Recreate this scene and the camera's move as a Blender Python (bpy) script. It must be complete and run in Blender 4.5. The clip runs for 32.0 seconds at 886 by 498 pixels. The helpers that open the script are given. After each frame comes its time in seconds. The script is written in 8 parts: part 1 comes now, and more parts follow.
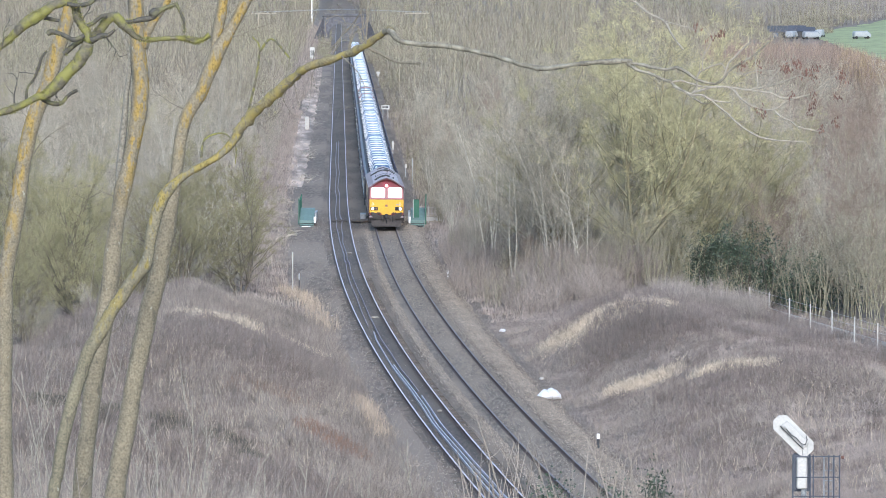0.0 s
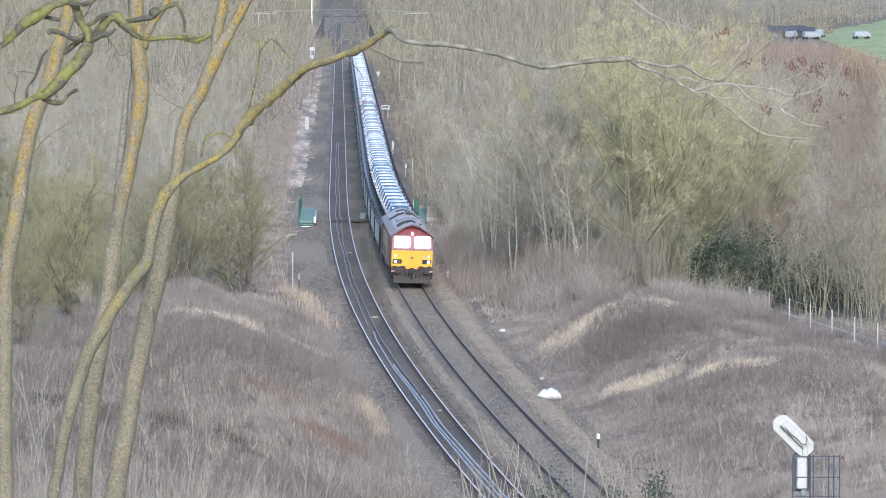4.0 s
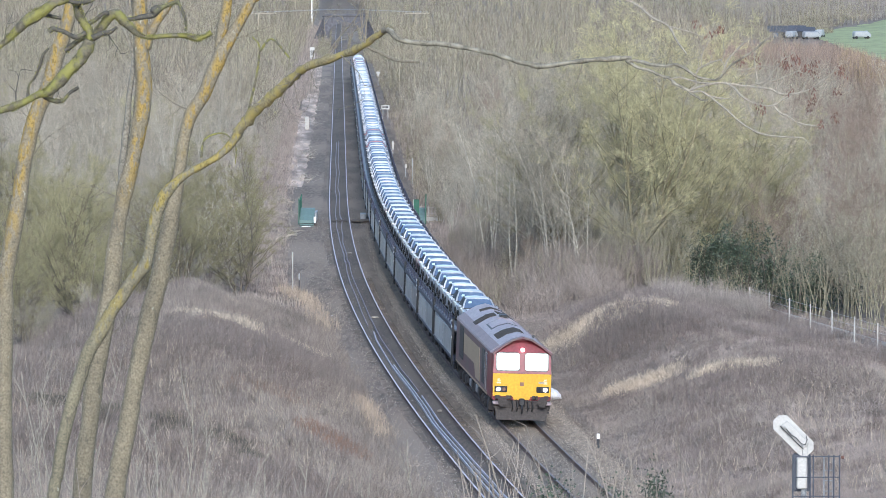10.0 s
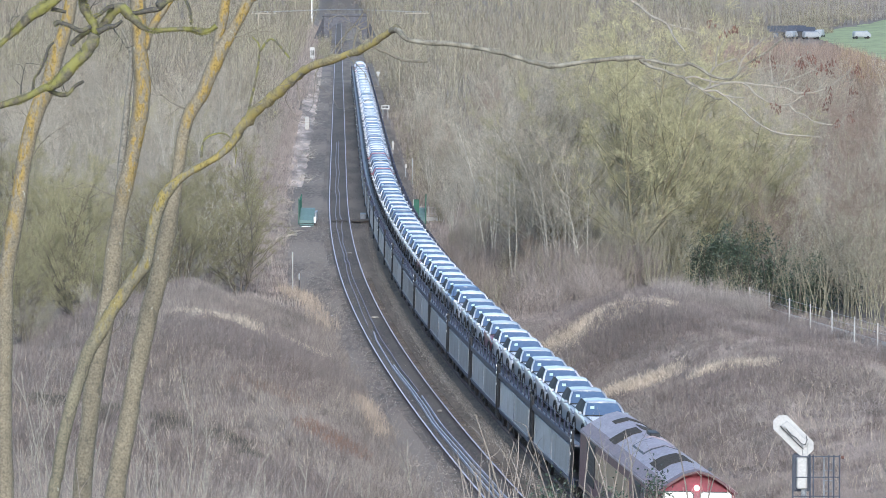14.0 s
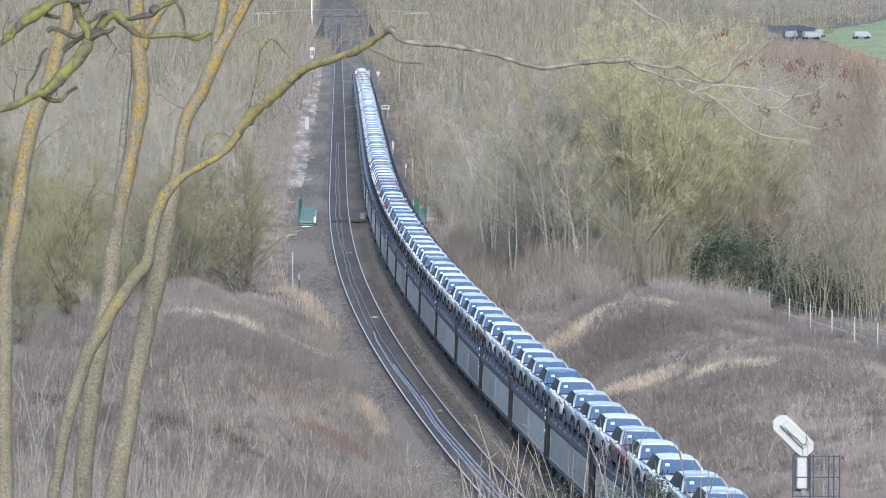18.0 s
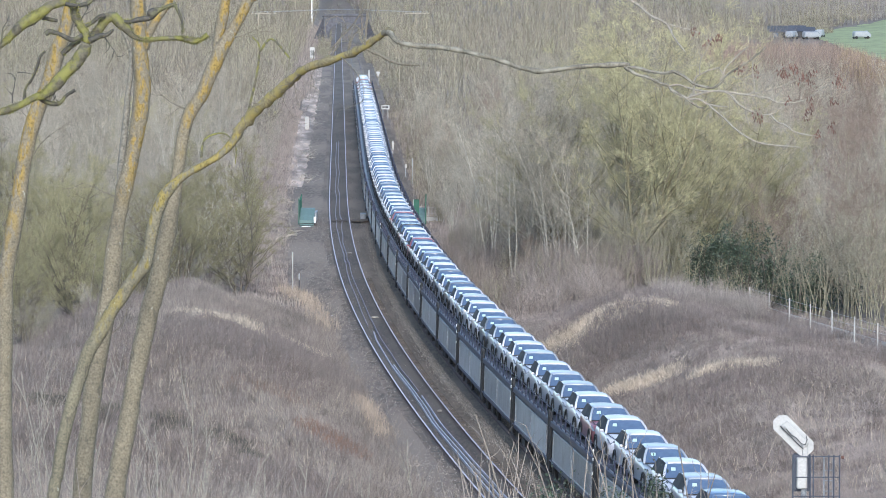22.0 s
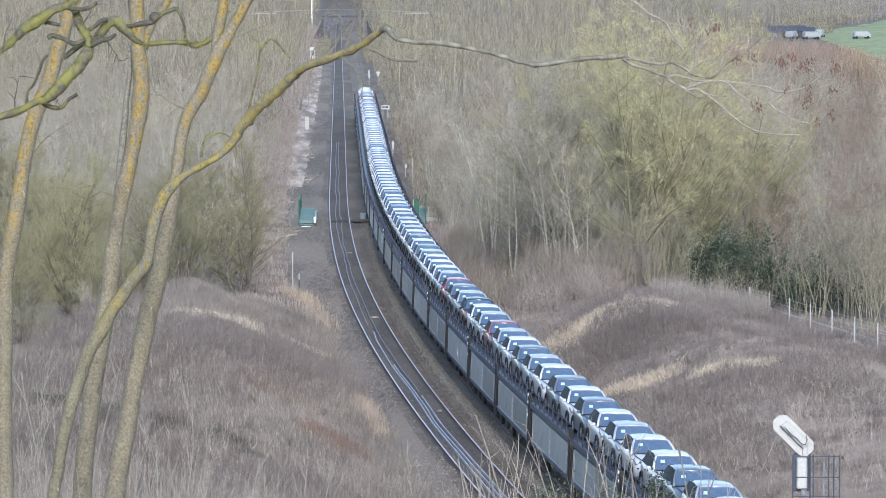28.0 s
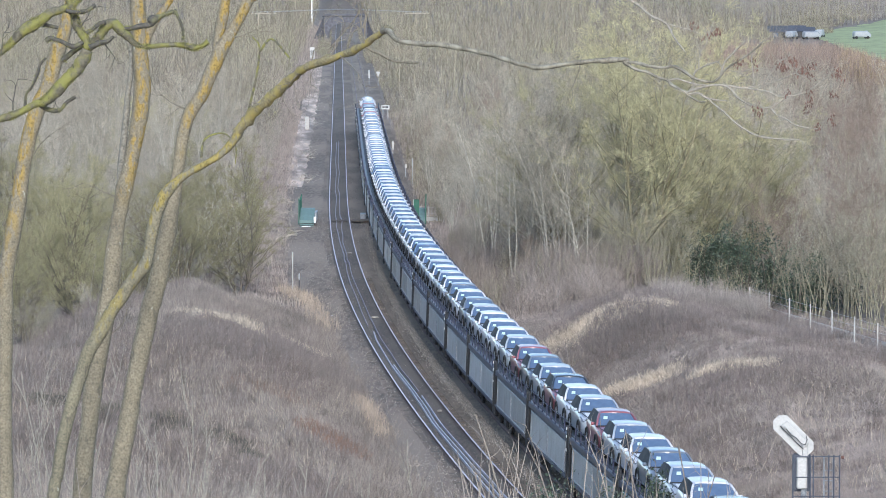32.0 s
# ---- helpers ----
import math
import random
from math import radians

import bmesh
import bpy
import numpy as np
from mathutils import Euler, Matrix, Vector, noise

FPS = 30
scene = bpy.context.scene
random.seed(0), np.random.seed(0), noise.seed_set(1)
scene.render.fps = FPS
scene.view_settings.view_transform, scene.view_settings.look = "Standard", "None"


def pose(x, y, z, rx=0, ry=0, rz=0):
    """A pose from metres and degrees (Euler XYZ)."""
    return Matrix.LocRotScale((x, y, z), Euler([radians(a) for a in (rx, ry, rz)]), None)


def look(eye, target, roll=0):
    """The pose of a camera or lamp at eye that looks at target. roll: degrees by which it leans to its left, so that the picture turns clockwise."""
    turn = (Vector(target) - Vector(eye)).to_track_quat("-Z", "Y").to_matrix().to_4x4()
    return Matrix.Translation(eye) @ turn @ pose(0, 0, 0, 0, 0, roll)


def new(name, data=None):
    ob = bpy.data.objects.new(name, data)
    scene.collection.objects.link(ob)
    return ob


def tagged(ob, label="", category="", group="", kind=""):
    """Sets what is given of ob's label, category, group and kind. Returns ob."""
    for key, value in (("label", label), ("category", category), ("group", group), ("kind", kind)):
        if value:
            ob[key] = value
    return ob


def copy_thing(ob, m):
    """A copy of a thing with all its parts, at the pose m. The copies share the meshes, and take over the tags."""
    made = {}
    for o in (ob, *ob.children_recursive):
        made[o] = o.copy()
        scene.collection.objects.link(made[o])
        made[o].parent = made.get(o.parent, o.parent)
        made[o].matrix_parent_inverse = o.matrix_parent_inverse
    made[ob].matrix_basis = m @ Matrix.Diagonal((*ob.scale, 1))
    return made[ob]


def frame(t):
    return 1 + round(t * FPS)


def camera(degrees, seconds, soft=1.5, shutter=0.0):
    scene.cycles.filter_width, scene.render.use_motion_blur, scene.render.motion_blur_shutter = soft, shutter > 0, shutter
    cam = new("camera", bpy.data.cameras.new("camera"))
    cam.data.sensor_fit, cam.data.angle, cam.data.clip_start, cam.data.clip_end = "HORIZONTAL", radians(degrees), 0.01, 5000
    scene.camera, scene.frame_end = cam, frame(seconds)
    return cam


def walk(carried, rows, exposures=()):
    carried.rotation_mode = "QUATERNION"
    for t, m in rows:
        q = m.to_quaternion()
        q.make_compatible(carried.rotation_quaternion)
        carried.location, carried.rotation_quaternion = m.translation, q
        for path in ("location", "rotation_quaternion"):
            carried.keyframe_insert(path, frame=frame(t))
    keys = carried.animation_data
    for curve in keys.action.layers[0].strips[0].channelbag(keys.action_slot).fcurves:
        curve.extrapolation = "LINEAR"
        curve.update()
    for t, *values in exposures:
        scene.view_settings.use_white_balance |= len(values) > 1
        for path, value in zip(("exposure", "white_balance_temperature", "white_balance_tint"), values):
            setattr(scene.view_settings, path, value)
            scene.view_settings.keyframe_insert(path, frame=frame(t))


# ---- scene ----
cam = camera(11.194, 32.0, soft=0.9)
CAM_POSE = pose(0, 0, 20.5, 86.288, 0, 0)
walk(cam, [(0.0, CAM_POSE), (32.0, CAM_POSE)], exposures=[(0.0, 1.05, 5880, 10), (3.0, 1.05, 5880, 10), (8.0, 1.0, 5880, 10), (12.0, 0.96, 5880, 10), (32.0, 0.96, 5880, 10)])

# ---- light: thin high cloud, a veiled winter sun behind the camera ----
SUN_ELEV, SUN_AZ = 25.0, 5.0          # degrees; azimuth turned from straight behind the camera towards +x
world = bpy.data.worlds.new("world")
scene.world = world
world.use_nodes = True
wn = world.node_tree.nodes
sky = wn.new("ShaderNodeTexSky")
sky.sky_type = "NISHITA"
sky.sun_disc = False
sky.sun_elevation = radians(SUN_ELEV)
sky.sun_rotation = radians(180 - SUN_AZ)
sky.dust_density = 1.0
wn["Background"].inputs["Strength"].default_value = 0.15
world.node_tree.links.new(sky.outputs["Color"], wn["Background"].inputs["Color"])
sun = bpy.data.lights.new("sun", "SUN")
sun.energy, sun.angle, sun.color = 1.52, radians(16.0), (1.0, 0.97, 0.92)
sun_ob = new("sun", sun)
sun_ob.matrix_world = look((math.sin(radians(SUN_AZ)) * 50, -math.cos(radians(SUN_AZ)) * 50, math.tan(radians(SUN_ELEV)) * 50 + 20), (0, 0, 20))


# ---- materials ----
def mat(name, base, rough=0.8, metal=0.0, var=0.25, scale=3.0, fine=40.0, bump=0.3, second=None, patch=0.0, patch_scale=0.5, rnd=0.0, spec=0.5, coords="Object", bump_dist=0.02, patch_edge=0.08, rise=None, along=1.0):
    """A surface: base colour broken up at two scales, an optional second colour in patches, relief, and a spread from piece to piece."""
    m = bpy.data.materials.new(name)
    m.use_nodes = True
    nt = m.node_tree
    n, l = nt.nodes, nt.links
    b = n["Principled BSDF"]
    b.inputs["Roughness"].default_value = rough
    b.inputs["Metallic"].default_value = metal
    b.inputs["Specular IOR Level"].default_value = spec
    tc = n.new("ShaderNodeTexCoord")

    def noise_at(s, detail=4.0):
        t = n.new("ShaderNodeTexNoise")
        t.inputs["Scale"].default_value = s
        t.inputs["Detail"].default_value = detail
        if along != 1.0:                           # drawn out along the line
            mp = n.new("ShaderNodeMapping")
            mp.inputs["Scale"].default_value = (1.0, along, 1.0)
            l.new(tc.outputs[coords], mp.inputs["Vector"])
            l.new(mp.outputs["Vector"], t.inputs["Vector"])
        else:
            l.new(tc.outputs[coords], t.inputs["Vector"])
        return t

    def mix(fac, a, c, blend="MIX"):
        x = n.new("ShaderNodeMix")
        x.data_type, x.blend_type = "RGBA", blend
        for src, sock in ((fac, x.inputs[0]), (a, x.inputs[6]), (c, x.inputs[7])):
            if isinstance(src, (float, int)):
                sock.default_value = src
            elif isinstance(src, tuple):
                sock.default_value = (*src[:3], 1)
            else:
                l.new(src, sock)
        return x.outputs[2]

    big, small = noise_at(scale), noise_at(fine, 2.0)
    dark = tuple(c * (1 - var) for c in base)
    lite = tuple(min(1, c * (1 + var)) for c in base)
    col = mix(big.outputs["Fac"], dark, lite)
    f2 = n.new("ShaderNodeMapRange")
    l.new(small.outputs["Fac"], f2.inputs["Value"])
    f2.inputs["To Min"].default_value, f2.inputs["To Max"].default_value = 1 - var, 1 + var
    f2.inputs["From Min"].default_value, f2.inputs["From Max"].default_value = 0.3, 0.7
    gray = n.new("ShaderNodeCombineColor")
    for k in range(3):
        l.new(f2.outputs[0], gray.inputs[k])
    col = mix(1.0, col, gray.outputs[0], "MULTIPLY")
    if second:
        pn = noise_at(patch_scale, 5.0)
        r = n.new("ShaderNodeMapRange")
        l.new(pn.outputs["Fac"], r.inputs["Value"])
        r.inputs["From Min"].default_value, r.inputs["From Max"].default_value = 1 - patch - patch_edge, 1 - patch + patch_edge
        fac = r.outputs[0]
        if rise:                                   # lichen grows on the upper stem, thinning out downwards
            sep = n.new("ShaderNodeSeparateXYZ")
            l.new(tc.outputs[coords], sep.inputs[0])
            up = n.new("ShaderNodeMapRange")
            l.new(sep.outputs["Z"], up.inputs["Value"])
            up.inputs["From Min"].default_value, up.inputs["From Max"].default_value = rise
            up.inputs["To Min"].default_value = 0.12
            mul = n.new("ShaderNodeMath")
            mul.operation = "MULTIPLY"
            l.new(fac, mul.inputs[0])
            l.new(up.outputs[0], mul.inputs[1])
            east = n.new("ShaderNodeSeparateXYZ")      # and keeps to one side of it
            l.new(tc.outputs["Normal"], east.inputs[0])
            face = n.new("ShaderNodeMapRange")
            l.new(east.outputs["X"], face.inputs["Value"])
            face.inputs["From Min"].default_value, face.inputs["From Max"].default_value = -0.75, -0.05
            both = n.new("ShaderNodeMath")
            both.operation = "MULTIPLY"
            l.new(mul.outputs[0], both.inputs[0])
            l.new(face.outputs[0], both.inputs[1])
            fac = both.outputs[0]
        col = mix(fac, col, second)
    if rnd:
        oi = n.new("ShaderNodeObjectInfo")
        h = n.new("ShaderNodeMapRange")
        l.new(oi.outputs["Random"], h.inputs["Value"])
        h.inputs["To Min"].default_value, h.inputs["To Max"].default_value = 1 - rnd, 1 + rnd
        g = n.new("ShaderNodeCombineColor")
        for k in range(3):
            l.new(h.outputs[0], g.inputs[k])
        col = mix(1.0, col, g.outputs[0], "MULTIPLY")
    l.new(col, b.inputs["Base Color"])
    if bump:
        bp = n.new("ShaderNodeBump")
        bp.inputs["Strength"].default_value = bump
        bp.inputs["Distance"].default_value = bump_dist
        l.new(small.outputs["Fac"], bp.inputs["Height"])
        l.new(bp.outputs[0], b.inputs["Normal"])
    return m


def island(m, spread):
    """Spread the brightness and hue of a stuff material from blade to blade."""
    nt = m.node_tree
    n, l = nt.nodes, nt.links
    b = n["Principled BSDF"]
    src = b.inputs["Base Color"].links[0].from_socket
    g = n.new("ShaderNodeNewGeometry")
    hsv = n.new("ShaderNodeHueSaturation")
    r = n.new("ShaderNodeMapRange")
    l.new(g.outputs["Random Per Island"], r.inputs["Value"])
    r.inputs["To Min"].default_value, r.inputs["To Max"].default_value = 1 - spread, 1 + spread
    l.new(r.outputs[0], hsv.inputs["Value"])
    l.new(src, hsv.inputs["Color"])
    l.new(hsv.outputs[0], b.inputs["Base Color"])
    return m


def glow(name, col, strength):
    m = bpy.data.materials.new(name)
    m.use_nodes = True
    b = m.node_tree.nodes["Principled BSDF"]
    b.inputs["Base Color"].default_value = (*col, 1)
    b.inputs["Emission Color"].default_value = (*col, 1)
    b.inputs["Emission Strength"].default_value = strength
    return m


M = {
    "soil": mat("soil", (0.165, 0.128, 0.092), var=0.35, scale=0.25, fine=3.0, bump=0.6, second=(0.205, 0.16, 0.112), patch=0.45, patch_scale=0.12, bump_dist=0.1),
    "ballast": mat("ballast", (0.152, 0.112, 0.073), var=0.45, scale=0.35, fine=9.0, bump=0.35, second=(0.232, 0.174, 0.118), patch=0.45, patch_scale=0.5, bump_dist=0.03, along=0.12),
    "four_foot": mat("four_foot", (0.1, 0.074, 0.051), var=0.4, scale=0.5, fine=9.0, bump=0.8, second=(0.13, 0.099, 0.069), patch=0.46, patch_scale=0.5, bump_dist=0.03, along=0.12),
    "stone": mat("stone", (0.24, 0.22, 0.2), var=0.35, scale=2, fine=20),
    "rail_side": mat("rail_side", (0.13, 0.085, 0.065), rough=0.7, metal=0.3, var=0.3, scale=2, fine=30),
    "rail_top": mat("rail_top", (0.6, 0.52, 0.54), rough=0.4, metal=0.5, var=0.1, scale=1, fine=20, bump=0.05),
    "rail_dull": mat("rail_dull", (0.2, 0.165, 0.165), rough=0.55, metal=0.3, var=0.2, scale=1, fine=20, bump=0.05),
    "rail_mid": mat("rail_mid", (0.25, 0.205, 0.21), rough=0.5, metal=0.3, var=0.25, scale=0.6, fine=12, bump=0.1),
    "loose_rail": mat("loose_rail", (0.5, 0.465, 0.49), rough=0.42, metal=0.3, var=0.25, scale=0.6, fine=12, bump=0.1),
    "sleeper": mat("sleeper", (0.11, 0.087, 0.068), var=0.35, scale=2, fine=15, rnd=0.2),
    "grass": island(mat("grass", (0.315, 0.262, 0.232), var=0.3, scale=0.3, fine=0.9, bump=0, second=(0.37, 0.315, 0.262), patch=0.42, patch_scale=0.14, patch_edge=0.13), 0.24),
    "bramble": island(mat("bramble", (0.185, 0.152, 0.135), var=0.3, scale=0.3, fine=2, bump=0, second=(0.16, 0.125, 0.108), patch=0.45, patch_scale=0.15), 0.4),
    "reed": mat("reed", (0.275, 0.232, 0.19), var=0.25, scale=2, fine=30, rnd=0.3),
    "thicket": island(mat("thicket", (0.25, 0.217, 0.17), var=0.3, scale=0.03, fine=0.3, bump=0, second=(0.225, 0.212, 0.135), patch=0.45, patch_scale=0.03, patch_edge=0.15), 0.62),
    "thicket_red": island(mat("thicket_red", (0.25, 0.185, 0.155), var=0.25, scale=0.04, fine=0.4, bump=0, second=(0.29, 0.22, 0.17), patch=0.4, patch_scale=0.04, patch_edge=0.15), 0.45),
    "bark_grey": mat("bark_grey", (0.38, 0.35, 0.29), var=0.35, scale=1.2, fine=9, bump=0.4, rnd=0.25),
    "bark_olive": mat("bark_olive", (0.2, 0.178, 0.11), var=0.35, scale=1.2, fine=9, bump=0.4, rnd=0.2),
    "bark_dark": mat("bark_dark", (0.13, 0.11, 0.085), var=0.35, scale=1.2, fine=9, bump=0.4, rnd=0.25),
    "twig_grey": island(mat("twig_grey", (0.32, 0.285, 0.225), var=0.25, scale=0.4, fine=6, bump=0, rnd=0.25), 0.65),
    "twig_olive": island(mat("twig_olive", (0.352, 0.322, 0.185), var=0.25, scale=0.3, fine=6, bump=0, rnd=0.22), 0.4),
    "twig_red": island(mat("twig_red", (0.245, 0.187, 0.147), var=0.25, scale=0.4, fine=6, bump=0, rnd=0.25), 0.45),
    "leaf_dark": island(mat("leaf_dark", (0.055, 0.078, 0.048), rough=0.5, var=0.3, scale=1, fine=8, bump=0, rnd=0.2), 0.5),
    "bark_branch": mat("bark_branch", (0.2, 0.172, 0.098), var=0.35, scale=8, fine=60, bump=0.6, second=(0.29, 0.24, 0.085), patch=0.48, patch_scale=11, bump_dist=0.006),
    "twig_pale": mat("twig_pale", (0.29, 0.262, 0.215), var=0.25, scale=12, fine=60, bump=0.2, bump_dist=0.004),
    "bark_moss": mat("bark_moss", (0.11, 0.1, 0.07), var=0.35, scale=6, fine=60, bump=0.5, second=(0.205, 0.2, 0.055), patch=0.5, patch_scale=16, bump_dist=0.006),
    "bark_pale": mat("bark_pale", (0.165, 0.15, 0.115), var=0.4, scale=8, fine=70, bump=0.5, second=(0.3, 0.28, 0.22), patch=0.45, patch_scale=9, bump_dist=0.006),
    "dead_leaf": mat("dead_leaf", (0.15, 0.08, 0.06), var=0.3, scale=8, fine=60, rnd=0.3),
    "roof_mesh": mat("roof_mesh", (0.075, 0.063, 0.052), rough=0.9, var=0.3, scale=1.5, fine=14, bump=0.2, spec=0.1),
    "roof_brown": mat("roof_brown", (0.17, 0.1, 0.1), rough=0.5, var=0.3, scale=0.8, fine=9, bump=0.05),
    "maroon_dirty": mat("maroon_dirty", (0.14, 0.066, 0.074), rough=0.5, var=0.3, scale=0.8, fine=9, bump=0.05, second=(0.125, 0.08, 0.074), patch=0.45, patch_scale=1.2),
    "maroon": mat("maroon", (0.17, 0.018, 0.028), rough=0.42, var=0.2, scale=0.8, fine=9, bump=0.05, second=(0.15, 0.06, 0.05), patch=0.3, patch_scale=1.2),
    "gold": mat("gold", (0.4, 0.29, 0.18), rough=0.45, var=0.15, scale=1, fine=12, bump=0.05),
    "yellow": mat("yellow", (0.62, 0.345, 0.02), rough=0.4, var=0.12, scale=1.2, fine=10, bump=0.03, second=(0.58, 0.34, 0.035), patch=0.25, patch_scale=2),
    "roof_grey": mat("roof_grey", (0.31, 0.25, 0.265), rough=0.5, var=0.25, scale=0.7, fine=8, bump=0.08),
    "underframe": mat("underframe", (0.05, 0.042, 0.038), rough=0.8, var=0.35, scale=1.5, fine=14),
    "black": mat("black", (0.018, 0.018, 0.02), rough=0.55, var=0.3, scale=2, fine=20, bump=0.05),
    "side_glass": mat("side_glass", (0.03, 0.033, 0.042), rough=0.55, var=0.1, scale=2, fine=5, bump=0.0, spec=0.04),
    # blue base: part of the sky's reflection is put into the colour
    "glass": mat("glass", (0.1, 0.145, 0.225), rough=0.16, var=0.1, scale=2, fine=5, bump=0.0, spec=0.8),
    "loco_glass": mat("loco_glass", (0.03, 0.03, 0.03), rough=0.33, var=0.05, scale=2, fine=5, bump=0.0, spec=1.0),
    "navy": mat("navy", (0.022, 0.028, 0.06), rough=0.5, var=0.3, scale=1.5, fine=12, bump=0.08),
    "mesh_panel": mat("mesh_panel", (0.34, 0.345, 0.345), rough=0.5, metal=0.3, var=0.16, scale=0.9, fine=30, bump=0.25, second=(0.27, 0.27, 0.25), patch=0.42, patch_scale=0.7, rnd=0.36),
    "deck": mat("deck", (0.2, 0.2, 0.22), rough=0.5, metal=0.5, var=0.3, scale=1.0, fine=14),
    "tyre": mat("tyre", (0.02, 0.02, 0.02), rough=0.85, var=0.2),
    "alloy": mat("alloy", (0.5, 0.5, 0.52), rough=0.3, metal=0.9, var=0.1),
    "car_lamp": mat("car_lamp", (0.16, 0.17, 0.19), rough=0.12, var=0.3, scale=5, fine=20, bump=0, spec=0.9),
    "paper": mat("paper", (0.5, 0.66, 0.6), rough=0.8, var=0.05),
    "film": mat("film", (0.66, 0.66, 0.68), rough=0.35, var=0.08, scale=4, fine=20),
    "white": mat("white", (0.75, 0.74, 0.72), rough=0.6, var=0.12, scale=1.5, fine=18, bump=0.1),
    "white_plate": mat("white_plate", (0.46, 0.45, 0.425), rough=0.5, var=0.12, scale=2, fine=20, bump=0.1, second=(0.43, 0.4, 0.35), patch=0.28, patch_scale=2),
    "galv": mat("galv", (0.36, 0.37, 0.38), rough=0.5, metal=0.6, var=0.2, scale=2, fine=20),
    "dark_steel": mat("dark_steel", (0.06, 0.06, 0.065), rough=0.6, metal=0.4, var=0.25, scale=2, fine=20),
    "green_deck": mat("green_deck", (0.15, 0.23, 0.21), rough=0.6, var=0.25, scale=1.5, fine=15),
    "green_paint": mat("green_paint", (0.015, 0.105, 0.065), rough=0.5, var=0.2, scale=1.5, fine=15),
    "timber": mat("timber", (0.34, 0.3, 0.24), var=0.3, scale=2, fine=20, rnd=0.15),
    "chalk": mat("chalk", (0.4, 0.35, 0.285), var=0.3, scale=1, fine=8, bump=0.5),
    "field": mat("field", (0.29, 0.315, 0.13), var=0.25, scale=0.02, fine=0.3, bump=0.2, second=(0.33, 0.34, 0.15), patch=0.4, patch_scale=0.02),
    "slate": mat("slate", (0.07, 0.075, 0.09), rough=0.5, var=0.25, scale=0.3, fine=3),
    "brick": mat("brick", (0.22, 0.12, 0.09), var=0.3, scale=0.6, fine=6),
    "headlight": glow("headlight", (1.0, 0.95, 0.85), 9.0),
}


for nm, ior in (("glass", 2.0), ("loco_glass", 2.2)):
    M[nm].node_tree.nodes["Principled BSDF"].inputs["IOR"].default_value = ior


def paint(name, col, rough=0.45):
    m = mat(name, col, rough=rough, var=0.06, scale=1.0, fine=12, bump=0.0)
    m.node_tree.nodes["Principled BSDF"].inputs["Coat Weight"].default_value = 1.0
    m.node_tree.nodes["Principled BSDF"].inputs["Coat Roughness"].default_value = 0.22
    return m


CAR_PAINT = {
    "white": paint("car_white", (0.62, 0.61, 0.64)),
    "silver": paint("car_silver", (0.37, 0.395, 0.43)),
    "grey": paint("car_grey", (0.14, 0.16, 0.19)),
    "black": paint("car_black", (0.02, 0.024, 0.03)),
    "blue": paint("car_blue", (0.1, 0.16, 0.26)),
    # red paled towards pink, with the sky's sheen mixed into the paint
    "red": paint("car_red", (0.25, 0.075, 0.09)),
}


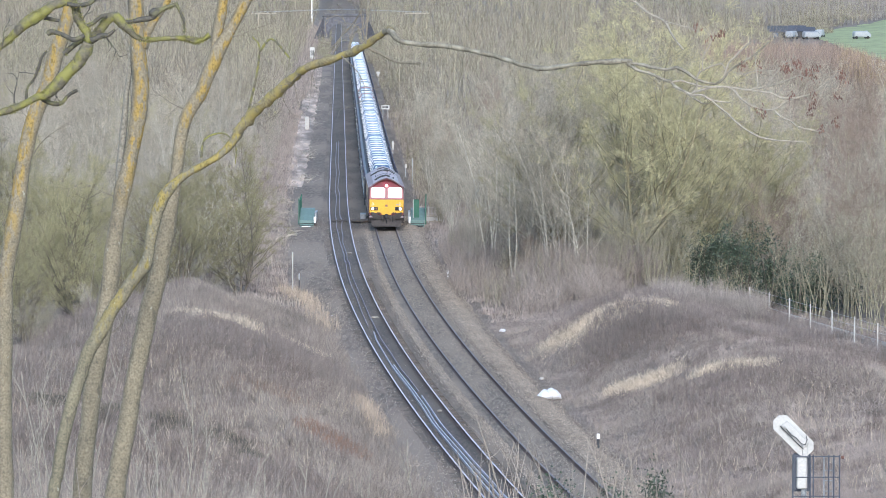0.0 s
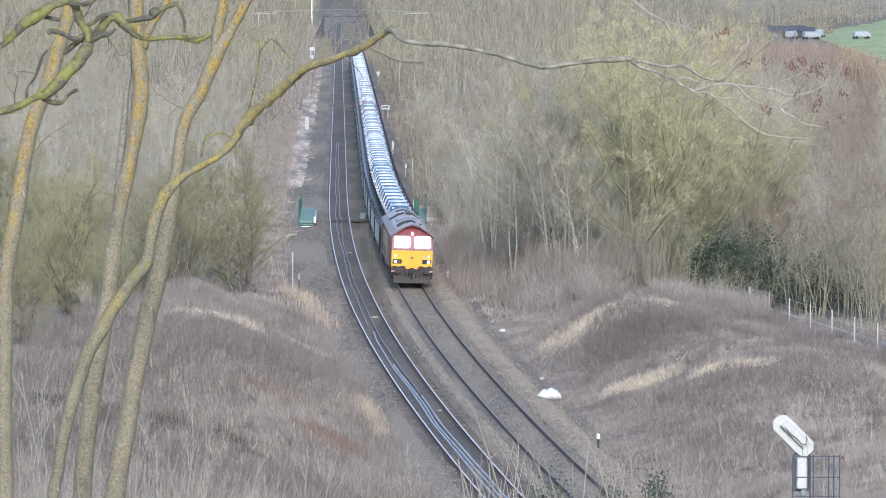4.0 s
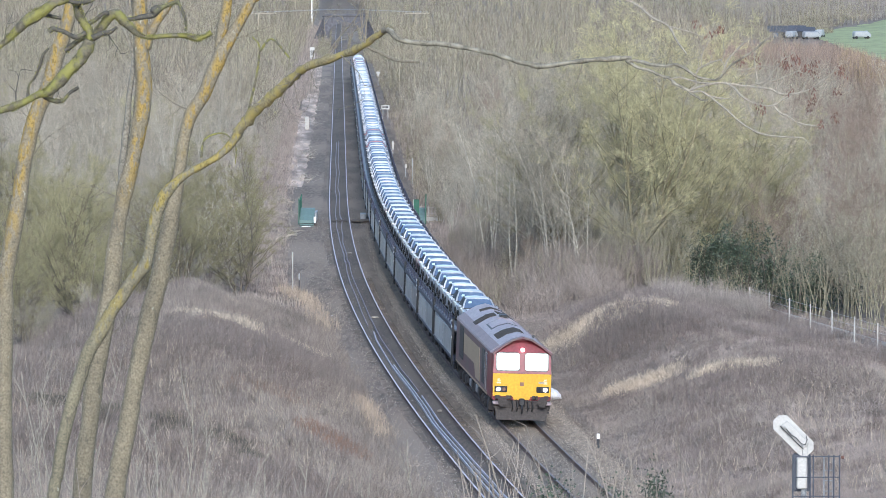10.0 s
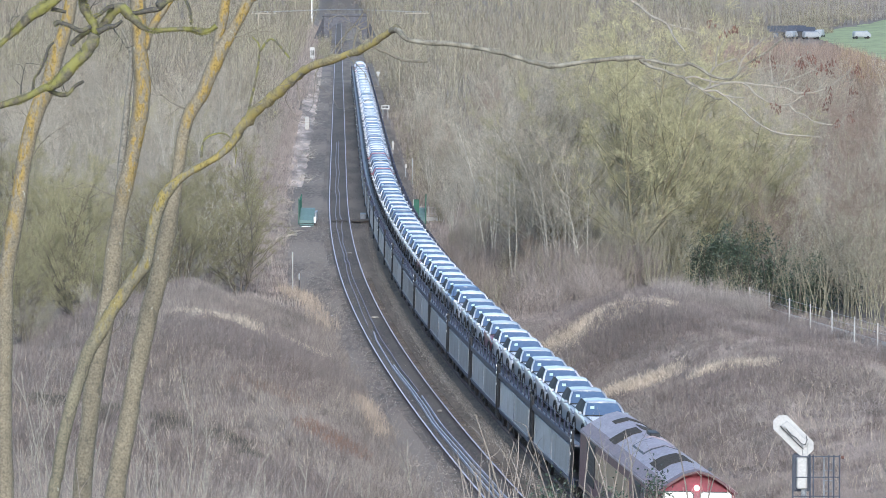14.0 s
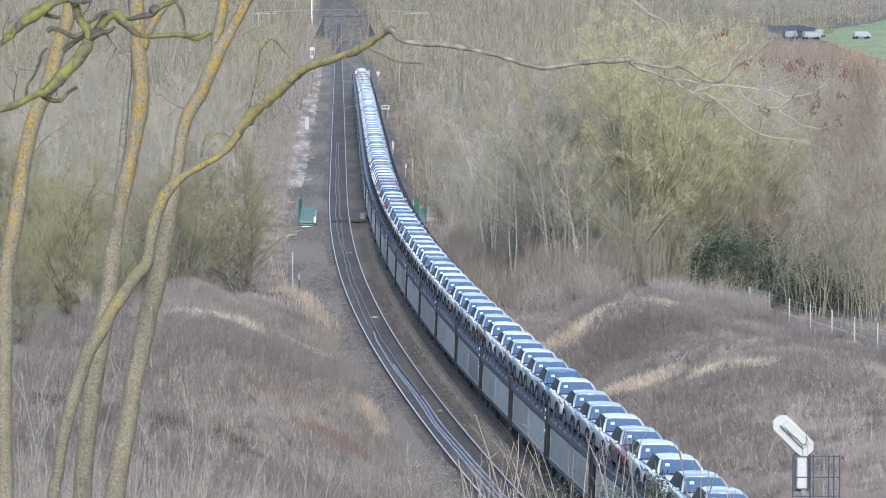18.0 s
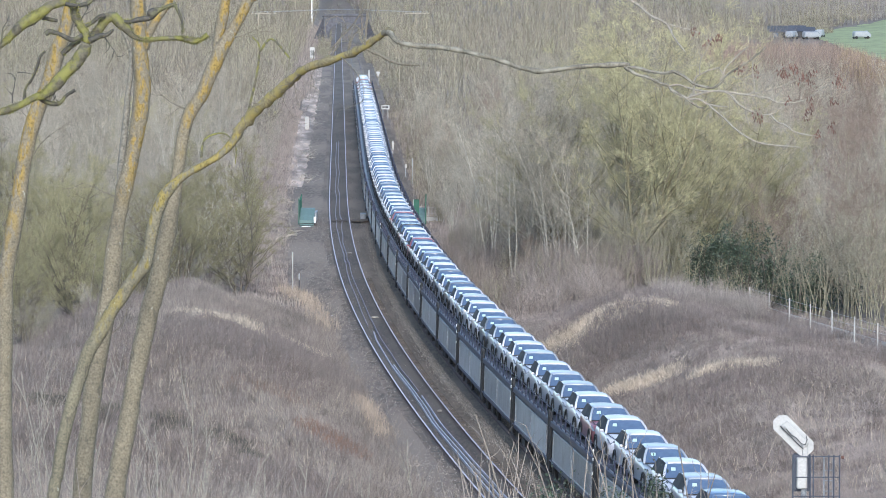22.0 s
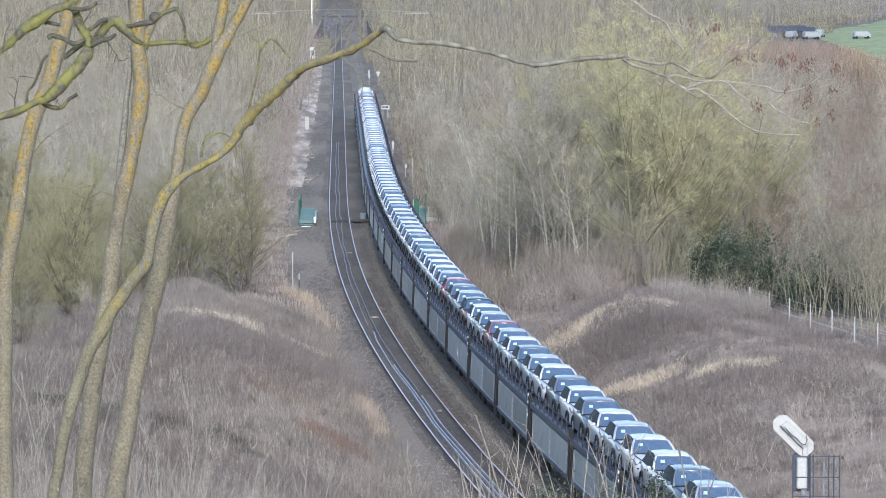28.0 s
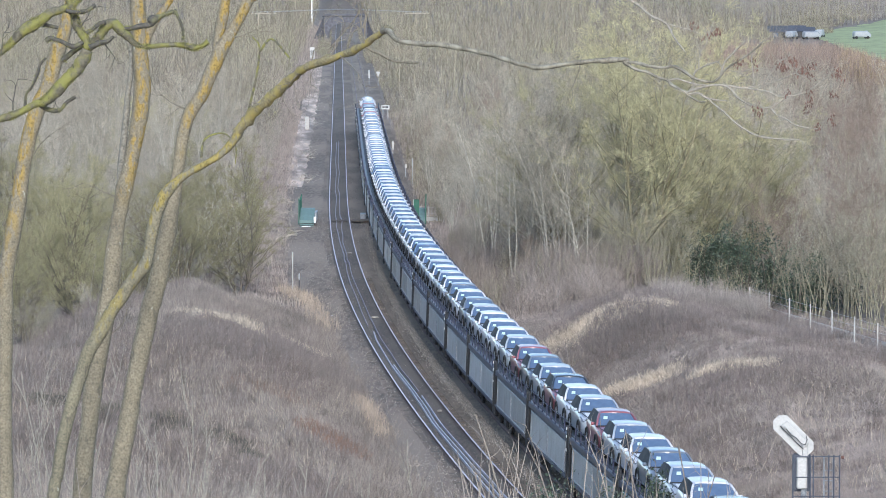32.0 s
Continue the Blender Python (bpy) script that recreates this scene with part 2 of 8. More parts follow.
# ---- geometry helpers ----
class Geo:
    """Vertices and faces of one mesh, gathered piece by piece."""

    def __init__(self):
        self.v, self.f = [], []

    def add(self, verts, faces):
        k = len(self.v)
        self.v += [tuple(p) for p in verts]
        self.f += [tuple(i + k for i in f) for f in faces]
        return self

    def box(self, x, y, z, sx, sy, sz, c=0.0, m=None):
        """A box by its centre and full sizes, its edges along z and its top chamfered by c."""
        hx, hy, hz = sx / 2, sy / 2, sz / 2
        if c <= 0:
            ring = [(-hx, -hy), (hx, -hy), (hx, hy), (-hx, hy)]
            lay = [(-hz, 0), (hz, 0)]
        else:
            ring = [(-hx + c, -hy), (hx - c, -hy), (hx, -hy + c), (hx, hy - c), (hx - c, hy), (-hx + c, hy), (-hx, hy - c), (-hx, -hy + c)]
            lay = [(-hz, c), (-hz + c, 0), (hz - c, 0), (hz, c)]
        n = len(ring)
        vs = []
        for zz, ins in lay:
            for px, py in ring:
                vs.append((px * (1 - ins / hx), py * (1 - ins / hy), zz))
        fs = [tuple(range(n))[::-1], tuple(range(n * (len(lay) - 1), n * len(lay)))]
        for a in range(len(lay) - 1):
            for i in range(n):
                j = (i + 1) % n
                fs.append((a * n + i, a * n + j, a * n + n + j, a * n + n + i))
        if m is not None:
            vs = [m @ Vector(p) for p in vs]
        return self.add([(p[0] + x, p[1] + y, p[2] + z) for p in vs], fs)

    def tube(self, pts, radii, sides=6, caps=True):
        """A tube through points, with a radius at each."""
        pts = [Vector(p) for p in pts]
        vs, fs = [], []
        a = None
        for i, p in enumerate(pts):
            d = (pts[min(i + 1, len(pts) - 1)] - pts[max(i - 1, 0)]).normalized()
            if a is None:
                a = d.cross(Vector((0, 0, 1)) if abs(d.z) < 0.9 else Vector((1, 0, 0)))
            a = (a - d * a.dot(d)).normalized()
            b = d.cross(a)
            r = radii[i] if hasattr(radii, "__len__") else radii
            for k in range(sides):
                w = 2 * math.pi * k / sides
                vs.append(p + (a * math.cos(w) + b * math.sin(w)) * r)
        for i in range(len(pts) - 1):
            for k in range(sides):
                j = (k + 1) % sides
                fs.append((i * sides + k, i * sides + j, (i + 1) * sides + j, (i + 1) * sides + k))
        if caps:
            fs.append(tuple(range(sides))[::-1])
            fs.append(tuple(range((len(pts) - 1) * sides, len(pts) * sides)))
        return self.add(vs, fs)

    def cyl(self, x, y, z, r, h, axis="z", sides=12):
        e = {"x": Vector((h / 2, 0, 0)), "y": Vector((0, h / 2, 0)), "z": Vector((0, 0, h / 2))}[axis]
        c = Vector((x, y, z))
        return self.tube([c - e, c + e], [r, r], sides)

    def loft(self, rings, close=True, caps=True):
        """Skin equal rings of points."""
        n = len(rings[0])
        vs = [p for r in rings for p in r]
        fs = []
        for a in range(len(rings) - 1):
            for i in range(n if close else n - 1):
                j = (i + 1) % n
                fs.append((a * n + i, a * n + j, (a + 1) * n + j, (a + 1) * n + i))
        if caps and close:
            fs += [tuple(range(n))[::-1], tuple(range((len(rings) - 1) * n, len(rings) * n))]
        return self.add(vs, fs)

    def mesh(self, name, material, smooth=False):
        me = bpy.data.meshes.new(name)
        me.from_pydata(self.v, [], self.f)
        me.materials.append(material)
        if smooth:
            me.shade_smooth()
        return me


def part(name, g, material, parent, label="", at=None, smooth=False):
    """One mesh object under a thing or a part."""
    ob = new(name, g.mesh(name, material, smooth) if isinstance(g, Geo) else g)
    ob.parent = parent
    if at is not None:
        ob.matrix_local = at
    if label:
        tagged(ob, label=label)
    return ob


def thing(name, at, label, category, group="", kind=""):
    ob = new(name)
    ob.matrix_world = at
    return tagged(ob, label=label, category=category, group=group, kind=kind)


def solid(name, g, material, label, category, at=None, group="", kind="", smooth=False):
    ob = new(name, g.mesh(name, material, smooth))
    if at is not None:
        ob.matrix_world = at
    return tagged(ob, label=label, category=category, group=group, kind=kind)


def tri_mesh(name, verts, material):
    """A mesh of loose triangles out of an (n, 3, 3) array."""
    n = len(verts)
    me = bpy.data.meshes.new(name)
    me.vertices.add(n * 3)
    me.vertices.foreach_set("co", np.ascontiguousarray(verts, dtype=np.float32).ravel())
    me.loops.add(n * 3)
    me.loops.foreach_set("vertex_index", np.arange(n * 3, dtype=np.int32))
    me.polygons.add(n)
    me.polygons.foreach_set("loop_start", np.arange(0, n * 3, 3, dtype=np.int32))
    me.materials.append(material)
    me.update(calc_edges=True)
    return me


# ---- the line of the railway ----
SPACING = 3.41


def bend(y):
    return (max(0.0, 415 - y) ** 3 - max(0.0, 265 - y) ** 3) / 900


def left_x(y):
    """x of the middle of the further (up) line at y; the train's line lies SPACING to its right."""
    return -0.073 - 0.02301 * y + 0.000412 * bend(y)


def right_x(y):
    return left_x(y) + SPACING


def mid_x(y):
    return left_x(y) + SPACING / 2


def slope_x(y):
    return (left_x(y + 1) - left_x(y - 1)) / 2


def dip(y):
    """The far line falls away slightly."""
    return -4.2e-6 * np.maximum(0.0, np.asarray(y, float) - 480) ** 2 * (np.asarray(y) < 1e9) * np.minimum(1.0, 520 / np.maximum(520.0, np.asarray(y, float) - 480)) ** 2


def smooth01(a, b, x):
    t = np.clip((x - a) / (b - a), 0, 1)
    return t * t * (3 - 2 * t)


def wave(x, y):
    """Gentle lumps of the banks."""
    return 0.35 * np.sin(x * 0.31 + y * 0.11) + 0.3 * np.sin(y * 0.17 - x * 0.13 + 1.3) + 0.22 * np.sin(x * 0.7 + y * 0.23 + 0.5)


MID_Y = np.linspace(-400, 6000, 3201)
MID_X = np.array([mid_x(max(y, 60.0)) - (0.14 * (60 - y) if y < 60 else 0) * -1 for y in MID_Y])


def land(x, y):
    """Height of the natural ground, with the railway's cutting in it; takes arrays."""
    x, y = np.asarray(x, float), np.asarray(y, float)
    u = x - np.interp(y, MID_Y, MID_X)
    near = np.interp(y, [-100, 0, 10, 30, 60, 100, 128], [20.0, 18.9, 18.45, 16.1, 12.5, 7.8, 4.5])   # the slope below the camera
    ridge = 1.9 + 1.5 * np.exp(-((y - 232) / 24.0) ** 2)            # a low ridge that the line cuts through
    beyond = 1.0
    z = near + (ridge - near) * smooth01(118, 165, y)
    z = z + (beyond - z) * smooth01(240, 268, y)
    z = z + wave(x, y) * smooth01(100, 160, y) * (1 - 0.7 * smooth01(240, 300, y))
    # the ridge falls away behind, on either side
    back_r = (x - 15.8) * 0.982 + (y - 232.7) * 0.188
    back_l = (x + 12.5) * -0.984 + (y - 258) * 0.178
    z = z + (2.2 - z) * smooth01(-7.0, -0.5, back_r) * smooth01(170, 200, y) * (1 - smooth01(255, 300, y))
    z = z + (-0.25 - z) * smooth01(0.3, 9.0, back_r) * smooth01(150, 190, y) * (1 - smooth01(330, 420, y))
    z = z + (0.1 - z) * smooth01(-3.5, 3.0, back_l) * smooth01(165, 215, y) * (1 - smooth01(330, 420, y))
    z = z + (0.75 - z) * smooth01(236, 256, y) * smooth01(3, 7, u) * (1 - smooth01(0.3, 6.0, back_r)) * (1 - smooth01(310, 380, y))
    # the far land rises slowly; a field on a hill to the right
    z = z + 0.012 * np.maximum(0, y - 1300)
    z = z + 2.0 * smooth01(75, 150, x - (y - 900) * 0.02) * smooth01(780, 1300, y)
    d = np.abs(u)
    side = np.where(u < 0, smooth01(3.9, 12.5, d), smooth01(4.6, 12.0, d))
    return -0.32 + (z + 0.32) * side + dip(y)


def land1(x, y):
    return float(land(x, y))


# ---- ground ----
def grid_object(name, xs_of, ys, material, height, label, category):
    """A sheet of ground over rows of y, with as many columns in every row."""
    vs, fs = [], []
    n = None
    for y in ys:
        row = xs_of(y)
        n = len(row)
        for x, z in zip(row, height(np.array(row), np.full(len(row), y))):
            vs.append((x, y, z))
    for a in range(len(ys) - 1):
        for i in range(n - 1):
            fs.append((a * n + i, a * n + i + 1, (a + 1) * n + i + 1, (a + 1) * n + i))
    g = Geo()
    g.v, g.f = vs, fs
    return solid(name, g, material, label, category, kind="structure", smooth=True)


GROUND_Y = [-300, -150, -60, -20] + list(np.arange(0, 150, 6.0)) + list(np.arange(150, 280, 1.5)) + list(np.arange(280, 500, 5.0)) + list(np.arange(500, 1400, 25.0)) + [1400, 1600, 1900, 2300, 2800, 3400, 4000, 4700]
GROUND_U = [-2500, -900, -400, -200, -120, -80, -60] + list(np.arange(-50, -20, 2.5)) + list(np.arange(-20, -3.5, 0.75)) + [-3.0, 0.0, 3.0] + list(np.arange(3.75, 20, 0.75)) + list(np.arange(20, 50, 2.5)) + [50, 60, 80, 100, 120, 150, 200, 400, 900, 2500]


def ground_row(y):
    m = float(np.interp(y, MID_Y, MID_X))
    return [m + u for u in GROUND_U]


ground = grid_object("ground", ground_row, GROUND_Y, M["soil"], land, "rough winter ground of dead grass and leaf litter", "ground")

M["soil_dark"] = mat("soil_dark", (0.178, 0.133, 0.092), var=0.4, scale=0.3, fine=4, bump=0.6, second=(0.255, 0.194, 0.137), patch=0.46, patch_scale=0.3, bump_dist=0.03, along=0.12)

# ballast bed: two low shoulders and a strip on which the rails lie
RAIL_Y = [90 + 2.5 * i for i in range(80)] + [290 + 8 * i for i in range(60)] + [770 + 30 * i for i in range(25)]


def dip1(y):
    return float(dip(y))


def strip(name, profile, material, label, ys=RAIL_Y, wobble=0.0):
    """A long body along the line: profile is a row of (offset from the middle, height)."""
    g = Geo()
    rnd = random.Random(3)
    rings = []
    for y in ys:
        m = mid_x(y)
        rings.append([(m + u + rnd.uniform(-wobble, wobble), y, z + dip1(y) + rnd.uniform(-wobble, wobble) * 0.3) for u, z in profile])
    g.loft(rings, close=False)
    return solid(name, g, material, label, "railway", kind="structure", smooth=True)


L0, R0 = -SPACING / 2, SPACING / 2
strip("ballast", [(-4.75, -0.75), (-4.4, -0.3), (-4.0, -0.26), (-3.2, -0.19), (-1.0, -0.19), (-0.4, -0.23), (0.4, -0.23), (1.0, -0.19), (3.1, -0.17), (3.9, -0.22), (4.9, -0.34), (5.3, -0.7)],
      M["ballast"], "grey stone ballast bed under two railway tracks", wobble=0.012)
strip("track_bed", [(L0 - 0.95, -0.195), (L0 - 0.8, -0.168), (L0 + 0.72, -0.168), (L0 + 0.8, -0.195)], M["four_foot"], "dark oily ballast under the further track", wobble=0.008)
M["near_bed"] = mat("near_bed", (0.19, 0.146, 0.1), var=0.45, scale=0.5, fine=9, bump=0.8, second=(0.248, 0.192, 0.134), patch=0.45, patch_scale=0.6, bump_dist=0.03, along=0.12)
M["fresh_stone"] = mat("fresh_stone", (0.275, 0.217, 0.155), var=0.4, scale=0.5, fine=8, bump=0.9, second=(0.22, 0.168, 0.115), patch=0.5, patch_scale=0.7, bump_dist=0.04, along=0.15)
strip("track_bed", [(R0 - 1.25, -0.19), (R0 - 1.15, -0.16), (R0 + 1.15, -0.16), (R0 + 1.25, -0.18)], M["near_bed"], "grey brown stony ballast under the train's track", wobble=0.012)
strip("ballast_heap", [(R0 + 1.35, -0.2), (R0 + 1.6, -0.12), (R0 + 1.95, -0.09), (R0 + 2.3, -0.16), (R0 + 2.6, -0.27)], M["fresh_stone"], "low pale heap of fresh ballast beside the track", ys=[y for y in RAIL_Y if y < 330], wobble=0.05)
strip("ballast_heap", [(0.0, -0.25), (0.2, -0.19), (0.45, -0.18), (0.65, -0.235)], M["fresh_stone"], "thin pale line of ballast between the tracks", ys=[y for y in RAIL_Y if y < 300], wobble=0.05)
strip("cess", [(-6.7, -0.42), (-6.2, -0.262), (-4.7, -0.25), (-4.4, -0.272), (-4.0, -0.235), (-3.2, -0.166), (-2.95, -0.2)], M["soil_dark"], "trodden brown strip beside the track", ys=[y for y in RAIL_Y if y < 900], wobble=0.012)
M["pale_soil"] = mat("pale_soil", (0.6, 0.475, 0.37), var=0.35, scale=0.15, fine=1.2, bump=0.5, second=(0.24, 0.185, 0.14), patch=0.5, patch_scale=0.5, bump_dist=0.04, along=0.1)
rdp = random.Random(77)
g = Geo()
g.loft([[(mid_x(y) + u + rdp.uniform(-0.22, 0.22), y, max(land1(mid_x(y) + u, y) + 0.03 + 0.17 * min(1.0, max(0.0, (y - 450) / 90)), dip1(y) - 0.26) - (0.3 if u < -6.6 or u > -4.8 else 0.0)) for u in (-6.9, -6.4, -6.0, -5.5, -4.9, -4.6)] for y in np.arange(405, 900, 6.0)], close=False)
solid("track_path", g, M["pale_soil"], "pale bare strip of chalky soil beside the line", "path", kind="structure", smooth=True)


def rail_geo(off, ys, top=False, x_of=left_x):
    """One running rail: web and head in section, or its bright running band."""
    g = Geo()
    prof = [(-0.034, 0.003), (0.034, 0.003), (0.03, 0.006), (-0.03, 0.006)] if top else [(-0.07, -0.16), (0.07, -0.16), (0.07, -0.145), (0.015, -0.13), (0.015, -0.04), (0.036, -0.03), (0.036, 0.0), (-0.036, 0.0), (-0.036, -0.03), (-0.015, -0.04), (-0.015, -0.13), (-0.07, -0.145)]
    g.loft([[(x_of(y) + off + a, y, b + dip1(y)) for a, b in prof] for y in ys])
    return g


def track(name, x_of, label, head):
    t = thing(name, pose(0, 0, 0), label, "railway track", kind="structure")
    for s in (-0.7525, 0.7525):
        r = part("rail", rail_geo(s, RAIL_Y, x_of=x_of), M["rail_side"], t, "rusty steel rail with a polished head")
        part("rail_head", rail_geo(s, RAIL_Y, True, x_of=x_of), M[head], r)
    return t


track_up = track("track", left_x, "railway track with bright worn rails on old sleepers", "rail_top")
track_down = track("track", right_x, "railway track with dull rails on old sleepers", "rail_dull")

# lengths of spare rail left lying in the further track: kinked far off, a straight bundle nearer
def loose(line, steel):
    """One spare rail along (y, offset from the track's middle)."""
    ys = list(np.arange(line[0][0], line[-1][0], 2.0))
    g = Geo()
    offs = np.interp(ys, [p[0] for p in line], [p[1] for p in line])
    prof = [(-0.03, -0.15), (0.03, -0.15), (0.02, -0.12), (0.024, -0.05), (-0.024, -0.05), (-0.02, -0.12)]
    g.loft([[(left_x(y) + o + a, y, b + dip1(y)) for a, b in prof] for y, o in zip(ys, offs)])
    return solid("loose_rail", g, M[steel], "spare steel rail lying loose between the running rails", "rail", group="spare rails in the track")


loose([(95, -0.28), (187, -0.27), (198, -0.33), (205.5, -0.24), (213.5, -0.21), (225, -0.33), (242, -0.3), (249, -0.16)], "loose_rail")
loose([(95, -0.05), (177, -0.05), (187, -0.1), (198, -0.2), (205.5, -0.08), (213.5, -0.08), (228, -0.22)], "loose_rail")
loose([(95, 0.15), (177, 0.15), (187, 0.1), (198, 0.02), (205, 0.09), (212, 0.13)], "loose_rail")
loose([(213, 0.12), (219, 0.09), (225, 0.015), (233, 0.04), (242, -0.03), (252, 0.02), (261, 0.045), (270, 0.09), (284, 0.045), (292, 0.03), (303, 0.1), (306, 0.02), (311, 0.09), (325, 0.0), (333, 0.1), (343, 0.075), (352, 0.2), (358, 0.05), (390, 0.12), (402, -0.05), (430, 0.1), (450, -0.02), (505, 0.05)], "rail_mid")
loose([(251, -0.34), (261, -0.3), (272, -0.22), (284, -0.25), (296, -0.2), (303, -0.12), (306, -0.18), (311, -0.1), (326, -0.2), (335, -0.22), (343, -0.3), (350, -0.24), (360, -0.3), (385, -0.15), (400, -0.28), (430, -0.18), (455, -0.27), (500, -0.2)], "rail_mid")


# ---- the train ----
def ring_x(prof, y):
    return [(x, y, z) for x, z in prof]


def build_loco():
    t = thing("diesel_locomotive", pose(0, 0, 0), "maroon diesel freight locomotive with a yellow front and grey roof", "locomotive")
    side = [(-1.32, 1.05), (-1.325, 2.2), (-1.32, 2.98)]
    shell = [(-1.3, 1.0), (-1.325, 1.1), (-1.325, 2.98), (-1.26, 3.08), (1.26, 3.08), (1.325, 2.98), (1.325, 1.1), (1.3, 1.0)]
    g = Geo()
    g.loft([ring_x(shell, 2.4), ring_x(shell, 20.0)])
    part("body", g, M["maroon_dirty"], t, "weathered maroon body side")
    # cab: upright lower face, screens raked back above it
    g = Geo()
    low = [(-1.2, 1.0), (-1.28, 1.1), (-1.28, 2.17), (1.28, 2.17), (1.28, 1.1), (1.2, 1.0)]
    g.loft([ring_x(low, 0.04), ring_x([(x * 1.03, z) for x, z in low], 0.3), ring_x([(x * 1.035, z) for x, z in low], 2.42)])
    up0 = [(-1.28, 0.02, 2.17), (-1.24, 0.2, 3.03), (-0.8, 0.4, 3.31), (-0.42, 0.46, 3.52), (0.0, 0.47, 3.62), (0.42, 0.46, 3.52), (0.8, 0.4, 3.31), (1.24, 0.2, 3.03), (1.28, 0.02, 2.17)]
    up1 = [(-1.325, 0.5, 2.17), (-1.325, 0.6, 3.0), (-0.86, 0.6, 3.31), (-0.45, 0.6, 3.55), (0.0, 0.6, 3.66), (0.45, 0.6, 3.55), (0.86, 0.6, 3.31), (1.325, 0.6, 3.0), (1.325, 0.5, 2.17)]
    g.loft([up0, up1, [(x, 2.42, z) for x, y, z in up1]])
    cab = part("cab", g, M["maroon"], t, "maroon cab with a peaked roof")
    g = Geo()
    g.loft([[(-1.27, q, 1.2), (-1.285, q, 2.16), (1.285, q, 2.16), (1.27, q, 1.2), (0.4, q, 1.2), (0.34, q, 1.06), (-0.34, q, 1.06), (-0.4, q, 1.2)] for q in (0.0, 0.038)])
    part("front_panel", g, M["yellow"], cab, "yellow warning panel")
    for s in (-1, 1):
        g = Geo()
        a, b = (0.13, 1.13) if s > 0 else (-1.13, -0.13)
        c = 0.07

        def fy(z):
            return 0.02 + (z - 2.17) * 0.2
        z0, z1 = 2.3, 3.02
        rim = [(a + c, z0), (b - c, z0), (b, z0 + c), (b, z1 - c), (b - c, z1), (a + c, z1), (a, z1 - c), (a, z0 + c)]
        g.loft([[(x, fy(z) - 0.02, z) for x, z in rim], [(x, fy(z) + 0.03, z) for x, z in rim]])
        part("windscreen", g, M["loco_glass"], cab, "bright windscreen with a sky blue sheen in its colour")
        g = Geo()
        g.loft([[(a - 0.03 + (b - a + 0.06) * q[0], fy(2.27 + 0.78 * q[1]) - 0.008, 2.27 + 0.78 * q[1]) for q in ((0.08, 0), (0.92, 0), (1, 0.1), (1, 0.9), (0.92, 1), (0.08, 1), (0, 0.9), (0, 0.1))],
                [(a - 0.03 + (b - a + 0.06) * q[0], fy(2.27 + 0.78 * q[1]) + 0.03, 2.27 + 0.78 * q[1]) for q in ((0.08, 0), (0.92, 0), (1, 0.1), (1, 0.9), (0.92, 1), (0.08, 1), (0, 0.9), (0, 0.1))]])
        part("windscreen_seal", g, M["black"], cab)
        g = Geo().tube([(s * 0.22, fy(2.3) - 0.04, 2.3), (s * 0.85, fy(2.95) - 0.05, 2.93)], 0.007, 5)
        part("wiper", g, M["black"], cab)
        g = Geo().box(s * 0.92, -0.02, 1.5, 0.56, 0.05, 0.26, 0.03)
        cl = part("lamp_housing", g, M["black"], cab, "dark lamp housing")
        g = Geo().cyl(s * 1.03, -0.06, 1.5, 0.085, 0.05, "y", 14)
        part("headlight", g, M["headlight"], cl, "lit headlamp")
        g = Geo().cyl(s * 0.78, -0.055, 1.5, 0.075, 0.03, "y", 12)
        part("marker_lamp", g, M["side_glass"] if s > 0 else M["brick"], cl)
        g = Geo()
        for k, zz in enumerate((1.72, 1.8, 1.88)):
            g.box(s * 1.02, -0.008, zz + 0.04, 0.18 - 0.03 * k, 0.012, 0.03)
        part("marking", g, M["white"], cab)
        g = Geo().cyl(s * 0.87, -0.32, 1.02, 0.1, 0.5, "y", 12)
        g.cyl(s * 0.87, -0.58, 1.02, 0.21, 0.05, "y", 16)
        part("buffer", g, M["underframe"], t, "dark steel buffer")
        g = Geo().box(s * 1.06, -0.15, 0.93, 0.46, 0.4, 0.12, 0.03)
        part("step", g, M["roof_grey"], t)
        g = Geo()
        g.tube([(s * 1.335, 2.5, 1.2), (s * 1.38, 2.5, 1.3), (s * 1.38, 2.5, 2.7), (s * 1.335, 2.5, 2.8)], 0.008, 6)
        g.tube([(s * 1.335, 3.3, 1.2), (s * 1.38, 3.3, 1.3), (s * 1.38, 3.3, 2.7), (s * 1.335, 3.3, 2.8)], 0.008, 6)
        part("handrail", g, M["galv"], t)
        g = Geo().box(s * 1.325, 2.9, 2.0, 0.03, 0.62, 1.75, 0.01)
        part("cab_door", g, M["maroon_dirty"], t)
        g = Geo().box(s * 1.335, 2.9, 2.55, 0.03, 0.4, 0.5, 0.01)
        part("door_window", g, M["glass"], t)
        g = Geo().loft([[(s * a, 6.2, 1.25), (s * a, 8.6, 1.25), (s * a, 9.4, 1.8), (s * a, 15.5, 1.8), (s * a, 15.5, 2.68), (s * a, 6.8, 2.68)] for a in (1.31, 1.338)])
        part("gold_band", g, M["gold"], t, "broad faded gold band")
        part("sole_stripe", Geo().box(s * 1.33, 11.0, 1.1, 0.03, 17.6, 0.07), M["gold"], t)
        for k in range(6):
            part("underfloor_box", Geo().box(s * 1.16, 7.4 + 1.15 * k, 0.72 + 0.05 * (k % 2), 0.24, 0.7, 0.34, 0.03), M["galv"] if k % 3 == 1 else M["underframe"], t)
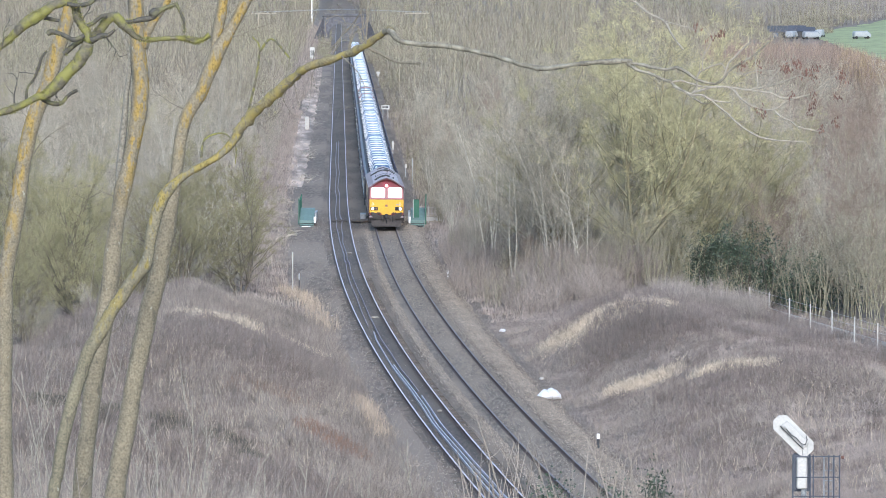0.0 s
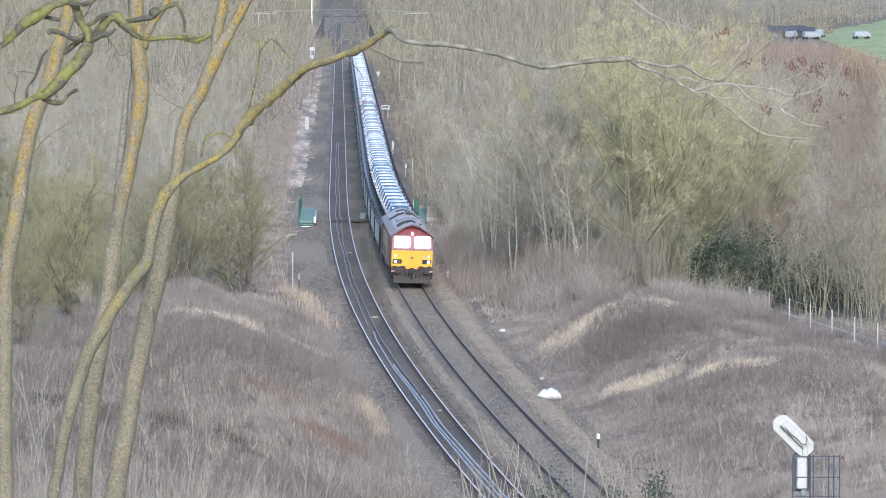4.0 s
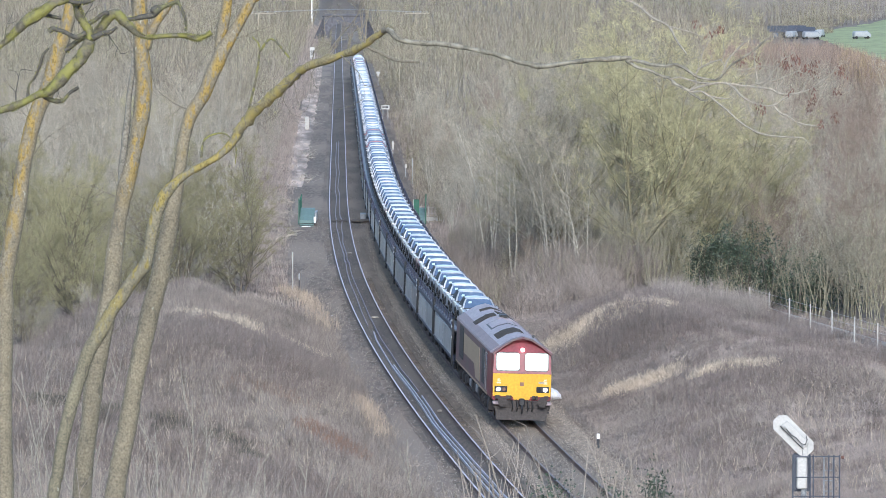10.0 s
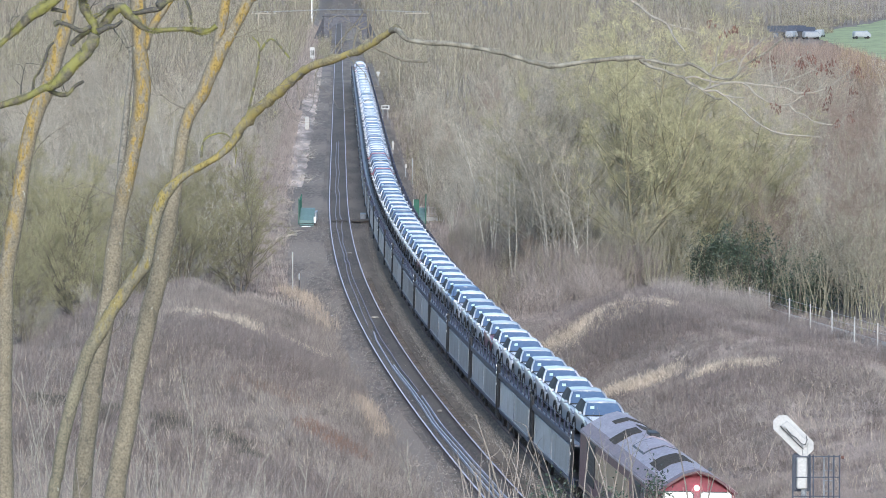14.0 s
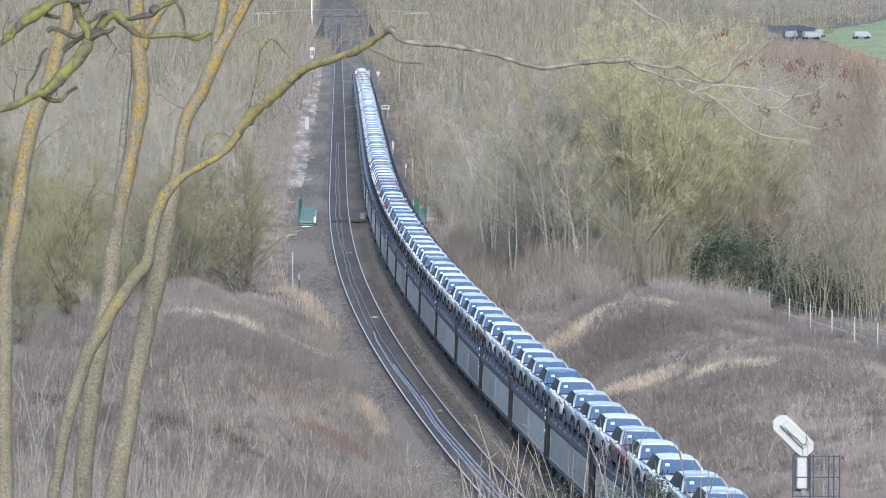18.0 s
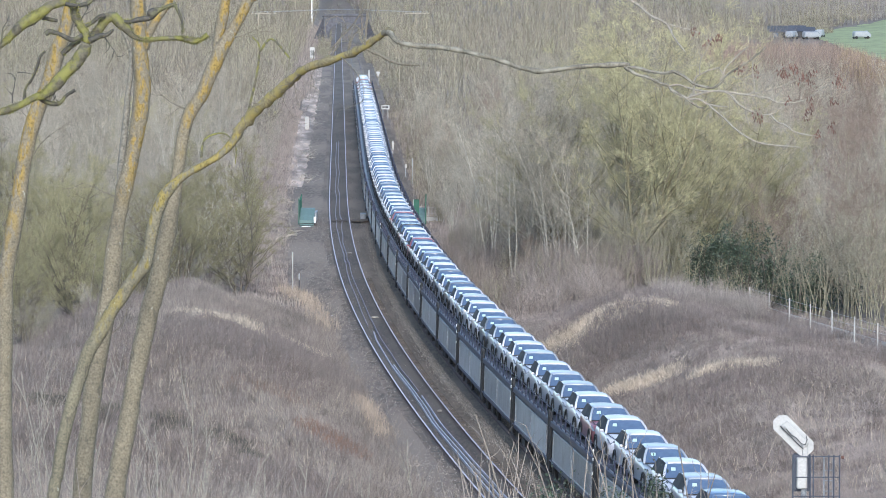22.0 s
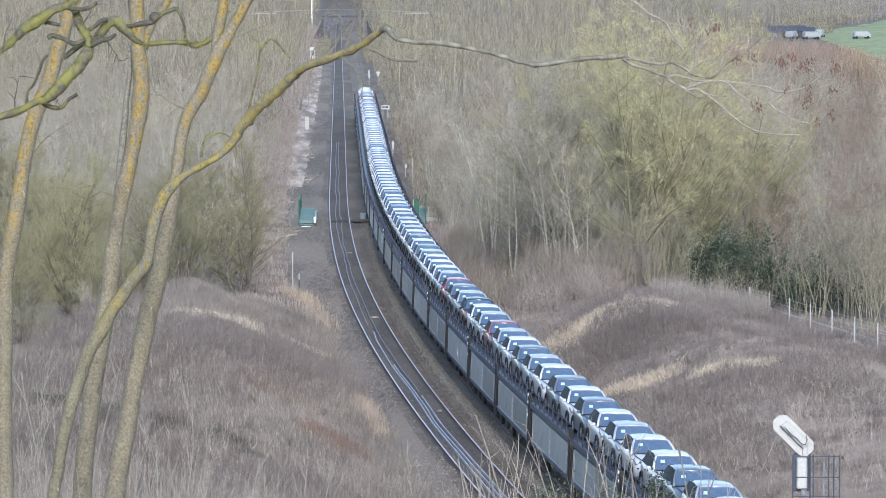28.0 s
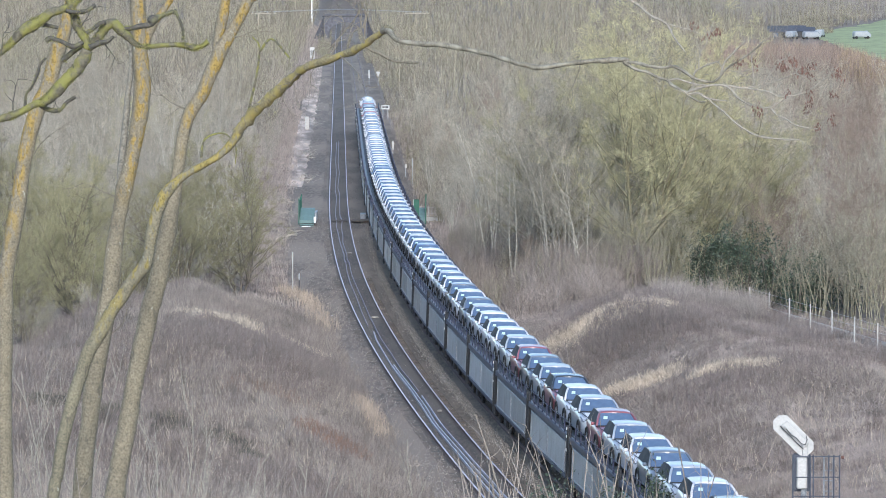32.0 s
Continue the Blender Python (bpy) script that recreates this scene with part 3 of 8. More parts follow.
        for yy, w, zz, h in ((4.5, 1.3, 2.1, 1.5), (16.8, 2.2, 2.15, 1.5)):
            g = Geo()
            g.box(s * 1.332, yy, zz, 0.03, w, h, 0.008)
            for k in range(8):
                g.box(s * 1.35, yy, zz - h / 2 + h * (k + 0.5) / 8, 0.02, w * 0.92, 0.03)
            part("grille", g, M["black"], t, "dark louvred grille")
        g = Geo().box(s * 1.1, 1.3, 0.75, 0.5, 0.5, 0.5, 0.03)
        g.box(s * 1.25, 1.35, 0.42, 0.2, 0.45, 0.05)
        part("cab_step", g, M["underframe"], t)
    g = Geo()
    g.box(0.42, -0.006, 1.86, 0.5, 0.012, 0.12)
    part("number_plate", Geo().box(0.85, -0.012, 1.8, 0.24, 0.012, 0.09), M["chalk"], cab, "plain pale plate")
    part("badge", Geo().box(0.0, -0.015, 1.72, 0.17, 0.03, 0.16, 0.01), M["brick"], cab)
    part("high_headlight", Geo().cyl(0.0, 0.24, 3.16, 0.075, 0.14, "y", 16), M["headlight"], cab, "lit headlamp above the windscreens")
    vis = [(-1.34, 3.0), (-0.88, 3.33), (-0.45, 3.58), (0, 3.7), (0.45, 3.58), (0.88, 3.33), (1.34, 3.0)]
    part("visor", Geo().loft([ring_x([(x * 0.95, z - 0.05) for x, z in vis] + [(x, z + 0.02) for x, z in vis[::-1]], y) for y in (0.08, 0.64)]), M["maroon_dirty"], cab, "dark maroon visor over the windscreens")
    # roof: sloping shoulders, flat ridge
    g = Geo()
    roof = [(-1.345, 2.96), (-1.33, 3.06), (-0.88, 3.36), (-0.45, 3.61), (0, 3.73), (0.45, 3.61), (0.88, 3.36), (1.33, 3.06), (1.345, 2.96), (1.2, 2.9), (-1.2, 2.9)]
    g.loft([ring_x(roof, 0.62), ring_x(roof, 20.02)])
    rf = part("roof", g, M["roof_grey"], t, "grey sloping roof with hatches")

    def roof_panel(name, y0, y1, x0, x1, material, lift, label=""):
        def rz(x):
            return float(np.interp(abs(x), [0, 0.45, 0.88, 1.33], [3.73, 3.61, 3.36, 3.06]))
        xs = np.linspace(x0, x1, 9)
        g = Geo()
        g.loft([[(x, y, rz(x) + lift) for x in xs] + [(x, y, rz(x) - 0.05) for x in xs[::-1]] for y in (y0, y1)])
        part(name, g, material, rf, label)
    for sx in (-1, 1):
        roof_panel("roof_edge", 0.7, 20.0, min(sx * 0.98, sx * 1.33), max(sx * 0.98, sx * 1.33), M["roof_brown"], 0.012, "brown stained roof edge")
    roof_panel("roof_grille", 3.0, 5.3, -0.85, 0.3, M["roof_mesh"], 0.02, "dark roof grille")
    roof_panel("roof_grille", 12.6, 14.2, -1.05, -0.1, M["roof_mesh"], 0.03)
    roof_panel("roof_grille", 13.4, 15.0, 0.0, 0.9, M["roof_mesh"], 0.03)
    roof_panel("roof_grille", 16.6, 17.6, -0.5, 0.9, M["roof_mesh"], 0.025)
    roof_panel("roof_hatch", 7.6, 10.4, -0.75, 0.45, M["dark_steel"], 0.015)
    roof_panel("roof_hatch", 7.8, 10.2, -0.69, 0.39, M["roof_grey"], 0.03)
    roof_panel("roof_hatch", 10.8, 12.0, -0.2, 0.8, M["roof_grey"], 0.04)
    part("exhaust", Geo().box(0.1, 11.3, 3.76, 0.35, 0.9, 0.2, 0.03), M["black"], rf)
    part("horn", Geo().tube([(0.5, 1.0, 3.68), (0.5, 0.75, 3.7)], [0.03, 0.07], 8), M["dark_steel"], rf)
    for s in (-1, 1):
        part("roof_gutter", Geo().box(s * 1.34, 10.3, 3.0, 0.04, 19.4, 0.06), M["roof_grey"], rf)
    part("underframe", Geo().box(0, 10.2, 0.95, 2.4, 20.0, 0.2, 0.03), M["underframe"], t)
    for dx, w in ((-1.05, 0.22), (-0.62, 0.16), (-0.5, 0.1), (0.52, 0.14), (0.66, 0.1), (1.08, 0.2)):
        part("jumper_box", Geo().box(dx, -0.06, 1.16, w, 0.12, 0.16, 0.02), M["underframe"], t)
    part("buffer_beam", Geo().box(0, 0.0, 0.86, 2.5, 0.24, 0.34, 0.03), M["underframe"], t)
    g = Geo()
    g.loft([[(-1.15, -0.1, 0.72), (1.15, -0.1, 0.72), (1.15, 0.05, 0.72), (-1.15, 0.05, 0.72)], [(-1.1, -0.22, 0.22), (1.1, -0.22, 0.22), (1.1, -0.08, 0.22), (-1.1, -0.08, 0.22)]])
    part("plough", g, M["underframe"], t, "grimy snow plough under the buffers")
    g = Geo().box(0, -0.22, 0.98, 0.26, 0.3, 0.3, 0.04).tube([(0, -0.3, 0.95), (0, -0.42, 0.7), (0, -0.3, 0.5)], 0.045, 6)
    part("coupling", g, M["black"], t)
    for dx in (-0.42, -0.22, 0.25, 0.45):
        part("brake_hose", Geo().tube([(dx, -0.05, 1.05), (dx, -0.22, 1.0), (dx + 0.04, -0.26, 0.75), (dx, -0.1, 0.55)], 0.03, 5), M["black"], t)
    part("fuel_tank", Geo().box(0, 10.3, 0.62, 2.3, 4.6, 0.75, 0.14), M["underframe"], t, "grimy fuel tank")
    for yb in (4.1, 16.4):
        g = Geo()
        for s in (-1, 1):
            g.box(s * 1.12, yb, 0.62, 0.16, 4.3, 0.34, 0.05)
            for dy in (-1.7, 0, 1.7):
                g.box(s * 1.18, yb + dy, 0.55, 0.2, 0.4, 0.4, 0.05)
                g.tube([(s * 1.16, yb + dy - 0.55, 0.5), (s * 1.16, yb + dy - 0.55, 0.85)], 0.11, 8)
        b = part("bogie", g, M["underframe"], t, "three-axle bogie caked in brake dust")
        for dy in (-1.7, 0, 1.7):
            g = Geo()
            for s in (-1, 1):
                g.cyl(s * 0.79, yb + dy, 0.53, 0.53, 0.13, "x", 20)
            g.cyl(0, yb + dy, 0.53, 0.08, 1.5, "x", 8)
            part("wheelset", g, M["rail_side"], b)
    for ob in t.children_recursive:                # a little shorter and taller than drawn
        if ob.type == "MESH":
            ob.data.transform(Matrix.Translation((0, 0.8, 0)) @ Matrix.Diagonal((1, 0.96, 1.035, 1)))
    return t


WAGON_PITCH = 13.7
WAGON_LEN = 13.35
DECK_Z = 2.42


def build_wagon(marked):
    t = thing("car_carrier_wagon", pose(0, 0, 0), "dark blue double-deck car carrier wagon with grey mesh sides", "wagon", group="wagons of the car train")
    ln = WAGON_LEN
    g = Geo()
    g.box(0, ln / 2, 0.92, 2.3, ln - 0.2, 0.22, 0.03)
    for s in (-1, 1):
        g.box(s * 1.28, ln / 2, 1.02, 0.1, ln, 0.3, 0.02)
    part("underframe", g, M["navy"], t, "dark blue underframe")
    part("lower_deck", Geo().box(0, ln / 2, 1.06, 2.46, ln - 0.1, 0.05), M["deck"], t)
    part("upper_deck", Geo().box(0, ln / 2, DECK_Z - 0.07, 2.56, ln, 0.1, 0.02), M["deck"], t, "ribbed steel upper deck")
    for s in (-1, 1):
        for k in range(2):
            y0 = 0.85 + k * (ln - 1.7) / 2
            w = (ln - 1.7) / 2
            line = [(1.335, y0 + 0.12)]
            for r in range(3):
                q = y0 + 0.12 + r * (w - 0.3) / 3
                line += [(1.355, q + 0.02), (1.362, q + (w - 0.3) / 6), (1.355, q + (w - 0.3) / 3 - 0.05), (1.348, q + (w - 0.3) / 3 - 0.04), (1.348, q + (w - 0.3) / 3 - 0.01)]
            line += [(1.335, y0 + w - 0.16)]
            g = Geo().loft([[(s * px, py, 1.16) for px, py in line], [(s * px, py, 2.22) for px, py in line]])
            frame_g = Geo()
            for zz in (1.13, 2.25):
                frame_g.box(s * 1.35, y0 + w / 2, zz, 0.06, w - 0.16, 0.06, 0.01)
            for yy in (y0 + 0.1, y0 + w - 0.12):
                frame_g.box(s * 1.35, yy, 1.69, 0.06, 0.06, 1.08, 0.01)
            part("panel_frame", frame_g, M["galv"], t)
            part("side_panel", g, M["mesh_panel"], t, "grey perforated metal side panel")
        for z, h in ((1.06, 0.06), (2.47, 0.22)):
            part("side_rail", Geo().box(s * 1.36, ln / 2, z, 0.07, ln - 0.2, h, 0.01), M["navy"], t)
        for yy in (0.1, ln - 0.1):
            part("end_post", Geo().box(s * 1.36, yy, 1.8, 0.1, 0.16, 2.3, 0.02), M["black"], t, "black end post")
        for k in range(1, 9):
            part("railing_post", Geo().box(s * 1.33, k * ln / 9, DECK_Z + 0.33, 0.05, 0.06, 0.66), M["navy"], t)
        for z in (0.3, 0.62):
            part("railing_cable", Geo().tube([(s * 1.33, 0.1, DECK_Z + z), (s * 1.33, ln / 2, DECK_Z + z - 0.03), (s * 1.33, ln - 0.1, DECK_Z + z)], 0.014, 5), M["navy"], t)
        part("wheel_track", Geo().box(s * 0.78, ln / 2, DECK_Z - 0.01, 0.5, ln - 0.1, 0.03), M["dark_steel"], t)
        for z in (2.05, 2.55, 2.85) if marked else ():
            part("data_plate", Geo().box(s * 1.425, 0.04, z, 0.03, 0.1, 0.1), M["white"], t, "small white plate")
    for yy in (2.2, ln - 2.2):
        g = Geo()
        for s in (-1, 1):
            g.cyl(s * 0.79, yy, 0.4, 0.4, 0.13, "x", 16)
            g.box(s * 1.05, yy, 0.48, 0.14, 0.9, 0.3, 0.03)
        g.cyl(0, yy, 0.4, 0.07, 1.5, "x", 8)
        part("wheelset", g, M["underframe"], t)
    for s in (-1, 1):
        part("brake_gear", Geo().box(s * 0.95, ln / 2, 0.68, 0.25, 1.6, 0.3, 0.04), M["underframe"], t)
    part("drawbar", Geo().box(0, -0.15, 0.85, 0.3, 0.7, 0.2, 0.03), M["underframe"], t)
    return t


def build_car(colour, label):
    """A hatchback, front towards -y, its wheels on z = 0."""
    t = thing("car", pose(0, 0, 0), label, "car", group="cars on the train")
    tone, _, top = colour.partition("_")
    p, p_roof = CAR_PAINT[tone], CAR_PAINT[top or tone]
    st = [(-2.1, 0.5, 0.34, 0.66), (-2.06, 0.66, 0.26, 0.78), (-1.92, 0.8, 0.22, 0.88), (-1.6, 0.87, 0.22, 0.95), (-1.25, 0.895, 0.22, 1.0), (-0.9, 0.9, 0.22, 1.03), (0.4, 0.905, 0.22, 1.05), (1.5, 0.9, 0.24, 1.08), (1.95, 0.84, 0.3, 1.04), (2.1, 0.74, 0.4, 0.92)]
    rings = []
    for y, w, zb, zt in st:
        rings.append([(-w * 0.9, y, zb), (-w, y, zb + 0.12), (-w * 0.985, y, zt - 0.34), (-w * 1.0, y, zt - 0.2), (-w * 0.95, y, zt - 0.07), (-w * 0.8, y, zt - 0.015), (-w * 0.5, y, zt + 0.005), (-w * 0.42, y, zt - 0.008), (0, y, zt + 0.015), (w * 0.42, y, zt - 0.008), (w * 0.5, y, zt + 0.005), (w * 0.8, y, zt - 0.015), (w * 0.95, y, zt - 0.07), (w, y, zt - 0.2), (w * 0.985, y, zt - 0.34), (w, y, zb + 0.12), (w * 0.9, y, zb)])
    part("body", Geo().loft(rings), p, t, smooth=True)

    # roof with pillars
    def rr(y, w, z, bow=0.0):
        return [(-w, y + bow, z - 0.09), (-w * 0.93, y + bow * 0.8, z - 0.035), (-w * 0.7, y + bow * 0.45, z), (0, y, z + 0.03), (w * 0.7, y + bow * 0.45, z), (w * 0.93, y + bow * 0.8, z - 0.035), (w, y + bow, z - 0.09), (w * 0.8, y + bow * 0.6, z - 0.1), (-w * 0.8, y + bow * 0.6, z - 0.1)]
    part("roof", Geo().loft([rr(-0.42, 0.61, 1.475, 0.16), rr(-0.15, 0.65, 1.51, 0.08), rr(0.35, 0.67, 1.53), rr(0.9, 0.66, 1.515), rr(1.5, 0.62, 1.46), rr(1.88, 0.55, 1.39)]), p_roof, t, smooth=True)
    for s in (-1, 1):
        part("pillar", Geo().tube([(s * 0.84, -1.0, 1.0), (s * 0.76, -0.66, 1.23), (s * 0.66, -0.32, 1.4), (s * 0.6, -0.18, 1.45)], [0.05, 0.045, 0.045, 0.04], 6), p_roof, t, smooth=True)
        part("rear_pillar", Geo().loft([[(s * 0.61, 1.5, 1.46), (s * 0.56, 1.86, 1.42), (s * 0.54, 1.8, 1.42), (s * 0.59, 1.5, 1.46)], [(s * 0.84, 1.55, 1.04), (s * 0.78, 2.05, 1.0), (s * 0.76, 2.0, 1.0), (s * 0.8, 1.55, 1.04)]]), p, t)
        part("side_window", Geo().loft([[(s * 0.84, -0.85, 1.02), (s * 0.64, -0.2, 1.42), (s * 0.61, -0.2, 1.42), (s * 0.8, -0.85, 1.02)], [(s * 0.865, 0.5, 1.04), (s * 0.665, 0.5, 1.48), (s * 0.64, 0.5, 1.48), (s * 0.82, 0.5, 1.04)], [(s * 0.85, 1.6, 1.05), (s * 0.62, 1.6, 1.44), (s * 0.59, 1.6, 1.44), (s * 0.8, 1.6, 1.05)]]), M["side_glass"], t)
        part("mirror", Geo().box(s * 0.95, -0.62, 1.07, 0.15, 0.11, 0.12, 0.03), p_roof if tone == "red" else p, t)
        part("headlight", Geo().loft([[(s * 0.44, -2.11, 0.66), (s * 0.84, -1.9, 0.7), (s * 0.885, -1.5, 0.88), (s * 0.6, -2.04, 0.84)], [(s * 0.44, -1.9, 0.66), (s * 0.76, -1.7, 0.7), (s * 0.8, -1.45, 0.88), (s * 0.6, -1.85, 0.84)]]), M["car_lamp"], t, "swept clear headlamp")
        for yy in (-1.3, 1.28):
            w = part("wheel", Geo().cyl(s * 0.8, yy, 0.32, 0.32, 0.2, "x", 16), M["tyre"], t, "black tyre")
            g = Geo().cyl(s * 0.905, yy, 0.32, 0.2, 0.02, "x", 12)
            part("rim", g, M["alloy"], w, "alloy rim")
            part("wheel_arch", Geo().tube([(s * 0.9, yy + 0.4 * math.cos(a), 0.32 + 0.4 * math.sin(a)) for a in np.linspace(0.1, 3.04, 9)], 0.04, 5), M["tyre"], t)
    rows = []
    for f in (0.0, 0.33, 0.66, 1.0):
        hw, yc, zc = 0.83 - 0.21 * f ** 1.2, -1.12 + 0.73 * f, 1.0 + 0.56 * f - 0.09 * f * f
        rows.append([(hw * q, yc + 0.16 * abs(q) ** 2.2, zc - 0.03 * abs(q) ** 3) for q in (-1, -0.8, -0.4, 0, 0.4, 0.8, 1)])
    part("windscreen", Geo().loft(rows, close=False), M["glass"], t, "windscreen with a sky blue sheen in its colour", smooth=True)
    edge = [(-0.8, -1.0, 1.03), (-0.78, -1.25, 1.01), (-0.74, -1.6, 0.965), (-0.62, -1.96, 0.9), (-0.36, -2.08, 0.76)]
    part("bonnet_gap", Geo().tube(edge + [(-q[0], q[1], q[2]) for q in edge[::-1]], 0.016, 4), M["black"], t, "dark gap round the bonnet")
    part("cowl", Geo().tube([(-0.8, -1.0, 1.01), (-0.4, -1.12, 1.035), (0.4, -1.12, 1.035), (0.8, -1.0, 1.01)], 0.03, 5), M["black"], t)
    part("rear_window", Geo().loft([[(-0.72, 2.04, 1.02), (0.72, 2.04, 1.02)], [(-0.5, 1.86, 1.42), (0.5, 1.86, 1.42)]], close=False), M["glass"], t)
    part("grille", Geo().loft([[(-0.52, -2.125, 0.36), (0.52, -2.125, 0.36), (0.6, -2.1, 0.6), (-0.6, -2.1, 0.6)], [(-0.45, -2.02, 0.36), (0.45, -2.02, 0.42), (0.5, -2.02, 0.6), (-0.5, -2.02, 0.6)]]), M["black"], t)
    part("bumper_trim", Geo().box(0, -2.06, 0.3, 1.25, 0.1, 0.1, 0.03), M["black"], t)
    part("sticker", Geo().loft([[(-0.55, -0.75, 1.26), (-0.39, -0.79, 1.262)], [(-0.52, -0.6, 1.352), (-0.37, -0.635, 1.355)]], close=False), M["paper"], t, "pale paper sticker behind the windscreen")
    if colour in ("white", "silver"):
        part("protective_film", Geo().loft([[(-0.62, -1.88, 0.91), (0.1, -1.95, 0.92)], [(-0.68, -1.35, 1.005), (0.1, -1.4, 1.012)]], close=False), M["film"], t, "white protective film on the bonnet")
    for ob in t.children_recursive:
        ob.data.transform(Matrix.Diagonal((0.93, 1.0, 0.96, 1)))
    return t


# colours of the cars on the upper deck, from the locomotive back
CAR_ROW = ("silver silver white white silver silver white white red_silver white silver silver white blue silver white silver white "
           "white red_silver white silver silver white silver white white silver grey white white silver white grey white grey "
           "white silver grey white silver red silver white red_black silver grey red silver white white white silver grey "
           "white grey white silver white silver silver white blue white silver white grey white silver white").split()
CAR_LABEL = {"white": "white new hatchback with a sticker on its windscreen", "silver": "silver new hatchback with a sticker on its windscreen",
             "grey": "dark grey new hatchback with a sticker on its windscreen", "black": "black new hatchback with a sticker on its windscreen",
             "blue": "steel blue new hatchback with a sticker on its windscreen", "red_silver": "dark red new hatchback with a silver roof", "red_black": "dark red new hatchback with a black roof", "red": "dark red new hatchback with a sticker on its windscreen"}
WAGONS = 41
loco = build_loco()
wagon_pair = [build_wagon(True), build_wagon(False)]
wagons = wagon_pair + [copy_thing(wagon_pair[k % 2], pose(0, 0, 0)) for k in range(WAGONS - 2)]
car_first = {}
train_cars = []                                   # (car, distance behind the first wagon's front)
for k in range(WAGONS * 3):
    c = CAR_ROW[k % len(CAR_ROW)]
    if c not in car_first:
        car_first[c] = ob = build_car(c, CAR_LABEL[c])
    else:
        ob = copy_thing(car_first[c], pose(0, 0, 0))
    train_cars.append((ob, (k // 6) * 2 * WAGON_PITCH + 2.57 + (k % 6) * 4.45))

FRONT_0 = 338.0                                   # where the locomotive's front stands at the start
WAGON_0 = 21.8                                    # from there to the first wagon


def front_at(t):
    """y of the train's front: it slows from 15 to 10 metres a second."""
    if t <= 13.5:
        return FRONT_0 - 15.09 * t + 0.0918 * t * t
    y, v, q = FRONT_0 - 15.09 * 13.5 + 0.0918 * 13.5 ** 2, 12.6, 13.5
    while q < t - 1e-6:
        h = min(0.1, t - q)
        v = float(np.interp(q + h / 2, [13.5, 16.5, 19, 22, 32], [12.4, 11.5, 10.55, 10.3, 10.08]))
        y -= v * h
        q += h
    return y


def on_track(y, z=0.0, length=0.0):
    """The pose of a vehicle whose front stands at y on the train's track."""
    far = right_x(y + length) if length else right_x(y + 4)
    x = right_x(y)
    cant = 1.8 * min(1.0, max(0.0, (360 - y) / 90))
    return pose(x, y, dip1(y), 0, 0, -math.degrees(math.atan((far - x) / (length or 4.0)))) @ pose(0, 0, 0, 0, cant, 0) @ pose(0, 0, z)


# the long branch in the wind: seconds, and degrees of turn about the upright and about the line of sight
SWAY = ((0, -0.94, -0.00), (1, -2.08, -0.56), (2, -1.79, -0.00), (3, -0.47, 0.62), (3.5, 0.28, 0.42), (5.5, -1.89, 0.21), (6.5, -2.36, 0.42), (7.5, -1.51, 0.21), (8.5, -0.28, -0.21), (9, 0.00, -0.00), (10, -1.04, 0.42), (11, -1.51, -0.42), (12, -0.94, -0.56), (13, 0.38, 0.21), (14, 1.98, 0.42), (14.5, 1.70, 0.42), (16.5, -1.60, 1.04), (17.5, -1.04, 0.42), (18.5, 0.09, 0.07), (19.5, -0.28, 0.56), (20.5, -1.32, 0.83), (21.5, -1.60, -0.14), (22.5, -1.60, -0.56), (23.5, -1.04, 0.76), (24.5, -0.75, 1.04), (25.5, -1.04, -0.00), (27.5, -1.89, 0.56), (28.5, -1.32, 0.76), (29.5, -0.75, -0.00), (30.5, -0.94, -0.14), (31.5, -1.51, 0.21), (32, -1.60, 0.21))


# the stems and the near oak rock a little too: seconds, and millimetres to the right (and up)
ROCK = ((0, -14), (1, -14), (2, -14), (3, -14), (3.5, -14), (5.5, 5), (6, 14), (7, 14), (8, 5), (8.5, 0), (9, 0), (10, 14), (10.5, 14), (11, 5), (11.5, 0), (12, 0), (13, 0), (14, 0), (14.5, 0), (16.5, -10), (17, 0), (18, -10), (18.5, -14), (19, -10), (20, 5), (20.5, 5), (21, -10), (22, 0), (23, 0), (24, -14), (25, -10), (25.5, 0), (27.5, -10), (28, -10), (28.5, 5), (29, 5), (30, -10), (31, 0), (32, 0))
OAK_ROCK = ((0, -2, -12), (0.5, -2, -12), (1, 22, 18), (1.5, 8, -5), (2, 0, -15), (2.5, 15, 8), (3, 12, 2), (3.5, -2, -12), (5.5, 8, 10), (6, -2, -20), (6.5, 12, 8), (7, 8, 10), (7.5, -2, -12), (8, 15, 0), (8.5, 20, 8), (9, 0, 0), (9.5, -2, 8), (10, 5, 0), (10.5, 15, 15), (11, 5, 15), (11.5, -2, -8), (12, 22, 10), (12.5, 28, 15), (13, -2, -12), (13.5, 0, -5), (14, 28, 28), (14.5, 20, 2), (16.5, 8, -5), (17, 8, -8), (17.5, 12, 2), (18, -2, 2), (18.5, -8, -5), (19, -2, -12), (19.5, 8, 2), (20, -2, 2), (20.5, -20, -15), (21, 0, 2), (21.5, 8, 10), (22, -10, -12), (22.5, -8, -5), (23, 12, 10), (23.5, 5, -8), (24, -2, -5), (24.5, 0, -12), (25, 20, 2), (25.5, 22, 18), (27.5, 20, -15), (28, 0, -30), (28.5, 38, 2), (29, 38, -5), (29.5, 8, -35), (30, 5, -28), (30.5, 12, -28), (31, 30, -28), (31.5, 8, -40), (32, -8, -42))


def rocked(foot, turn):
    """A turn in the plane of the picture about a tree's foot."""
    return pose(*foot) @ pose(0, 0, 0, 0, turn, 0) @ pose(-foot[0], -foot[1], -foot[2])


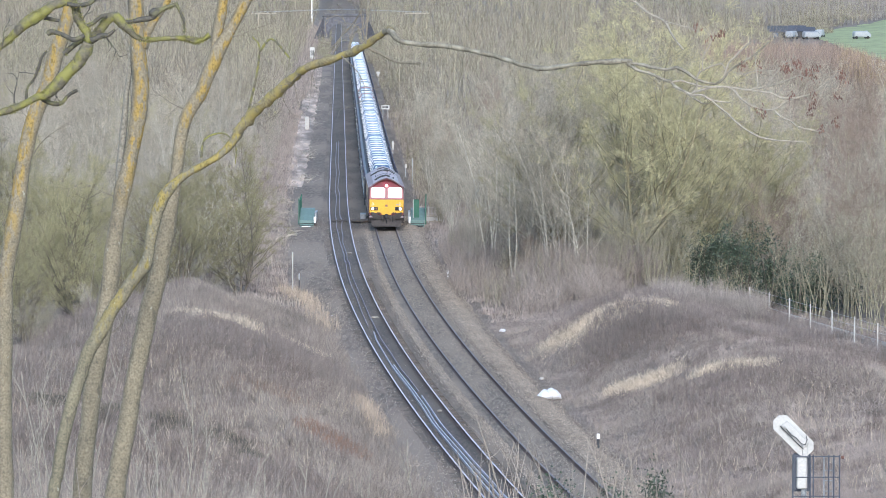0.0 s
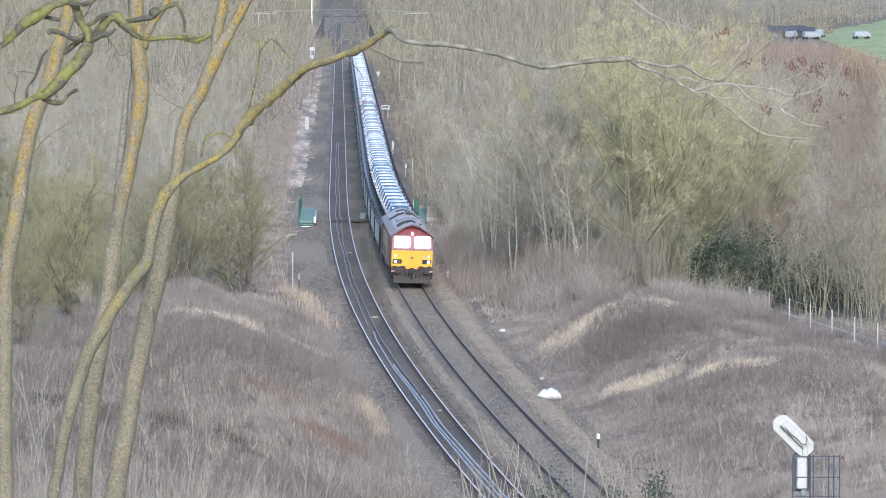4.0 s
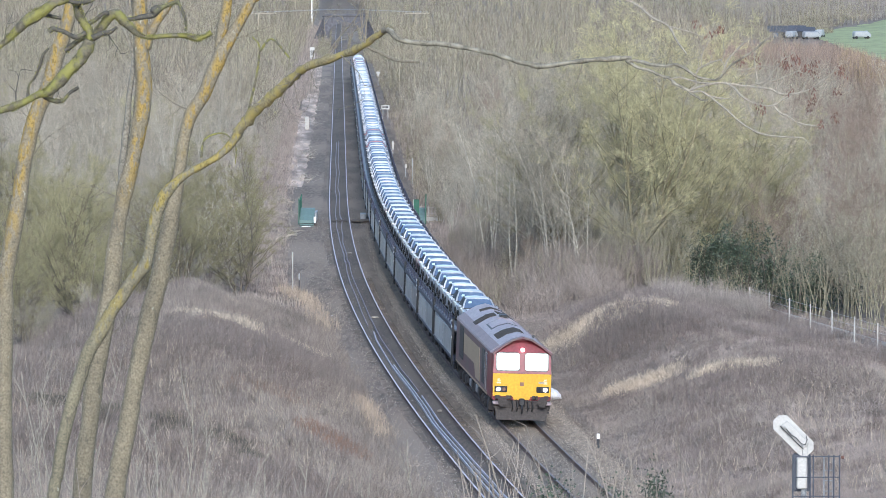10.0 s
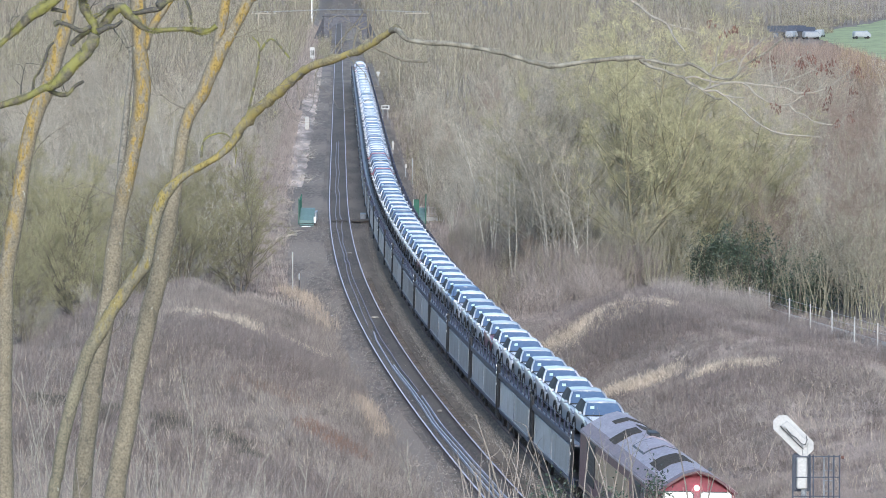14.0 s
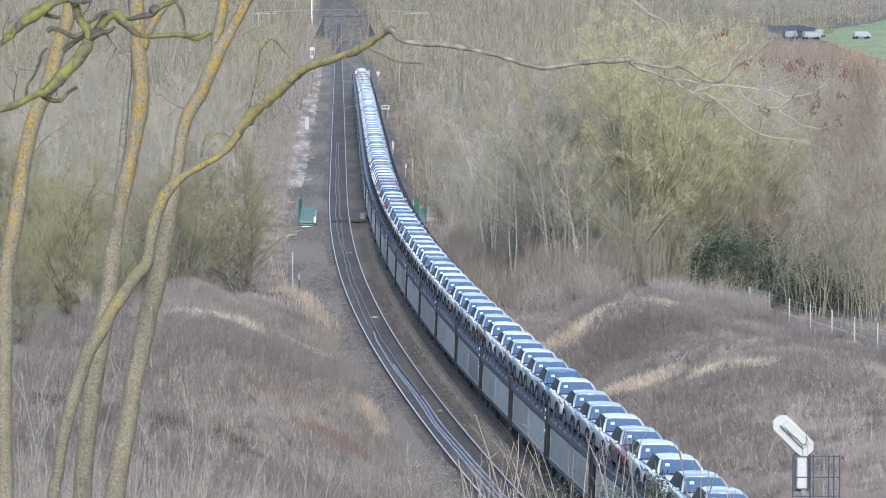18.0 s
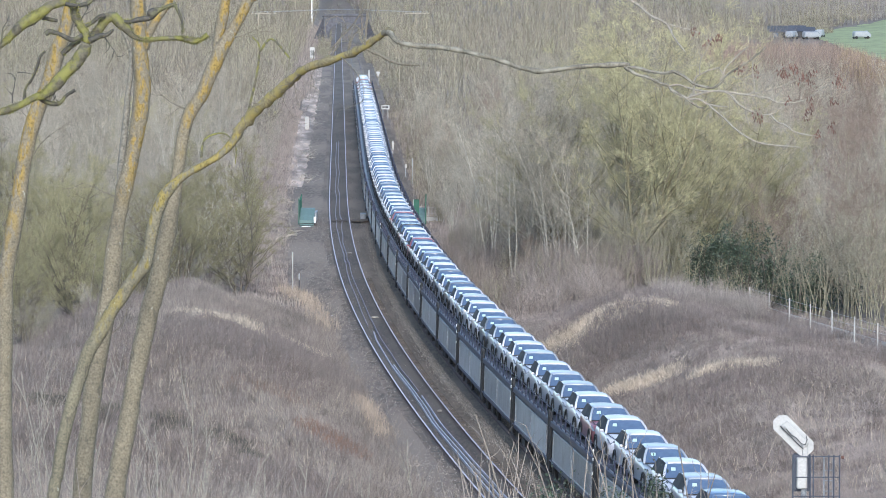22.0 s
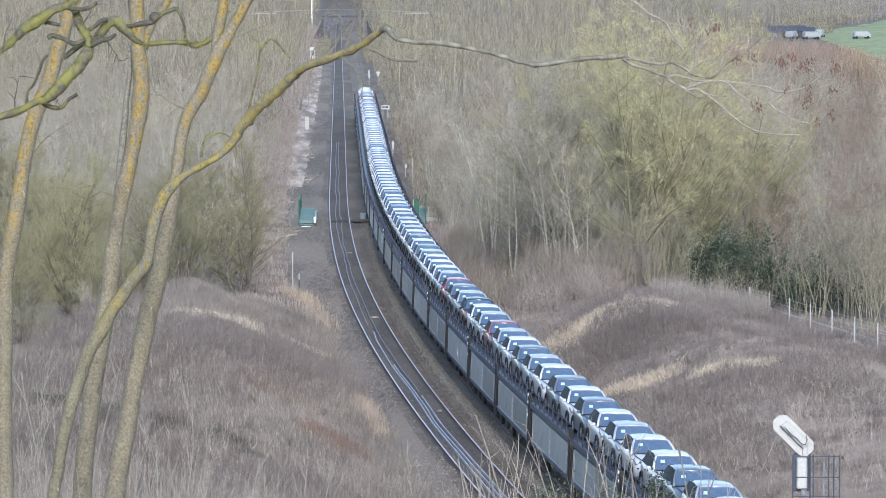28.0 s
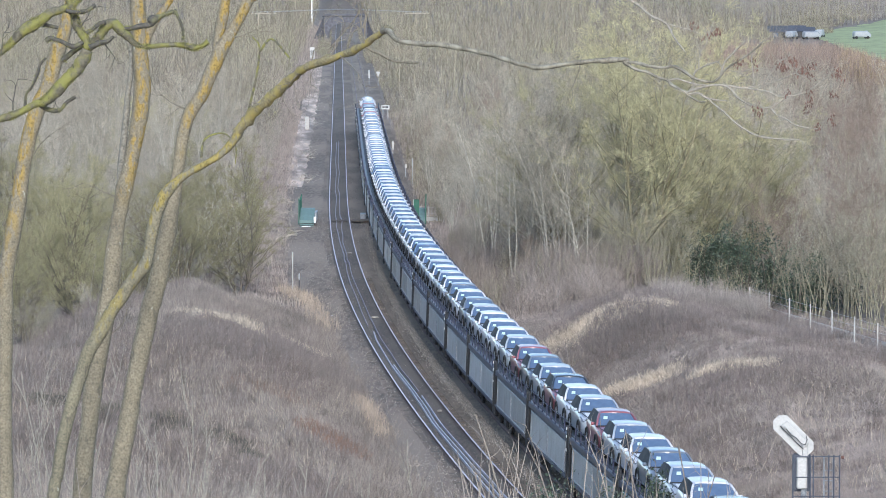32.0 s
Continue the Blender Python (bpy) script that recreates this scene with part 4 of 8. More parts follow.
def motions():
    walk(near_tree, [(t, pose(a / 1000, 0, b / 1000)) for t, a, b in OAK_ROCK])
    for tree, foot, k in ((fore_trees[1], (-3.1, 39, 16.0), 0.9), (t3, (-2.75, 38, 16.0), 1.0), (fore_trees[0], (-3.9, 40, 16.0), 0.3)):
        walk(tree, [(t, rocked(foot, math.degrees(k * a / 3200))) for t, a in ROCK])
    walk(long_branch, [(t, pose(*PIV, 0, -b, a)) for t, a, b in SWAY])
    times = [float(k) for k in range(33)]
    fronts = [front_at(t) for t in times]
    walk(loco, [(t, on_track(y, 0, 20.0)) for t, y in zip(times, fronts)])
    for k, w in enumerate(wagons):
        walk(w, [(t, on_track(y + WAGON_0 + k * WAGON_PITCH, 0, WAGON_LEN)) for t, y in zip(times, fronts)])
    for k, (ob, back) in enumerate(train_cars):
        walk(ob, [(t, on_track(y + WAGON_0 + back, DECK_Z - 0.06, 2.0)) for t, y in zip(times, fronts)])


# ---- vegetation ----
M["rusty"] = island(mat("rusty", (0.23, 0.14, 0.1), var=0.25, scale=0.5, fine=3, bump=0), 0.35)
M["straw_grey"] = island(mat("straw_grey", (0.31, 0.265, 0.225), var=0.25, scale=0.6, fine=3, bump=0), 0.35)
M["grey_brush"] = island(mat("grey_brush", (0.225, 0.19, 0.172), var=0.25, scale=0.4, fine=2, bump=0), 0.35)
# far woods: haze painted in as a paler, more even lilac grey
M["thicket_haze"] = island(mat("thicket_haze", (0.262, 0.235, 0.215), var=0.25, scale=0.02, fine=0.2, bump=0, second=(0.245, 0.228, 0.195), patch=0.45, patch_scale=0.01, patch_edge=0.15), 0.35)
M["thicket_warm"] = island(mat("thicket_warm", (0.29, 0.245, 0.215), var=0.3, scale=0.05, fine=0.4, bump=0, second=(0.3, 0.25, 0.21), patch=0.4, patch_scale=0.05, patch_edge=0.15), 0.45)
rng = np.random.default_rng(7)


def sticks(base, way, length, width, rg=rng):
    """Thin tapering blades as an (n, 3, 3) array of triangles."""
    n = len(base)
    way = way / np.linalg.norm(way, axis=1, keepdims=True)
    side = rg.normal(size=(n, 3))
    side -= way * np.sum(side * way, axis=1, keepdims=True)
    side /= np.linalg.norm(side, axis=1, keepdims=True) + 1e-9
    half = side * (np.asarray(width) / 2).reshape(-1, 1)
    tip = base + way * np.asarray(length).reshape(-1, 1)
    return np.stack([base - half, base + half, tip], axis=1)


def stuff(name, tris, material, label, category):
    return tagged(new(name, tri_mesh(name, tris, material)), label=label, category=category, kind="stuff")


def grass_area(name, n, y0, y1, side, label, hmin=0.18, hmax=0.52, width=0.032, material="grass", u_in=4.6, u_out=40.0, clump=0.35, lean=0.35):
    """Dead grass in tussocks on one bank."""
    m = n // 10
    y = rng.uniform(y0, y1, m)
    edge = 0.1 * y + 1.5
    mid = np.interp(y, MID_Y, MID_X)
    lo, hi = (mid + u_in, np.minimum(edge, mid + u_out)) if side > 0 else (np.maximum(-edge, mid - u_out), mid - u_in)
    x = lo + (hi - lo) * rng.uniform(0, 1, m)
    back = (x - 15.8) * 0.982 + (y - 232.7) * 0.188          # beyond the fence lies the path
    ok = (hi > lo) & ~((side > 0) & (y < 245) & (back > 0.2) & (back < 4.5))
    x, y, back = x[ok], y[ok], back[ok]
    k = 10
    h = rng.uniform(hmin, hmax, len(x)) * (0.75 + 0.5 * np.sin(x * 0.9 + y * 0.37) ** 2) * np.where((side > 0) & (back > -2.0) & (y < 240), 0.55, 1.0)
    x, y, h = np.repeat(x, k), np.repeat(y, k), np.repeat(h, k)
    x = x + rng.normal(0, clump, len(x))
    y = y + rng.normal(0, clump, len(y))
    base = np.stack([x, y, land(x, y) - 0.03], axis=1)
    way = np.stack([rng.normal(0, lean, len(x)), rng.normal(0, lean, len(x)), np.ones(len(x))], axis=1)
    return stuff(name, sticks(base, way, h * rng.uniform(0.6, 1.2, len(x)), width * rng.uniform(0.7, 1.4, len(x))), M[material], label, "grass")


M["grass_left"] = island(mat("grass_left", (0.2, 0.173, 0.15), var=0.35, scale=0.3, fine=0.9, bump=0, second=(0.3, 0.255, 0.218), patch=0.45, patch_scale=0.12, patch_edge=0.13), 0.45)
grass_area("dead_grass", 240000, 136, 262, -1, "tall dead buff and grey grass on the cutting bank", hmax=0.7, width=0.019, material="grass_left", u_in=4.05, clump=0.2, lean=0.5)
grass_area("dead_grass", 400000, 140, 258, 1, "tangled dead buff grass on the cutting bank", hmin=0.1, hmax=0.4, width=0.016, u_in=5.0, clump=0.24, lean=1.0)
grass_area("verge_grass", 40000, 258, 600, -1, "pale dead grass beside the line", 0.2, 0.5, 0.05, u_in=6.0, u_out=11.0)
grass_area("verge_grass", 36000, 256, 600, 1, "pale dead grass beside the line", 0.2, 0.5, 0.05, u_in=5.2, u_out=9.0)


def scrub(name, n, spots, hmin, hmax, width, material, label, twigs=7):
    """Low bramble and saplings: short stems that fork, round spots (x, y, rx, ry)."""
    out = []
    for x0, y0, rx, ry in spots:
        m = n // len(spots)
        a, r = rng.uniform(0, 2 * math.pi, m), np.sqrt(rng.uniform(0, 1, m))
        x, y = x0 + rx * r * np.cos(a), y0 + ry * r * np.sin(a)
        base = np.stack([x, y, land(x, y) - 0.03], axis=1)
        way = np.stack([rng.normal(0, 0.3, m), rng.normal(0, 0.3, m), np.ones(m)], axis=1)
        h = rng.uniform(hmin, hmax, m) * (1.1 - 0.5 * r)
        out.append(sticks(base, way, h, width))
        way /= np.linalg.norm(way, axis=1, keepdims=True)
        for q in range(twigs):
            f = rng.uniform(0.2, 0.9, m)
            b = base + way * (h * f)[:, None]
            w = way + rng.normal(0, 0.55, (m, 3))
            out.append(sticks(b, w, h * rng.uniform(0.25, 0.6, m), width * 0.6))
    return stuff(name, np.concatenate(out), M[material], label, "scrub")


scrub("bramble_scrub", 8000, [(-16, 190, 8, 16), (-12, 168, 6, 12), (-9, 205, 4, 10), (-19, 222, 5, 9), (-6, 150, 5, 9)], 0.5, 1.3, 0.022, "bramble", "dark brown bramble scrub on the bank")
scrub("bramble_scrub", 3600, [(9.5, 218.5, 3, 3.5), (12.2, 214.5, 3, 4), (15.6, 194, 3, 5), (11.5, 194, 3, 6), (18.0, 205, 3, 6)], 0.35, 0.8, 0.022, "bramble", "dark brown bramble scrub on the bank")


def straw_band(n, line, half, label, material="straw_bright", hmin=0.14, hmax=0.4, upright=0.7):
    """Pale flattened straw along a line of (x, y) over the bank."""
    t = rng.uniform(0, len(line) - 1, n)
    i = np.minimum(t.astype(int), len(line) - 2)
    p = np.array(line, float)
    q = p[i] + (p[i + 1] - p[i]) * (t - i)[:, None] + rng.normal(0, half, (n, 2)) * np.array([0.6, 1.0])
    base = np.stack([q[:, 0], q[:, 1], land(q[:, 0], q[:, 1]) + 0.02], axis=1)
    way = np.stack([rng.normal(0, 0.6, n), rng.normal(0, 0.6, n), np.ones(n) * upright], axis=1)
    stuff("straw", sticks(base, way, rng.uniform(hmin, hmax, n), rng.uniform(0.016, 0.03, n)), M[material], label, "grass")


def bank_spots(n, side, y0, y1, u0, u1, rmin, rmax, seed):
    """Small clumps strewn over one bank."""
    rd = random.Random(seed)
    out = []
    while len(out) < n:
        y, u = rd.uniform(y0, y1), rd.uniform(u0, u1)
        x = float(np.interp(y, MID_Y, MID_X)) + side * u
        if abs(x) < 0.1 * y:
            r = rd.uniform(rmin, rmax)
            out.append((x, y, r, r * rd.uniform(1.0, 2.2)))
    return out


M["straw"] = island(mat("straw", (0.47, 0.395, 0.305), var=0.25, scale=0.6, fine=3, bump=0), 0.35)
M["straw_bright"] = island(mat("straw_bright", (0.58, 0.485, 0.37), var=0.25, scale=0.6, fine=3, bump=0), 0.3)
M["tan_grass"] = island(mat("tan_grass", (0.43, 0.345, 0.262), var=0.25, scale=0.6, fine=3, bump=0), 0.3)
M["mauve_brush"] = island(mat("mauve_brush", (0.21, 0.18, 0.16), var=0.25, scale=0.6, fine=3, bump=0), 0.3)
straw_band(11000, [(5.9, 234), (7.9, 228), (9.2, 224), (11.1, 223)], 1.2, "pale flattened straw on the bank")
straw_band(3400, [(7.9, 209), (9.2, 206.5), (10.6, 205.2)], 0.75, "pale flattened straw on the bank")
straw_band(2000, [(11.4, 201), (12.7, 199.5), (14.4, 197.8)], 0.5, "pale flattened straw on the bank")
straw_band(6500, [(-13.1, 216), (-9.7, 218.5), (-8.3, 233), (-6.5, 232)], 0.6, "pale flattened straw on the bank")
straw_band(1100, [(-3.9, 210.0), (-3.2, 201.8), (-2.5, 193.8)], 0.4, "upright tan grass at the foot of the bank", "tan_grass", 0.3, 0.7, 2.0)
straw_band(1500, [(-9.9, 279.2), (-8.4, 273.2), (-7.3, 261.2), (-6.2, 249.0)], 0.7, "upright tan grass at the foot of the bank", "tan_grass", 0.3, 0.7, 2.0)
straw_band(11000, [(-13.0, 209.5), (-10.6, 208.8), (-8.6, 211.8), (-6.1, 218.5), (-4.9, 214.0)], 1.3, "upright mauve grey weed stems on the bank", "mauve_brush", 0.3, 0.75, 1.6)
straw_band(6000, [(7.2, 224.2), (9.0, 219.8), (11.1, 217.5)], 1.2, "upright mauve grey weed stems on the bank", "mauve_brush", 0.3, 0.7, 1.6)
straw_band(1800, [(-13.0, 240), (-11.2, 241)], 0.6, "pale tuft of straw on the bank's crest")
scrub("dead_stems", 4200, [(-14, 180, 9, 26), (-8, 165, 5, 22), (-10, 200, 6, 14), (14, 175, 8, 20)], 0.6, 1.15, 0.016, "straw", "pale dead weed stems standing in the grass", 3)
scrub("bramble_clumps", 7000, bank_spots(120, 1, 165, 240, 6.5, 22, 0.3, 1.3, 401), 0.3, 0.7, 0.015, "bramble", "dark brown bramble clumps in the grass", 8)
scrub("bramble_clumps", 7000, bank_spots(120, -1, 160, 235, 6.0, 20, 0.3, 1.3, 402), 0.3, 0.75, 0.015, "bramble", "dark brown bramble clumps in the grass", 8)
scrub("straw_tufts", 4000, bank_spots(130, 1, 160, 235, 5.5, 20, 0.3, 0.8, 403), 0.3, 0.65, 0.014, "straw_grey", "pale grey straw tufts in the grass", 5)
scrub("straw_tufts", 9000, bank_spots(190, -1, 158, 215, 5.0, 18, 0.2, 0.6, 404), 0.35, 0.8, 0.017, "straw_grey", "pale grey weed tufts in the grass", 6)
scrub("lilac_brush", 3000, bank_spots(26, 1, 215, 240, 8, 18, 0.6, 1.5, 405), 0.4, 1.0, 0.013, "grey_brush", "wispy grey purple dead brush on the bank", 9)
M["bramble_dark"] = island(mat("bramble_dark", (0.09, 0.083, 0.062), var=0.3, scale=0.5, fine=2, bump=0), 0.45)
scrub("bramble_patch", 3600, [(-8.4, 172, 1.3, 2.6), (-10.6, 174, 1.0, 2.2), (-7.0, 168, 0.9, 2.0), (-16.6, 185, 1.5, 3.0), (-15.2, 182, 1.0, 2.4), (-13.0, 176, 0.8, 2.2)], 0.3, 0.7, 0.02, "bramble_dark", "low dark green brown bramble patch on the slope", 9)
scrub("red_weeds", 1500, [(-8.4, 197, 1.6, 3), (-6.9, 199, 1.5, 3.5), (-5.0, 185.8, 1.2, 4), (-3.9, 182.8, 1.0, 3)], 0.3, 0.6, 0.02, "rusty", "rusty brown dead dock and bracken", 6)
scrub("grey_scrub", 5200, [(-11.8, 208, 4, 5), (-8.8, 211, 3.0, 5), (-6.8, 222, 2, 6), (12.0, 226, 5, 4), (14.5, 215, 4, 5)], 0.35, 0.9, 0.02, "grey_brush", "low grey brown dead scrub on the bank", 8)
scrub("crest_brush", 3000, [(14.0, 236, 2.5, 4), (11.0, 242, 4, 6), (8.5, 256, 3, 8), (6.6, 266, 2, 8)], 0.2, 0.55, 0.016, "grey_brush", "low dead brush on the crest of the bank", 9)
scrub("sapling_scrub", 2600, [(7.4, 271, 3.0, 5), (10.4, 268, 2.4, 3.5)], 1.5, 3.4, 0.022, "thicket_warm", "bare grey saplings at the wood's edge", 9)
scrub("sapling_scrub", 4600, [(5.6, 266, 2.0, 10), (8.6, 264, 2.2, 6), (2.4, 290, 2, 18), (1.6, 312, 1.6, 14)], 0.9, 2.1, 0.025, "thicket_warm", "bare grey saplings at the wood's edge", 9)


def wood_stuff(name, n, y0, y1, side, u_in, hmin, hmax, width, material, label, twigs=12, spread=0.42, keep=None, edge_k=0.1):
    """A far wood: stems with their ascending twigs."""
    y = y0 + (y1 - y0) * rng.uniform(0, 1, n) ** 1.4
    mid = np.interp(y, MID_Y, MID_X)
    edge = edge_k * y + 4
    lo, hi = (mid + u_in, edge) if side > 0 else (-edge, mid - u_in)
    x = lo + (hi - lo) * rng.uniform(0, 1, n)
    if keep is not None:
        ok = keep(x, y)
        x, y = x[ok], y[ok]
    m = len(x)
    patch = 0.75 + 0.3 * np.sin(x * 0.11 + y * 0.021) + 0.15 * np.sin(x * 0.37 - y * 0.05)
    h = rng.uniform(hmin, hmax, m) * patch
    wd = width * (y / 600.0)
    base = np.stack([x, y, land(x, y) - 0.1], axis=1)
    way = np.stack([rng.normal(0, 0.12, m), rng.normal(0, 0.12, m), np.ones(m)], axis=1)
    out = [sticks(base, way, h, wd * 1.4)]
    way /= np.linalg.norm(way, axis=1, keepdims=True)
    for q in range(twigs):
        f = rng.uniform(0.12, 0.88, m)
        b = base + way * (h * f)[:, None]
        w = way * 0.9 + rng.normal(0, spread, (m, 3))
        out.append(sticks(b, w, h * rng.uniform(0.18, 0.42, m), wd * rng.uniform(0.7, 1.1, m)))
    return stuff(name, np.concatenate(out), M[material], label, "trees")


def meadow_edge(y):
    return np.interp(y, [860, 880, 1120, 1188, 1333], [83, 84, 92.5, 97, 131])


def off_field(x, y):
    """Keeps tall growth off the meadow, the farm and the low ground before them."""
    return ~((y > 840) & (y < 1333) & (x > meadow_edge(y) - 2)) & ~((y > 600) & (y <= 860) & (x > 0.08 * y)) & ~((y > 760) & (y < 1188) & (x > 0.066 * y))


wood_stuff("far_wood", 13000, 480, 1900, -1, 9.0, 5, 9, 0.055, "thicket", "bare grey winter woodland beyond the line", 10)
wood_stuff("far_wood", 14000, 480, 1900, 1, 7.0, 5, 9, 0.055, "thicket", "bare grey winter woodland beyond the line", 10, keep=off_field)
wood_stuff("hill_wood", 4500, 1330, 1900, 1, 60.0, 6, 11, 0.035, "thicket_haze", "grey woodland behind the meadow", 12, keep=lambda x, y: x > 0.06 * y)
wood_stuff("hill_wood", 8000, 1900, 3600, 1, 4.0, 8, 15, 0.035, "thicket_haze", "grey woodland on the far hillside", 10)
wood_stuff("hill_wood", 6000, 1900, 3600, -1, 14.0, 8, 15, 0.035, "thicket_haze", "grey woodland on the far hillside", 10)


def line_brush(n, side, y0, y1, u0, u1, hmin, hmax, material, label):
    """Brush in a narrow belt along the line."""
    y = y0 + (y1 - y0) * rng.uniform(0, 1, n) ** 1.3
    u = u0 + (u1 - u0) * rng.uniform(0, 1, n)
    x = np.interp(y, MID_Y, MID_X) + side * u
    h = rng.uniform(hmin, hmax, n) * (0.5 + 0.5 * (u - u0) / (u1 - u0))
    base = np.stack([x, y, land(x, y) - 0.1], axis=1)
    way = np.stack([rng.normal(0, 0.2, n), rng.normal(0, 0.2, n), np.ones(n)], axis=1)
    wd = 0.04 * y / 600
    out = [sticks(base, way, h, wd * 1.4)]
    for q in range(10):
        b = base + way * (h * rng.uniform(0.1, 0.85, n))[:, None]
        out.append(sticks(b, way * 0.7 + rng.normal(0, 0.5, (n, 3)), h * rng.uniform(0.2, 0.45, n), wd))
    stuff("line_brush", np.concatenate(out), M[material], label, "brush")


line_brush(3600, -1, 380, 1300, 7.0, 13.0, 1.2, 4.0, "thicket_warm", "bare brown brush crowding the railway")
line_brush(900, -1, 640, 1400, 4.9, 7.5, 0.8, 2.2, "thicket_warm", "low brown brush beside the railway")
line_brush(400, 1, 300, 322, 4.9, 11.0, 0.8, 2.2, "thicket_warm", "low brown brush beside the railway")
line_brush(4200, 1, 374, 1300, 4.9, 11.0, 1.2, 4.0, "thicket", "bare grey brush crowding the railway")
line_brush(700, 1, 900, 1500, 3.8, 6.0, 1.5, 4.0, "thicket", "bare grey brush crowding the railway")
line_brush(700, -1, 950, 1500, 3.7, 6.0, 1.5, 4.0, "thicket", "bare grey brush crowding the railway")
wood_stuff("far_end_brush", 500, 1450, 1800, 1, -8.0, 3, 6, 0.05, "thicket", "bare brush where the line bends out of sight", 10, keep=lambda x, y: x < np.interp(y, MID_Y, MID_X) + 9)
wood_stuff("red_brush", 4200, 330, 900, 1, 30.0, 3.5, 6.5, 0.045, "thicket_red", "reddish brown bare brushwood", 13, keep=lambda x, y: (x > 0.062 * y) & off_field(x, y))
wood_stuff("low_brush", 7000, 480, 1060, 1, 30.0, 0.8, 1.9, 0.04, "thicket_red", "low rusty brown brushwood below the meadow", 12, 0.5, keep=lambda x, y: (x > 0.062 * y) & ~((y > 860) & (x > meadow_edge(y) - 1)))


def screen_brush(n, k0, k1, material, label):
    """Tall fuzzy brushwood before the meadow, its tops sinking towards the field."""
    y = rng.uniform(560, 700, n)
    k = rng.uniform(k0, k1, n)
    x = k * y
    top = 20.5 - (np.interp(k, [0.066, 0.085, 0.092, 0.099], [151, 152, 166, 188]) + rng.uniform(0, 1, n) ** 1.5 * 70) * y / 8000
    g = land(x, y)
    h = np.maximum(1.0, top - g)
    base = np.stack([x, y, g - 0.1], axis=1)
    way = np.stack([rng.normal(0, 0.05, n), rng.normal(0, 0.05, n), np.ones(n)], axis=1)
    out = [sticks(base, way, h, 0.06)]
    for q in range(12):
        b = base + way * (h * rng.uniform(0.2, 0.9, n))[:, None]
        out.append(sticks(b, way * 0.9 + rng.normal(0, 0.3, (n, 3)), np.minimum(2.2, h * 0.3) * rng.uniform(0.5, 1.1, n), 0.05))
    stuff("tall_brush", np.concatenate(out), M[material], label, "brush")


M["thicket_rust"] = island(mat("thicket_rust", (0.25, 0.192, 0.16), var=0.25, scale=0.05, fine=0.4, bump=0, second=(0.31, 0.222, 0.15), patch=0.42, patch_scale=0.06, patch_edge=0.15), 0.4)
M["thicket_orange"] = island(mat("thicket_orange", (0.33, 0.25, 0.15), var=0.25, scale=0.05, fine=0.4, bump=0, second=(0.27, 0.2, 0.15), patch=0.4, patch_scale=0.08, patch_edge=0.15), 0.4)
screen_brush(6000, 0.058, 0.102, "thicket_rust", "rusty brown brushwood before the meadow")
screen_brush(1300, 0.0885, 0.104, "thicket_orange", "yellow orange brushwood before the meadow")
scrub("farm_brush", 3600, [(76, 1150, 9, 60), (95, 1185, 7, 20), (84, 1190, 9, 25), (118, 1372, 16, 26), (104, 1290, 8, 40)], 1.0, 3.2, 0.07, "thicket", "grey brush round the farm", 9)
wood_stuff("underwood", 7000, 264, 480, 1, 5.3, 1.2, 3.2, 0.05, "thicket", "tangled bare undergrowth beneath the trees", 11, 0.6, keep=lambda x, y: ~((y > 318) & (y < 358) & (x < 1.8)))
wood_stuff("underwood", 4600, 264, 480, -1, 10.0, 1.2, 3.2, 0.05, "thicket", "tangled bare undergrowth beneath the trees", 11, 0.6)


M["bark_tan"] = mat("bark_tan", (0.26, 0.235, 0.16), var=0.35, scale=1.2, fine=9, bump=0.4, rnd=0.25)


